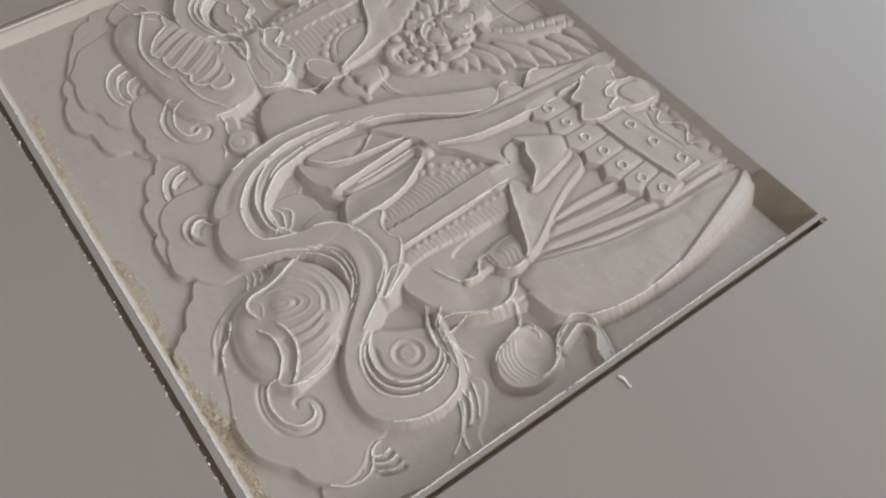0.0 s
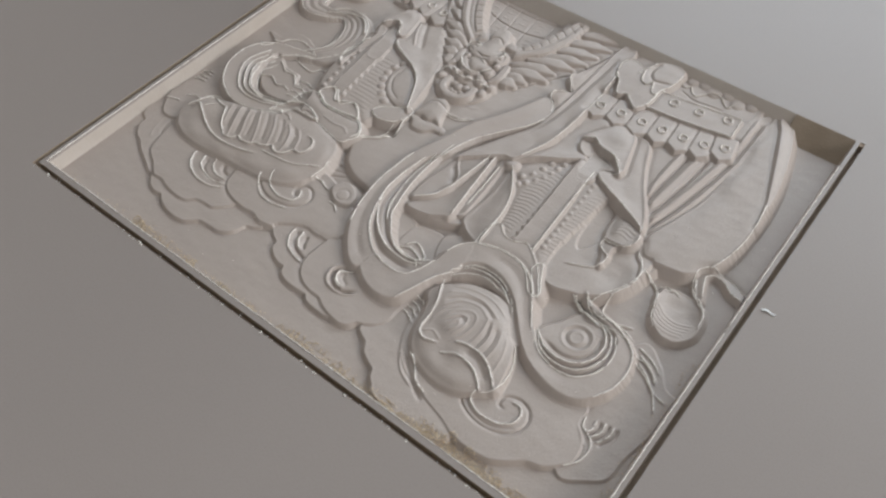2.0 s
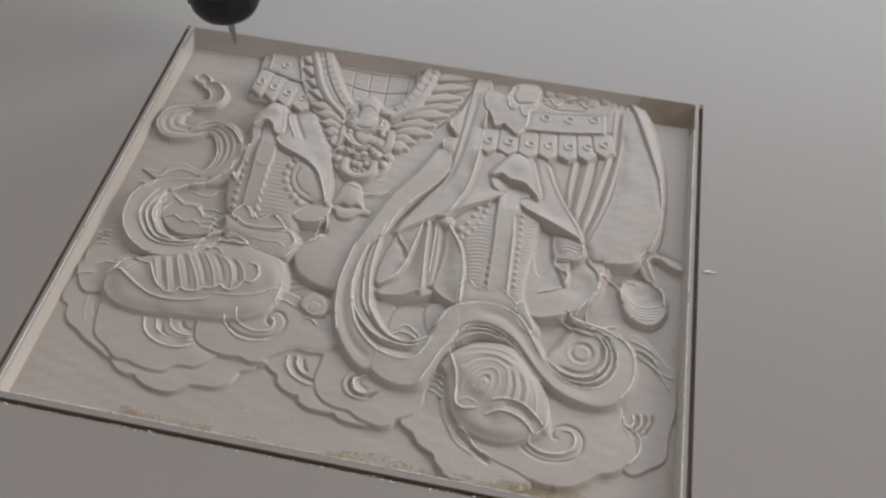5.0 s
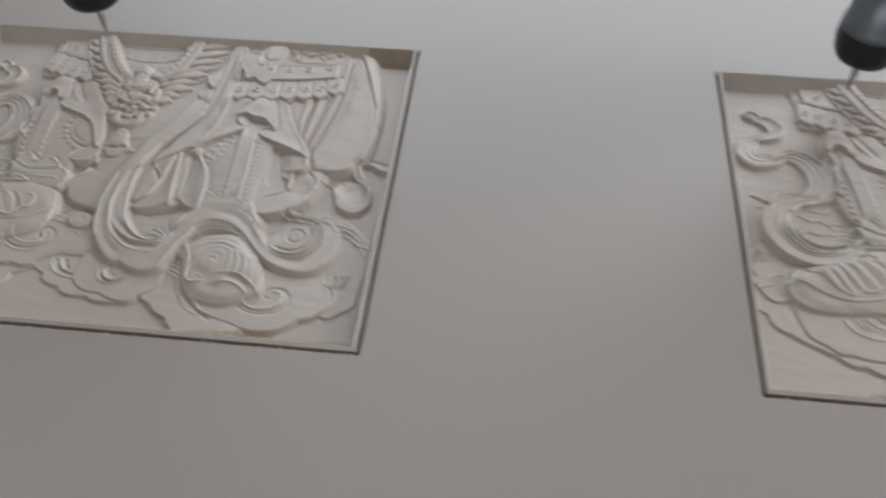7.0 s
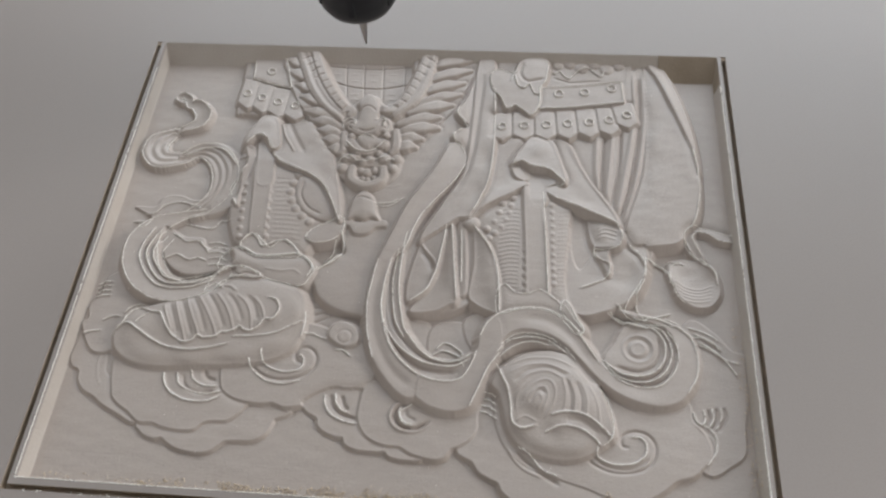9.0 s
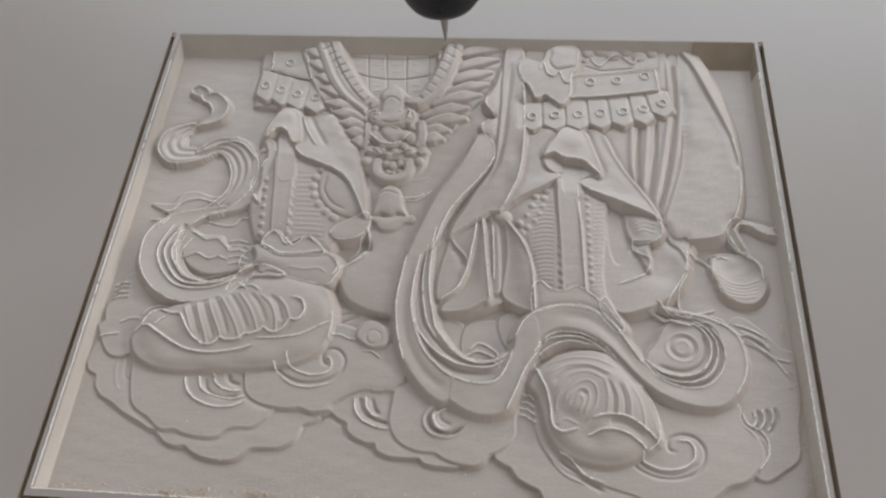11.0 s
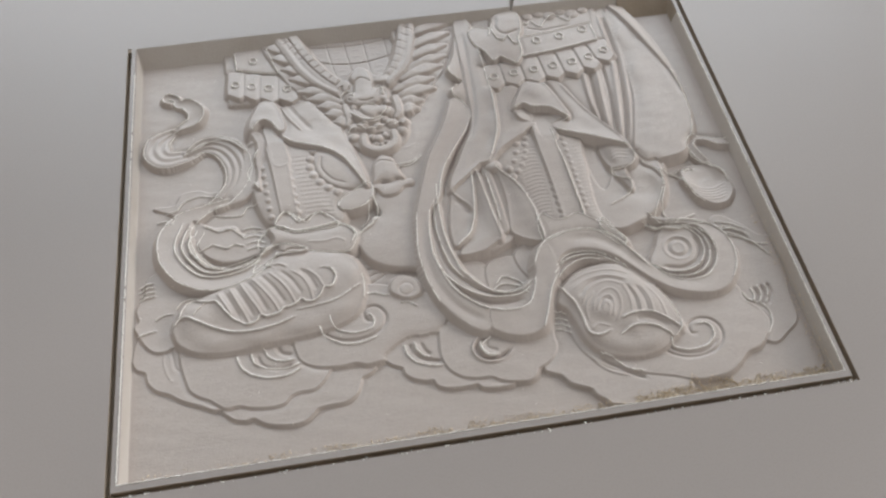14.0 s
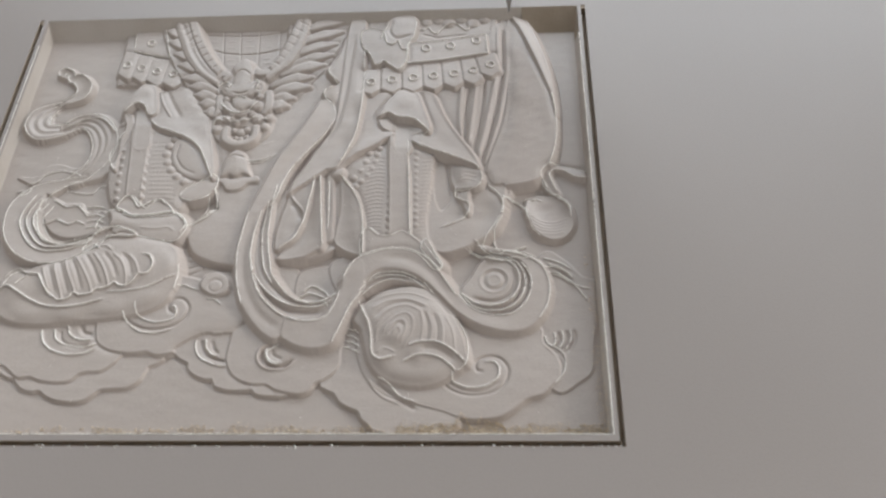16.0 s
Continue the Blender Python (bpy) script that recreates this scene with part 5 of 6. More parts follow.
sheet("sash", [(244.3, 100.7, -3.6), (245.2, 105.7, -3.2), (248.3, 111.7, -2.8), (252.5, 116.4, -2.5), (259.9, 120.5, -2.3), (271.8, 123, -2.2), (281.8, 122.6, -2.2), (291, 118.5, -2.6), (298, 112.4, -3.2), (304.3, 103.9, -4), (309.3, 97.2, -4.8), (313.3, 91.8, -5.6), (318.6, 85.2, -6.4), (325.6, 80.9, -6.8), (334.8, 78.7, -7), (343.3, 79.6, -7), (349.5, 83.6, -7), (354.4, 90.9, -7), (356.3, 100.3, -7), (354.6, 108.8, -7.2), (350.5, 115.3, -7.4), (342.8, 119.2, -7.6), (331.9, 122.7, -8)]
      + [(323, 127.3, -8.6), (334.4, 125, -8.4), (347, 121.3, -8), (356.4, 117.5, -7.6), (363.1, 111.8, -7.4), (366.1, 103.5, -7.2), (366.8, 95.2, -7), (365, 85.8, -6.9), (360.1, 76.7, -6.8), (354.7, 71.2, -6.8), (347.2, 68.3, -6.6), (337.5, 68.6, -6.2), (328.4, 71, -5.8), (320.1, 75.1, -5.4), (313, 80.4, -4.8), (306.5, 86.8, -4.2), (300.3, 93.6, -3.6), (294.7, 99.3, -3), (287.7, 104.5, -2.6), (278.6, 108.2, -2.4), (268.8, 109, -2.5), (262.4, 106.5, -2.7), (257.4, 101.1, -3), (254.8, 94.9, -3.4)], moat=1.1, lip=0.12)
score([(313.4, 92.4), (318.7, 85.4), (325.6, 80.9), (334.8, 78.7), (343.2, 79.5), (349.4, 83.6), (354.3, 90.9), (356.2, 100.2), (354.5, 108.6), (350.3, 115.1)], 0.8, 1)
score([(360.1, 76.8), (365.1, 85.9), (366.8, 95.2), (366.1, 103.4), (362.9, 111.6), (356.1, 117.2), (346.6, 120.8), (333.8, 124)], 0.8, 1)
score([(244.8, 104), (248.2, 111.6), (252.5, 116.5), (260, 120.6), (271.9, 123.2), (281.9, 122.7), (291, 118.5), (297.8, 112.2), (303.9, 103.3), (312.4, 90.6)], 0.7, 0.8)
score([(270.5, 116.4), (280.4, 116), (289.4, 111.8), (297.5, 103.9), (306, 91.9), (314.4, 80.9), (325.6, 74.5)], 3.5, -0.6)
sheet("sash", [(216.7, 244, -4.6), (210.5, 226.5, -3.8), (202.8, 211.5, -3.4), (195.3, 197, -3.3), (189.2, 180.8, -3.4), (183.8, 164.8, -3.7), (180.2, 152.1, -4.2), (178.1, 136.3, -4.6), (177.2, 122.8, -4.9), (178.2, 111.3, -5.2), (180.4, 99.9, -5.4), (184.8, 86.7, -5.6), (191.7, 76.3, -5.8), (200.5, 67.3, -6), (207.2, 64.1, -6), (210.7, 66.7, -5.8)]
      + [(212.2, 78.1, -5), (205.8, 82.1, -5), (198, 89.5, -4.9), (192.9, 97, -4.8), (188.5, 107.9, -4.7), (186.1, 119.6, -4.6), (185.6, 129.4, -4.5), (186.1, 139.2, -4.4), (188.5, 153.2, -4.4), (196.5, 164.9, -4.6), (199.1, 175.4, -4.9), (203.3, 187.3, -5.3), (209.4, 197.5, -5.6), (216.5, 208, -5.9), (223.5, 218.5, -6), (228.6, 230.2, -6.2), (224.6, 243.3, -6)], moat=1, lip=0.12)
score([(188.5, 153.2), (186.1, 139.2), (185.6, 129.3), (186, 119.5), (188.5, 107.8), (192.9, 96.8), (197.9, 89.3), (205.7, 81.9), (212.1, 77.9)], 0.8, 1.1)
score([(180.2, 152.4), (178.1, 136.4), (177.2, 122.7), (178.2, 111.1), (180.4, 99.6), (184.8, 86.3)], 0.7, 0.8)
score([(183.8, 147.8), (181.1, 128.1), (182.3, 110.6), (186.9, 95.2), (196, 80.4), (207.3, 71.2)], 3.2, -0.7)
score([(217.4, 241.5), (209.3, 223.7), (202.1, 213.1), (194.8, 195.1), (188.7, 178.1)], 0.8, 0.7)
score([(228.3, 228), (223.6, 217.8), (216.6, 207.3), (209.4, 197), (203.3, 186.9), (199.1, 175.2), (196.5, 164.2), (192.2, 156.7)], 0.8, 0.9)
sheet("sash", [(212.4, 77.7, -4.8), (220.6, 75.7, -5), (229.1, 75.4, -5), (236, 78.1, -5), (240.7, 86.2, -4.8), (243.3, 95.5, -4.2), (245, 104.3, -3.4), (249.7, 111.9, -2.9), (255, 115.8, -2.7), (257.6, 105.6, -2.9), (256.3, 96, -3), (250.5, 84.9, -3), (246.7, 74.9, -3.6), (241.4, 62, -4.8), (236.4, 58.6, -5.4), (228.5, 57.7, -5.8), (219.6, 59.9, -6), (213.9, 63.3, -6), (210.7, 66.7, -5.9)], mid=[(228.7, 67.3, -5.6), (245.4, 86.1, -4.2)], moat=0.25, lip=0.12)
score([(241.1, 61.4), (245.9, 73), (250.1, 84.3), (254.8, 91.8), (257.5, 95.2)], 0.8, 1.2)
score([(212.4, 77.7), (220.6, 75.6), (229.1, 75.3), (235.9, 78.1), (240.7, 86.2), (243.4, 95.8)], 0.8, 0.8)
for line, wide, a in (([(201.7, 62.6), (198.1, 57.7), (198.6, 52), (202.3, 47.6), (209, 45.8), (215.4, 47.1), (220.4, 51.9)], 1.0, 1.0), ([(202.1, 60.1), (200.7, 57.6), (201, 53.2), (204.7, 49.4), (210.9, 47.9), (217.5, 50.8)], 1.3, -1.5), ([(203.8, 60), (202.5, 57.5), (203.4, 54.4), (207.1, 51.1), (212.2, 50.3)], 0.9, 0.9), ([(206.6, 58.6), (206.4, 56.1), (208, 54.5), (211.9, 52.8)], 1.2, -0.8)):
    score(line, wide, a)
score([(248.9, 71.3), (253, 71.2), (256.1, 67.8)], 0.7, 0.8)
score([(248.5, 67.8), (252.5, 67.3), (256.4, 63.9)], 0.7, 0.8)
score([(248, 64.2), (252, 63.4), (256.8, 60.1)], 0.7, 0.8)
score([(247.5, 60.7), (251.5, 59.6), (257.1, 56.3)], 0.7, 0.8)
score([(317.6, 124.6), (325.6, 120.6), (335.6, 115.9)], 0.8, 0.9)
score([(320.3, 123.8), (328.2, 119.2), (338.4, 115.8)], 0.8, 0.9)
score([(323, 123.1), (330.7, 117.8), (341.1, 115.7)], 0.8, 0.9)
# belt armour on the left
shape("belt_backing", [(63.8, 325.8), (113.5, 326.9), (134.6, 274.8), (121.6, 262.7), (66.5, 268.2)], -11.0, sharp=True, lip=0)
shape("belt_plate", [(71.4, 319.8), (93.8, 320.3), (102, 291.3), (88.2, 294.9), (73.3, 299.5)], -8.8, edge=1.2, sharp=True, moat=0.6)
ring(*[(84.9, 306.3)][0], 2.6, 0.8, 1.0)
shape('armour_plate', [(66.6, 299.3), (78.2, 296.6), (78.2, 274.3), (74.5, 270.4), (66.1, 276.8)], -8.2, edge=1.2, sharp=True, moat=0.9, tilt=(0.03, -0.06))
ring(71.7, 284.7, 2.6, 0.8, 1)
shape('armour_plate', [(78.4, 295.6), (89.2, 293), (89, 270.8), (85.6, 267), (77.7, 273.3)], -8.2, edge=1.2, sharp=True, moat=0.9, tilt=(0.03, -0.06))
ring(83, 281.1, 2.6, 0.8, 1)
shape('armour_plate', [(89.4, 292), (102, 289.4), (101.5, 267.4), (97.2, 263.6), (88.4, 269.9)], -8.2, edge=1.2, sharp=True, moat=0.9, tilt=(0.03, -0.06))
ring(94.7, 277.6, 2.6, 0.8, 1)
shape('armour_plate', [(102, 289.4), (115.2, 286.8), (114.4, 265), (109.7, 261.1), (100.7, 267.4)], -8.2, edge=1.2, sharp=True, moat=0.9, tilt=(0.03, -0.06))
ring(107.4, 275.1, 2.6, 0.8, 1)
# belt armour on the right
shape("belt_backing", [(245.7, 329.9), (338.8, 332), (337, 280.3), (331.6, 265.5), (245.3, 255.8)], -6.8, sharp=True, lip=0)
shape('armour_plate', [(243.7, 271.4), (257, 273.1), (257.2, 253.6), (251.7, 248.2), (243.8, 252.4)], -4.8, edge=0.9, sharp=True, moat=1.0, tilt=(0.01, -0.05))
ring(250.7, 260, 2.7, 0.8, 1)
shape('armour_plate', [(257.4, 273.6), (271.4, 275.4), (272.1, 255), (266.2, 249.5), (258, 253.7)], -4.8, edge=0.9, sharp=True, moat=1.0, tilt=(0.01, -0.05))
ring(265.2, 261.6, 2.7, 0.8, 1)
shape('armour_plate', [(271.7, 276.8), (285.8, 278.5), (286.9, 255.4), (280.9, 249.9), (272.9, 254.1)], -4.8, edge=0.9, sharp=True, moat=1.0, tilt=(0.01, -0.05))
ring(280, 263, 2.7, 0.8, 1)
shape('armour_plate', [(285.8, 278.5), (299.1, 280.3), (300.7, 256.7), (295, 251.2), (287.4, 255.4)], -4.8, edge=0.9, sharp=True, moat=1.0, tilt=(0.01, -0.05))
ring(294.1, 264.4, 2.7, 0.8, 1)
shape('armour_plate', [(299.1, 279.8), (312.8, 281.6), (314.9, 258.5), (309, 253), (301.2, 257.2)], -4.8, edge=0.9, sharp=True, moat=1.0, tilt=(0.01, -0.05))
ring(308.1, 266, 2.7, 0.8, 1)
shape('armour_plate', [(312.4, 282.1), (325.1, 283.8), (327.8, 261.1), (322.3, 255.6), (315.1, 259.8)], -4.8, edge=0.9, sharp=True, moat=1.0, tilt=(0.01, -0.05))
ring(321.4, 268.5, 2.7, 0.8, 1)
shape('armour_plate', [(323, 283.7), (336.7, 285.5), (340.4, 267.7), (334.3, 262.1), (326.7, 266.4)], -4.8, edge=0.9, sharp=True, moat=1.0, tilt=(0.01, -0.05))
ring(333.3, 273.6, 2.7, 0.8, 1)
shape("pebble_border", [(278.3, 330.6), (337, 332), (333, 303.9), (277.5, 299.6)], -7.2, edge=0.8, sharp=True)
bump('boss', 287.2, 318.7, 4, -5.6, 0.35)
bump('boss', 296, 320.9, 5, -5.6, 0.35)
bump('boss', 303.8, 317.1, 5, -5.6, 0.35)
bump('boss', 312.7, 321.3, 5, -5.6, 0.35)
bump('boss', 321, 316.5, 5, -5.6, 0.35)
bump('boss', 329.2, 319.7, 4, -5.6, 0.35)
score([(281.9, 312.6), (285.5, 310.7), (288.5, 313.7), (291.9, 308.8), (295.4, 307), (299.2, 312), (303.7, 315.1), (308.8, 316.2), (312.9, 312.3), (317, 309.5), (319.5, 314.5)], 0.8, 1.0)
score([(284.6, 306.7), (289.9, 304.9), (295.9, 303.1), (306, 304.3), (316.7, 305.5)], 0.8, -0.8)
shape("belt_plate", [(274.8, 295.8), (301.8, 298.4), (330.4, 303), (331.7, 285), (300.9, 279.5), (275, 276.9)], -4.4, edge=1.0, sharp=True, lip=0.7, moat=0.8)
ring(288, 290.4, 2.8, 0.8, 1)
ring(305.3, 292.2, 2.8, 0.8, 1)
ring(323.5, 296.5, 2.8, 0.8, 1)
flower = shape("flower_boss", [(241.3, 305.7), (247, 310.8), (257.1, 308), (261.6, 319.1), (270.4, 322.4), (280.1, 320.1), (279.3, 303.7), (275.5, 293.9), (275.1, 280.7), (270, 270.4), (264.5, 273.9), (259, 278.4), (253.4, 275.4), (248.5, 286.1), (242.8, 293.1)], -3.0, edge=1.0, dome=0.6, reach=6, moat=1.0, lip=0.5)
score([(255.1, 300.1), (257.3, 306), (260, 296.3), (264.3, 293.6), (267.9, 297.5), (271.3, 289), (275.6, 289.1)], 0.8, 1.2)
score([(263.2, 317.6), (261.3, 307.6), (266.5, 300.4), (277.3, 303.1)], 1.4, -1.0, [flower])
# feathered collar
shape("wing_backing", [(91.1, 324.4), (112.4, 324.8), (139.1, 274), (148.1, 262.6), (149.4, 229.3), (139.4, 232.4), (123.2, 256.9), (103.9, 287.4)], -6.8, lip=0, edge=2)
shape("wing_backing", [(189.2, 326.6), (230.9, 327.5), (220.3, 281.9), (208.6, 262.1), (194.6, 241.1), (180.4, 237.2), (175.2, 270.3), (187.6, 289.6)], -6.8, lip=0, edge=2)
band('feather', [(95.3, 317.2), (100.2, 315.5), (105.3, 311.8), (110.6, 307.4)], [1.6, 4.0, 3.8, 2.0], [-5.8, -4.4, -4.2, -4.8], edge=5, lip=0.1, moat=0.8)
band('feather', [(98.5, 306.1), (104.4, 304.1), (110.6, 300.2), (117, 295.6)], [1.6, 4.0, 3.8, 2.0], [-5.8, -4.4, -4.2, -4.8], edge=5, lip=0.1, moat=0.8)
band('feather', [(105.5, 293.4), (111.2, 292.1), (117.2, 288.9), (123.4, 285.1)], [1.6, 4.0, 3.8, 2.0], [-5.8, -4.4, -4.2, -4.8], edge=5, lip=0.1, moat=0.8)
band('feather', [(110.6, 282.8), (116.8, 281.3), (123.2, 277.8), (129.8, 273.8)], [1.6, 4.0, 3.8, 2.0], [-5.8, -4.4, -4.2, -4.8], edge=5, lip=0.1, moat=0.8)
band('feather', [(115.6, 269.7), (123.2, 268.8), (131, 266.1), (139, 262.9)], [1.6, 4.0, 3.8, 2.0], [-5.8, -4.4, -4.2, -4.8], edge=5, lip=0.1, moat=0.8)
band('feather', [(122, 261.5), (128.9, 260.6), (136.1, 258), (143.4, 254.8)], [1.6, 4.0, 3.8, 2.0], [-5.8, -4.4, -4.2, -4.8], edge=5, lip=0.1, moat=0.8)
band('feather', [(127.3, 253.4), (133.2, 252.6), (139.3, 249.9), (145.6, 246.8)], [1.6, 4.0, 3.8, 2.0], [-5.8, -4.4, -4.2, -4.8], edge=5, lip=0.1, moat=0.8)
band('feather', [(131.8, 245.5), (136.7, 244.9), (141.8, 242.5), (147.1, 239.7)], [1.6, 4.0, 3.8, 2.0], [-5.8, -4.4, -4.2, -4.8], edge=5, lip=0.1, moat=0.8)
band('feather', [(136.9, 237.7), (140.8, 237.4), (144.9, 235.3), (149.2, 232.8)], [1.6, 4.0, 3.8, 2.0], [-5.8, -4.4, -4.2, -4.8], edge=5, lip=0.1, moat=0.8)
band('feather', [(228.4, 321.4), (217.4, 319.9), (206.6, 316.5), (195.5, 312.5)], [1.8, 4.4, 4.0, 2.0], [-5.8, -4.4, -4.2, -4.8], edge=5, lip=0.1, moat=0.8)
band('feather', [(226.7, 311.2), (215.4, 308.5), (204.1, 303.8), (192.6, 298.5)], [1.8, 4.4, 4.0, 2.0], [-5.8, -4.4, -4.2, -4.8], edge=5, lip=0.1, moat=0.8)
band('feather', [(222.6, 299.3), (212.2, 296.9), (201.9, 292.7), (191.4, 287.8)], [1.8, 4.4, 4.0, 2.0], [-5.8, -4.4, -4.2, -4.8], edge=5, lip=0.1, moat=0.8)
band('feather', [(220.8, 288.6), (210.2, 286), (199.8, 281.5), (189.1, 276.4)], [1.8, 4.4, 4.0, 2.0], [-5.8, -4.4, -4.2, -4.8], edge=5, lip=0.1, moat=0.8)
band('feather', [(216.1, 279), (206.4, 277.3), (196.8, 273.8), (187.1, 269.8)], [1.8, 4.4, 4.0, 2.0], [-5.8, -4.4, -4.2, -4.8], edge=5, lip=0.1, moat=0.8)
band('feather', [(208.3, 267.6), (199.1, 266.3), (190, 263.2), (180.7, 259.5)], [1.8, 4.4, 4.0, 2.0], [-5.8, -4.4, -4.2, -4.8], edge=5, lip=0.1, moat=0.8)
band('feather', [(207.7, 258.5), (198.5, 257.8), (189.4, 255.3), (180.1, 252.3)], [1.8, 4.4, 4.0, 2.0], [-5.8, -4.4, -4.2, -4.8], edge=5, lip=0.1, moat=0.8)
band('feather', [(197.7, 248.3), (191.5, 248.6), (185.4, 247.1), (179.2, 245.1)], [1.8, 4.4, 4.0, 2.0], [-5.8, -4.4, -4.2, -4.8], edge=5, lip=0.1, moat=0.8)
band('feather', [(194, 241.2), (189.4, 241.8), (184.9, 240.6), (180.3, 239)], [1.8, 4.4, 4.0, 2.0], [-5.8, -4.4, -4.2, -4.8], edge=5, lip=0.1, moat=0.8)
band("collar_band", [(106.3, 322.7), (112.6, 308.6), (119.9, 291.9), (130.6, 275.8), (144.8, 263.2)], [5, 5.5, 5.5, 5, 3.5], [-3.2, -3, -3, -3.2, -4], folds=2, deep=0.8, edge=1.4, moat=0.8)
band("collar_band", [(114.6, 322.9), (121.2, 305.7), (129.8, 289.2), (139.2, 276.1), (148.7, 267)], [3, 3, 3, 2.8, 2.5], [-2.8, -2.6, -2.6, -2.8, -3.4], edge=1.6, moat=0.8)
band("collar_band", [(197.5, 324.8), (193.6, 301.6), (187.4, 283), (175.6, 267.7)], [5, 6, 6, 4], [-3.2, -3, -3, -3.6], folds=2, deep=0.6, edge=1.6, moat=0.8)
score([(106.6, 314.9), (109.7, 317.6), (112.9, 319.2)], 0.7, -0.9)
score([(110.3, 309.2), (113.3, 311.8), (116.5, 313.4)], 0.7, -0.9)
score([(114.2, 303.5), (117.2, 306.1), (120.4, 307.7)], 0.7, -0.9)
score([(118.3, 297.9), (121.3, 300.4), (124.5, 302)], 0.7, -0.9)
score([(122.6, 292.3), (125.6, 294.9), (128.8, 296.4)], 0.7, -0.9)
score([(127.1, 286.9), (130.1, 289.4), (133.3, 290.9)], 0.7, -0.9)
score([(131.9, 281.5), (134.9, 283.9), (138, 285.5)], 0.7, -0.9)
score([(136.8, 276.1), (139.8, 278.6), (142.9, 280.1)], 0.7, -0.9)
score([(141.9, 270.9), (144.9, 273.3), (148, 274.8)], 0.7, -0.9)
score([(194.4, 320.6), (197.8, 318.6), (201.2, 316.2)], 0.7, -0.7)
score([(191.6, 313.9), (195, 312), (198.4, 309.6)], 0.7, -0.7)
score([(188.8, 307.3), (192.2, 305.4), (195.6, 303)], 0.7, -0.7)
score([(186.1, 300.8), (189.5, 298.9), (192.9, 296.6)], 0.7, -0.7)
score([(183.4, 294.4), (186.7, 292.5), (190.1, 290.2)], 0.7, -0.7)
score([(180.7, 288), (184.1, 286.2), (187.4, 283.9)], 0.7, -0.7)
score([(178.1, 281.7), (181.4, 279.9), (184.8, 277.7)], 0.7, -0.7)
# mask, ring and bell
shape("mask_boss", [(146.5, 272.4), (153.4, 283), (162.1, 283.2), (171.5, 274), (177.2, 264), (179.1, 246.9), (185.6, 231.8), (184.5, 217.8), (175.1, 208.3), (157.8, 207.8), (145.4, 216.5), (143.2, 230.5), (146.4, 245.9), (142, 261.6)], -6.4, edge=3.0, dome=0.8, reach=6, moat=0.4, lip=0)
band("mask_curl", [(142.4, 269.1), (145.2, 271.7), (148.2, 269.2), (147, 266.3)], [2, 2.6, 2.6, 2], [-4.4, -4, -4, -4.6], edge=3)
band("mask_curl", [(165.5, 273.5), (168.5, 272.2), (172.9, 271.1), (177.2, 273.7)], [2, 3, 3, 2], [-4.2, -3.6, -3.6, -4.4], edge=3)
shape("mask_brow", [(146.1, 256.9), (149.2, 261.1), (152.7, 260.4), (153.6, 269.4), (151.5, 276.1), (154.8, 282.4), (158.4, 284.9), (162.9, 282.2), (165.9, 275.4), (166.7, 269.7), (166.4, 262.6), (169.8, 264), (174.2, 262.8), (175.8, 256.6), (174.3, 250), (170.3, 251.4), (167.2, 248.8), (160.2, 246.8), (153.7, 248.5), (148.8, 251.7)], -3.8, edge=3.0, dome=1.6, reach=4, moat=0.9, lip=0.1)
score([(151.9, 256), (149.3, 257.9), (147.6, 255.4), (149.9, 252.8)], 0.8, -1.0)
score([(168.7, 256.4), (170.8, 260), (173.8, 258.4), (173.5, 254.5), (171.3, 255.2)], 0.8, -1.0)
shape("mask_muzzle", [(155, 243.2), (158.1, 247.5), (164.4, 248.3), (167.7, 245.8), (171.6, 245.4), (175.7, 243.5), (176.7, 239.1), (173.7, 236.2), (168, 238.6), (163.9, 235.6), (159, 236.9)], -3.2, edge=3.0, dome=1.0, reach=3, moat=0.9, lip=0.1)
band("mask_curl", [(149.7, 244.3), (152.8, 240), (157.2, 235.4), (163.7, 233.4), (167.8, 235.7)], [2.2, 2.6, 2.4, 2, 1.4], [-4, -3.4, -3.4, -3.8, -4.4], edge=3, moat=0.8, lip=0.1)
band("mask_curl", [(179.9, 253), (181, 246.5), (181.2, 239.2), (179, 235.2)], [2.2, 2.6, 2.6, 2], [-4, -3.6, -3.6, -4.4], edge=3, moat=0.6, lip=0.1)
band("mask_curl", [(145.2, 250.3), (146.2, 243.9), (147.1, 237.5), (145.2, 233)], [1.8, 2.2, 2.2, 1.6], [-4.4, -4, -4, -4.6], edge=3, moat=0.5, lip=0.1)
bump('mask_curl', 153.3, 229.6, 3.68, -3.2, 0.7)
bump('mask_curl', 148.8, 229.2, 3.2, -3.2, 0.7)
bump('mask_curl', 148.4, 220.7, 3.52, -3.2, 0.7)
bump('mask_curl', 174.7, 229.4, 4.48, -3.2, 0.7)
bump('mask_curl', 180.8, 221.8, 3.2, -3.2, 0.7)
bump('mask_curl', 183.1, 229.6, 2.72, -3.2, 0.7)
bump('mask_curl', 160.7, 225.9, 2.88, -3.2, 0.7)
bump('mask_curl', 165.3, 228.5, 2.4, -3.2, 0.7)
bump('mask_curl', 170.7, 233.6, 2.56, -3.2, 0.7)
bump('mask_curl', 156.7, 231.8, 2.4, -3.2, 0.7)
bump('mask_curl', 150.5, 247.3, 2.08, -3.2, 0.7)
bump('mask_curl', 174.1, 248.9, 2.08, -3.2, 0.7)
shape("mask_mouth", [(157, 220.5), (161.4, 222.7), (168.3, 222.9), (173.1, 221.3), (173.9, 214.7), (167.5, 209.7), (160.9, 210.3), (156.8, 215.3)], -8.5, edge=1.0, lip=0)
bump('tooth', 161.9, 212.7, 2, -4.4, 0.8)
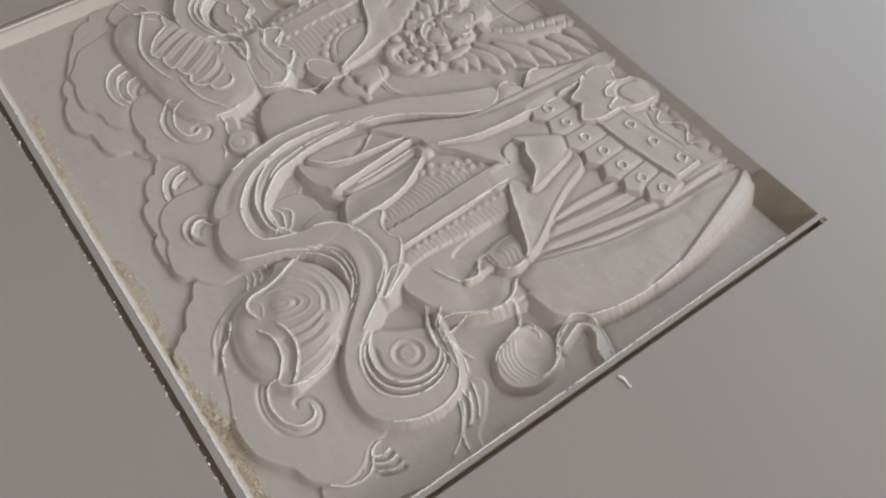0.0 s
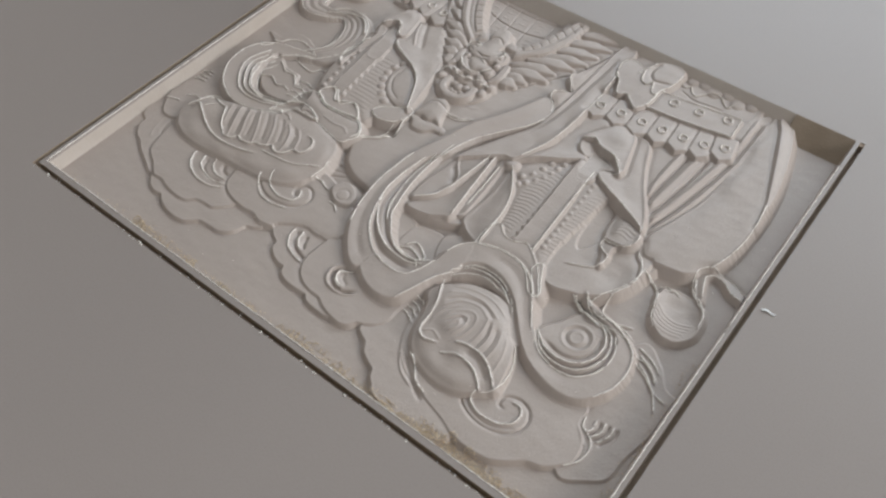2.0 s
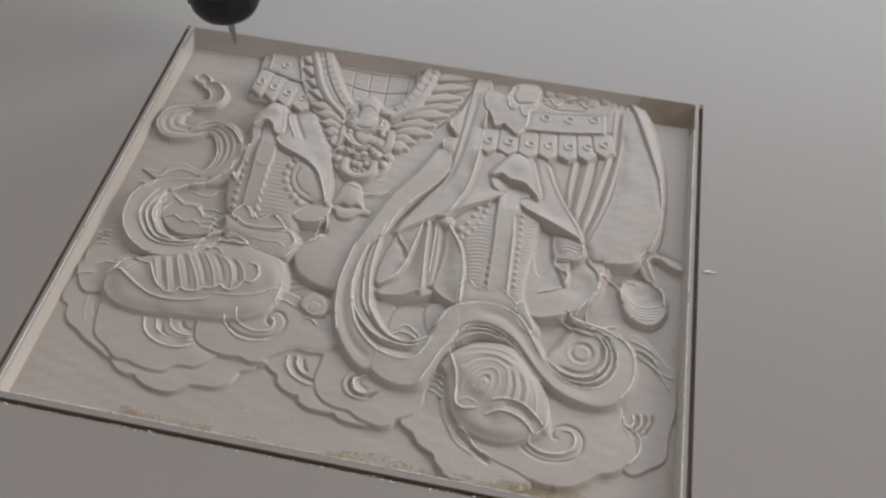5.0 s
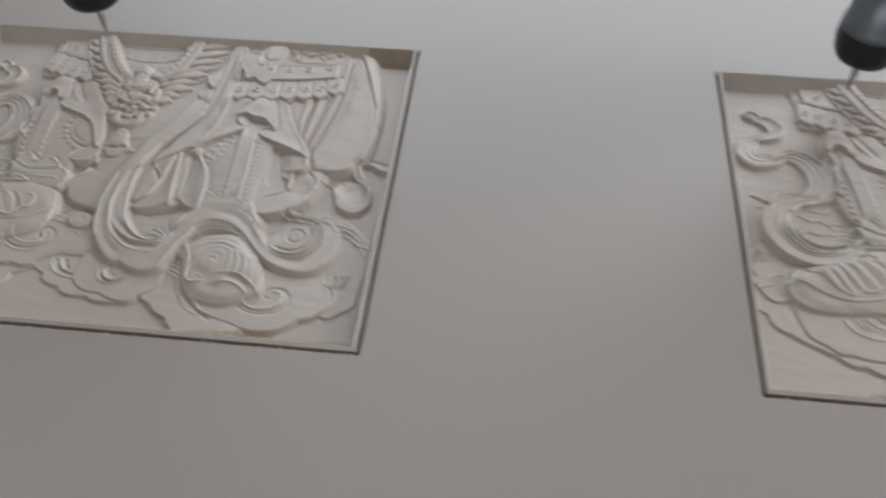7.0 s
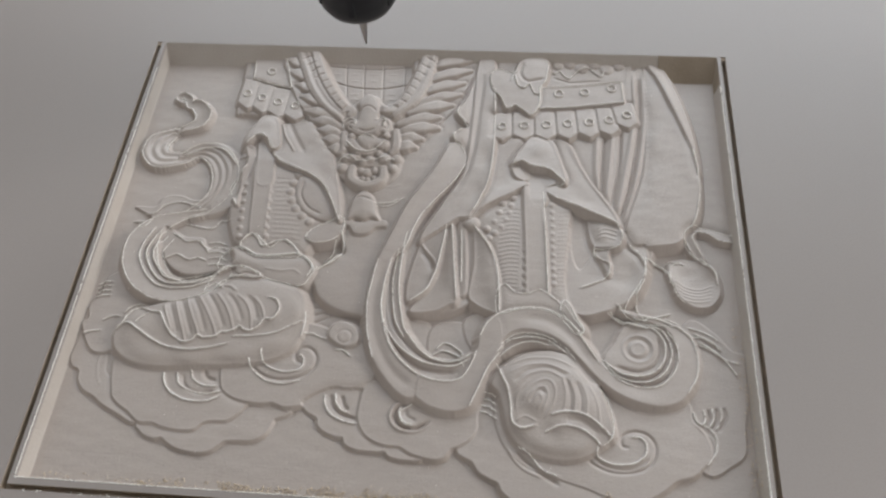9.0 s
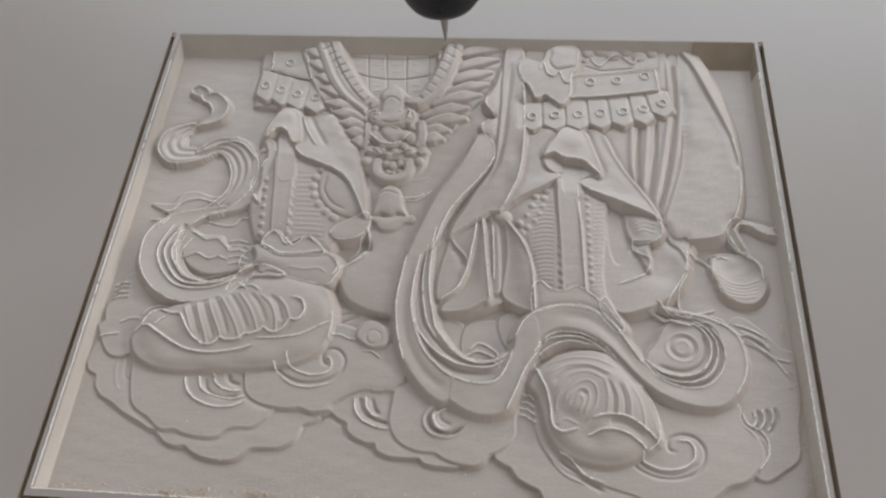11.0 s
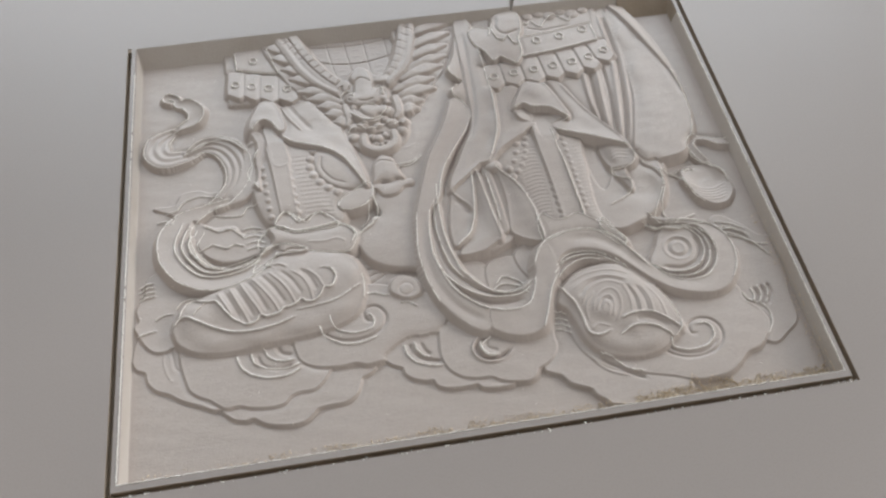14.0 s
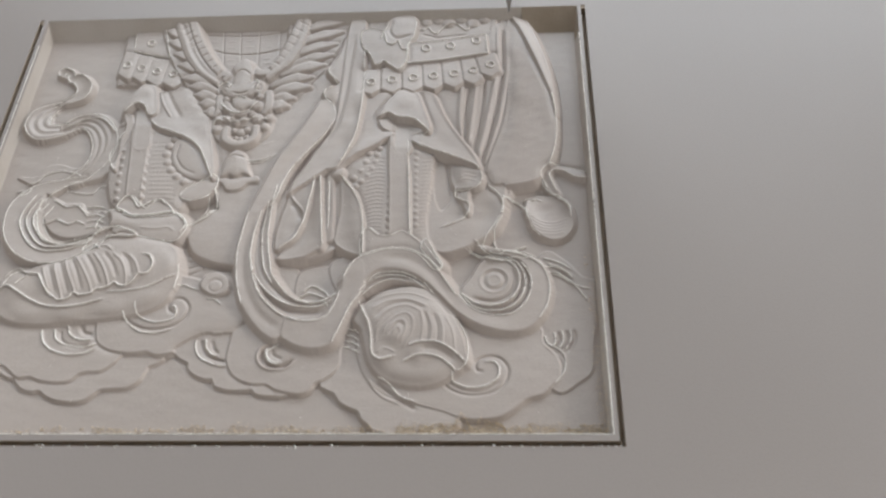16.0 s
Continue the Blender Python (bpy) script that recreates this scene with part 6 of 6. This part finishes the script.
bump('tooth', 165.7, 211.8, 2, -4.4, 0.8)
bump('tooth', 169.5, 213.6, 2, -4.4, 0.8)
bump('tooth', 164.6, 218.3, 3.4, -4.4, 0.8)
bump('tooth', 160.1, 219.6, 2.4, -4.4, 0.8)
bump('tooth', 169.3, 220.1, 2.4, -4.4, 0.8)
band("mask_ring", [(154.8, 220.8), (155.2, 213), (160, 208.5), (165.5, 207.3), (171.9, 209.5), (175.5, 214.4), (175, 221.3)], [2.4, 2.6, 2.6, 2.6, 2.6, 2.6, 2.4], [-3.6, -3.4, -3.2, -3.2, -3.2, -3.4, -3.6], edge=4, moat=0.8, lip=0)
for line, a in (([(143.4, 254.8), (143.8, 260.7), (148.1, 263.6), (152.4, 260.5), (151.1, 255.5)], 1.1), ([(171.5, 255.6), (172.1, 261.5), (168.7, 264.2), (165.1, 260.9)], 1.1), ([(148.1, 242.8), (154.3, 236.4), (161.4, 234.1), (168.1, 236.9), (174.8, 243.7)], 1.1), ([(154.9, 245.3), (160.2, 248.1), (166.6, 246.1)], 0.9), ([(151.4, 230.7), (157.3, 227), (162.2, 225.9), (166.8, 227.8), (176.2, 230.2)], 1.0), ([(147.2, 238), (153.3, 232.5), (161.7, 230.6), (169.8, 233), (174.9, 238)], -1.2), ([(154.9, 252.4), (159.9, 251.2), (165.4, 252.7)], -1.0), ([(145.4, 225.8), (148.2, 228.5), (152.5, 227.3)], 0.9), ([(176.1, 226.8), (179.6, 229.5), (182.9, 226.6)], 0.9), ([(153.3, 268.8), (156.6, 272.7), (160.8, 272.8), (164.7, 269.2)], -0.9)):
    score(line, 0.8, a)
shape("bell_base", [(153.1, 178.6), (158.3, 181.3), (163.4, 179.8), (168.7, 181.2), (176.6, 181.8), (181.2, 181.2), (181.6, 177.4), (175.8, 176.3), (170.7, 171.4), (162.5, 171.2), (158.6, 176.5)], -6.6, edge=2.2, dome=0.8, reach=4, moat=0.3, lip=0.15)
shape("bell", [(157.4, 187.9), (157.9, 194), (160.4, 200.4), (165, 203.1), (170, 200.3), (173, 194.1), (174.6, 187.5), (176.9, 181.8), (171.5, 182.9), (167.4, 180.9), (162.2, 182.7), (157, 181)], -5.4, edge=3.4, dome=1.6, reach=4, moat=0.4, lip=0.1)
score([(158.9, 195.4), (162.6, 198.1), (166.6, 197.6), (172.4, 195.7)], 0.8, -0.8)
score([(174.2, 193.3), (180.3, 193.3), (185.6, 196), (190.9, 201.2)], 0.7, 0.8)


# a tapered cutter leaves no upright wall, and its passes leave a faint grain
slope = 1.75 * STEP
for _ in range(9):
    p = np.pad(HT, 1, mode="edge")
    near = np.maximum(np.maximum(p[:-2, 1:-1], p[2:, 1:-1]), np.maximum(p[1:-1, :-2], p[1:-1, 2:])) - slope
    far = np.maximum(np.maximum(p[:-2, :-2], p[2:, 2:]), np.maximum(p[2:, :-2], p[:-2, 2:])) - slope * 1.414
    HT = np.maximum(HT, np.maximum(near, far))
grain = np.random.default_rng(5)
for wave, size in ((55, 0.08), (23, 0.05), (9, 0.035)):
    for _ in range(5):
        a, b = grain.uniform(0, math.tau, 2)
        HT += size * 0.5 * np.sin((U * math.cos(a) + V * math.sin(a)) * math.tau / (wave * grain.uniform(0.7, 1.3)) + b)
HT += grain.normal(0, 0.016, (NY, 1)) + grain.normal(0, 0.03, (NY, NX))
# softening by the round tip of the cutter
for _ in range(1):
    p = np.pad(HT, 1, mode="edge")
    HT = (p[:-2, 1:-1] + p[2:, 1:-1] + p[1:-1, :-2] + p[1:-1, 2:] + 2 * HT) / 6
# side walls and the flat rim: the rim stays at the board's face
side_in = np.minimum(U - US[0], US[-1] - U)
rim_edge = 2.9
HT = np.minimum(DEEP + (HT - FLOOR) * 0.78, -0.3)
wall = np.clip((side_in - rim_edge) / 1.8, 0, 1)
low = np.clip((V - VS[0] - 4.0) / 2.4, 0, 1)
high = np.clip((VS[-1] - 0.6 - V) / np.where(U > 356, 15.5, 11.5), 0, 1)
keep = np.minimum(np.minimum(wall, low), high)
border = (keep < 1)
HT = np.where(border, np.maximum(DEEP * keep, np.where(keep > 0.0, np.where(side_in > 5, HT, -99), -99)), HT)
HT = np.where((keep <= 0), 0, HT)
TAG = np.where(border & (HT > DEEP + 0.01) & (HT <= DEEP * keep + 0.01), enter("pocket_wall"), TAG)
# the wall at the far right corner is darker brown
TAG = np.where((TAG == len(PARTS) - 1) & (U > 356) & (V > 300), enter("dark_wall"), TAG)
TAG = np.where(keep <= 0, enter("rim"), TAG)

Z = HT / 1000
DU, DV = np.gradient(Z, US / 1000, axis=1), np.gradient(Z, VS / 1000, axis=0)
NORMALS = np.stack([-DU, -DV, np.ones_like(Z)], -1)
NORMALS /= np.linalg.norm(NORMALS, axis=-1, keepdims=True)
PLACES = np.stack([U / 1000, V / 1000, Z], -1).reshape(-1, 3)
CELL = TAG[:-1, :-1]


def islands(cells):
    """Splits the cells into connected islands of one part: an island number for each cell, and the part of each island."""
    parent, owner, size = [], [], []
    number = np.zeros(cells.shape, int)

    def root(i):
        while parent[i] != i:
            parent[i] = parent[parent[i]]
            i = parent[i]
        return i

    for j, row in enumerate(cells):
        cuts = np.r_[0, np.nonzero(np.diff(row))[0] + 1, len(row)]
        for a, b in zip(cuts, cuts[1:]):
            i = len(parent)
            parent.append(i)
            owner.append(int(row[a]))
            size.append(b - a)
            number[j, a:b] = i
            if j:
                for up in np.unique(number[j - 1, a:b][cells[j - 1, a:b] == row[a]]):
                    r, q = root(int(up)), root(i)
                    if r != q:
                        parent[q] = r
                        size[r] += size[q]
    top = np.array([root(i) for i in range(len(parent))])
    return top[number], np.array(owner), np.array(size)


for _ in range(3):                 # specks cut off by a neighbour go to that neighbour
    ISLAND, OWNER, SIZE = islands(CELL)
    small = SIZE[ISLAND] < 150
    for _ in range(14):
        CELL = np.where(small & (CELL == OWNER[ISLAND]), np.concatenate([CELL[:, 1:2], CELL[:, :-1]], 1), CELL)
ISLAND, OWNER, SIZE = islands(CELL)
LABELS = {"rim": "narrow flat rim of uncut board face", "pocket_wall": "steep brownish cut wall", "carved_ground": "smooth sunken pale ground",
          "dark_wall": "dark brown corner of the cut", "bell": "small hanging carved bell"}


ORDER = np.argsort(ISLAND.ravel(), kind="stable")
NUMBERS, STARTS = np.unique(ISLAND.ravel()[ORDER], return_index=True)
CELLS = {int(k): ORDER[a:b] for k, a, b in zip(NUMBERS, STARTS, np.r_[STARTS[1:], len(ORDER)])}


def carved_mesh(name, k):
    """The cells of the height field that belong to one island."""
    j, i = np.divmod(CELLS[k], NX - 1)
    a = j * NX + i
    quads = np.stack([a, a + 1, a + NX + 1, a + NX], 1)
    used, index = np.unique(quads, return_inverse=True)
    me = bpy.data.meshes.new(name)
    me.vertices.add(len(used))
    me.vertices.foreach_set("co", PLACES[used].ravel())
    me.loops.add(quads.size)
    me.loops.foreach_set("vertex_index", index.ravel().astype(np.int32))
    me.polygons.add(len(quads))
    me.polygons.foreach_set("loop_start", np.arange(0, quads.size, 4, dtype=np.int32))
    me.polygons.foreach_set("use_smooth", np.ones(len(quads), bool))
    me.update(calc_edges=True)
    me.normals_split_custom_set_from_vertices(NORMALS.reshape(-1, 3)[used])
    return me


def height_at(u, v):
    return HT[int(np.clip((v - VS[0]) / STEP + 0.5, 0, NY - 1)), int(np.clip((u - US[0]) / STEP + 0.5, 0, NX - 1))]


def bright_crest_fibres(root):
    """Thin pale threads on the crests, with gaps: torn fibre plus highlights put into colour."""
    draw = random.Random(12)
    verts, faces = [], []
    # the lit inner edge of the rim, painted with the same pale threads
    a, b, c = US[0] + rim_edge - 0.2, US[-1] - rim_edge + 0.2, VS[0] + 3.8
    edges = [np.array(p, float) for p in (((a, 300), (a, c)), ((a, c), (b, c)), ((b, c), (b, 300)))]
    for line, inset in [(p, 5.5) for p in PALE_CRESTS] + [(p, 1.0) for p in edges]:
        steps = np.r_[0, np.cumsum(np.hypot(*np.diff(line, axis=0).T))]
        way = np.arange(0, steps[-1], 0.75)
        pts = np.stack([np.interp(way, steps, line[:, 0]), np.interp(way, steps, line[:, 1])], 1)
        last, gap = None, 0
        for k in range(len(pts) - 1):
            u, v = pts[k] + [draw.uniform(-0.24, 0.24), draw.uniform(-0.24, 0.24)]
            d = pts[k + 1] - pts[k]
            n = np.array([-d[1], d[0]]) / max(np.hypot(*d), 1e-6)
            gap = gap - 1 if gap > 0 else draw.choice((0,) * 150 + (1, 2))
            if gap or not (inset < u < W * 1000 - inset and inset < v < H * 1000 - 6):
                last = None
                continue
            h = max(height_at(u + a, v + b) for a in (-0.45, 0, 0.45) for b in (-0.45, 0, 0.45))
            if h < max(height_at(*(pts[k] + n * 1.3)), height_at(*(pts[k] - n * 1.3))) - 3.5:
                last = None
                continue
            half = draw.uniform(0.22, 0.46)
            base = len(verts)
            for a, b in ((-half, -0.05), (0, draw.uniform(0.2, 0.52)), (half, -0.05)):
                verts.append(((u + n[0] * a) / 1000, (v + n[1] * a) / 1000, (h + b) / 1000))
            if last is not None:
                faces += [(last, base, base + 1, last + 1), (last + 1, base + 1, base + 2, last + 2)]
            last = base
    me = bpy.data.meshes.new("bright_crest_fibre")
    me.from_pydata(verts, [], [f[::-1] for f in faces])
    me.materials.append(FIBRE_GLINT)
    ob = new("bright_crest_fibre", me)
    ob.parent = root
    tagged(ob, "pale torn fibres and painted highlights along the carved crests", kind="stuff")


def carved_panel():
    root = new("carved_panel")
    tagged(root, "pale carved fibreboard panel of robes, boots, sashes and clouds", "carved panel", "panels in the sheet")
    for k in CELLS:
        name = PARTS[OWNER[k]]
        me = carved_mesh(name, k)
        me.materials.append(BOARD if name == "rim" else SIDE if name == "pocket_wall" else DARK_CORE if name == "dark_wall" else CARVED)
        ob = new(name, me)
        ob.parent = root
        tagged(ob, LABELS.get(name, ""))
    bright_crest_fibres(root)
    bm = bmesh.new()   # the cut sides and the underside
    x0, x1, y0, y1 = US[0] / 1000, US[-1] / 1000, VS[0] / 1000, VS[-1] / 1000
    c = [(x0, y1), (x0, y0), (x1, y0), (x1, y1)]
    for a, b in zip(c, c[1:]):
        bm.faces.new([bm.verts.new(p) for p in ((*a, 0), (*a, -THICK), (*b, -THICK), (*b, 0))])
    bm.faces.new([bm.verts.new((*p, -THICK)) for p in c])
    part("cut_edge", bm, CORE, root, "rough brown sawn edge")
    return root


panel = carved_panel()
copy_thing(panel, pose(D, DY, 0))


# ---- spindles ----
def spindle():
    root = new("spindle")
    tagged(root, "dark steel milling spindle with a slender cutter", "spindle", "spindles of the machine")
    part("cutter", turned([(0.0006, 0.0), (0.0011, 0.004), (0.0021, 0.012), (0.0030, 0.020), (0.0030, 0.040)], 16), CARBIDE, root, "slender tapered cutter", True)
    nut = part("clamping_nut", turned([(0.004, 0.0355), (0.018, 0.0355), (0.0225, 0.0385), (0.0255, 0.044), (0.0265, 0.052), (0.0272, 0.064), (0.0272, 0.066)]), BLACK, root,
               "black rounded clamping nut", True)
    part("collar", turned([(0.0272, 0.0662), (0.0270, 0.070), (0.0262, 0.0735), (0.0250, 0.076), (0.0250, 0.1195)]), STEEL, root, "shiny steel collar", True)
    part("body", turned([(0.030, 0.1195), (0.0400, 0.120), (0.0420, 0.1225), (0.0420, 0.28), (0.040, 0.282)]), BLACK, root, "dark round motor body", True)
    for k in range(6):
        bm = bmesh.new()
        turn = Matrix.Rotation(k * math.tau / 6, 4, "Z")
        bmesh.ops.create_cube(bm, size=1, matrix=turn @ pose(0, 0.0257, 0.055) @ Matrix.Diagonal((0.004, 0.0026, 0.014, 1)))
        part("wrench_flat", bm, BLACK, nut)
    return root


spindle_a = spindle()
spindle_b = copy_thing(spindle_a, pose(D, DY, 0))

# ---- loose chips ----
rng = random.Random(4)


def crumbs(name, label, category, mat, spots, size):
    """Many small angular crumbs, as one heap."""
    verts, faces = [], []
    corners = ((1, 0, 0), (0, 1, 0), (-1, 0, 0), (0, -1, 0), (0, 0, 1), (0, 0, -1))
    for x, y, z in spots:
        s = size * rng.uniform(0.5, 1.4)
        m = pose(x, y, z + s * 0.3, rng.uniform(0, 360), rng.uniform(0, 360), rng.uniform(0, 360)) @ Matrix.Diagonal((s * 0.6, s * rng.uniform(0.25, 0.55), s * rng.uniform(0.2, 0.45), 1))
        k = len(verts)
        verts += [m @ Vector([c * rng.uniform(0.7, 1.2) for c in corner]) for corner in corners]
        faces += [(k + i, k + (i + 1) % 4, k + 4) for i in range(4)] + [(k + (i + 1) % 4, k + i, k + 5) for i in range(4)]
    me = bpy.data.meshes.new(name)
    me.from_pydata(verts, [], faces)
    me.materials.append(mat)
    return tagged(new(name, me), label, category, kind="stuff")


def surface(u, v):
    return Z[min(max(int(round((v * 1000 - VS[0]) / STEP)), 0), NY - 1), min(max(int(round((u * 1000 - US[0]) / STEP)), 0), NX - 1)]


def scatter(n, base, shift, u0, u1, v0, v1, bias=1.0):
    spots = []
    for _ in range(n):
        u, v = rng.uniform(u0, u1), v0 + (v1 - v0) * rng.random() ** bias
        spots.append((base + u, shift + v, surface(u, v)))
    return spots


for base, shift in ((0.0, 0.0), (D, DY)):
    spots = scatter(500, base, shift, 0.01, 0.39, 0.0075, 0.0125, 1.6)
    for _ in range(46):
        u = 0.385 - 0.33 * rng.random() ** 1.5
        wide = rng.uniform(0.006, 0.02)
        spots += scatter(70, base, shift, u, min(u + wide, 0.392), 0.0072, rng.uniform(0.010, 0.0165), 1.7)
    for middle, spread, deep, n in ((0.322, 0.02, 0.0125, 1500), (0.384, 0.008, 0.011, 330), (0.235, 0.03, 0.005, 500)):
        for _ in range(n):
            u = min(rng.gauss(middle, spread), 0.393)
            reach = deep * math.exp(-((u - middle) / spread) ** 2 / 3) * (0.75 + 0.5 * noise.noise(Vector((u * 160, 0, 0))))
            spots.append((base + u, shift + 0.0072 + reach * rng.random() ** 1.7, 0))
    spots += [(base + 0.3945 - 0.006 * rng.random() ** 2.5, shift + v, 0) for v in (0.008 + 0.12 * rng.random() ** 1.6 for _ in range(360))]
    spots = [(x, y, surface(x - base, y - shift)) for x, y, _ in spots]
    crumbs("sawdust_heap", "brown sawdust crumbs lying along the panel's lower edge", "sawdust", DUST, spots, 0.0009)
    edge = [(base + rng.uniform(0, W), shift - G + rng.uniform(-0.0006, 0.0006), -0.0006) for _ in range(110)]
    crumbs("edge_fluff", "pale torn fibres along the saw cut", "wood fibres", FIBRE_GLINT, edge, 0.0013)
    crumbs("carving_dust", "fine pale dust specks scattered over the carving", "sawdust", FIBRE_GLINT, scatter(160, base, shift, 0.01, 0.39, 0.01, 0.30), 0.0007)

bm = bmesh.new()
m = pose(D + 0.4085, 0.1703, 0.0006, 0, 0, 8)
for k in range(6):
    a = bmesh.ops.create_cube(bm, size=1, matrix=m @ pose(-0.003 + k * 0.0012, 0.0004 * math.sin(k * 0.9), 0.0003 * math.sin(k * 1.3), 0, 8 * math.sin(k), 12 * math.cos(k)) @ Matrix.Diagonal((0.0016, 0.0012 - 0.0001 * k, 0.0005, 1)))
tagged(link("wood_shaving", bm, SHAVING), "tiny white curled shaving lying on the board", "shaving")



def motions():
    tip = [
        (0, -0.02, 0),
        (5.5, 0.0555, 0),
        (6, 0.0785, 0),
        (6.5, 0.095, 0),
        (7, 0.111, 0),
        (7.5, 0.1265, -0.001),
        (8, 0.1375, 0),
        (9, 0.153, 0.009),
        (11.5, 0.201, 0.001),
        (12, 0.2125, 0.0005),
        (12.5, 0.232, 0),
        (13.5, 0.262, 0),
        (14.5, 0.2915, 0),
        (15, 0.311, 0.001),
        (16, 0.347, 0),
    ]
    walk(spindle_a, [(t, pose(x, 0.3205, 0.0005 + z)) for t, x, z in tip])
    walk(spindle_b, [(t, pose(D + x + 0.002, 0.3205 + DY, -0.0075 + z)) for t, x, z in tip])


motions()
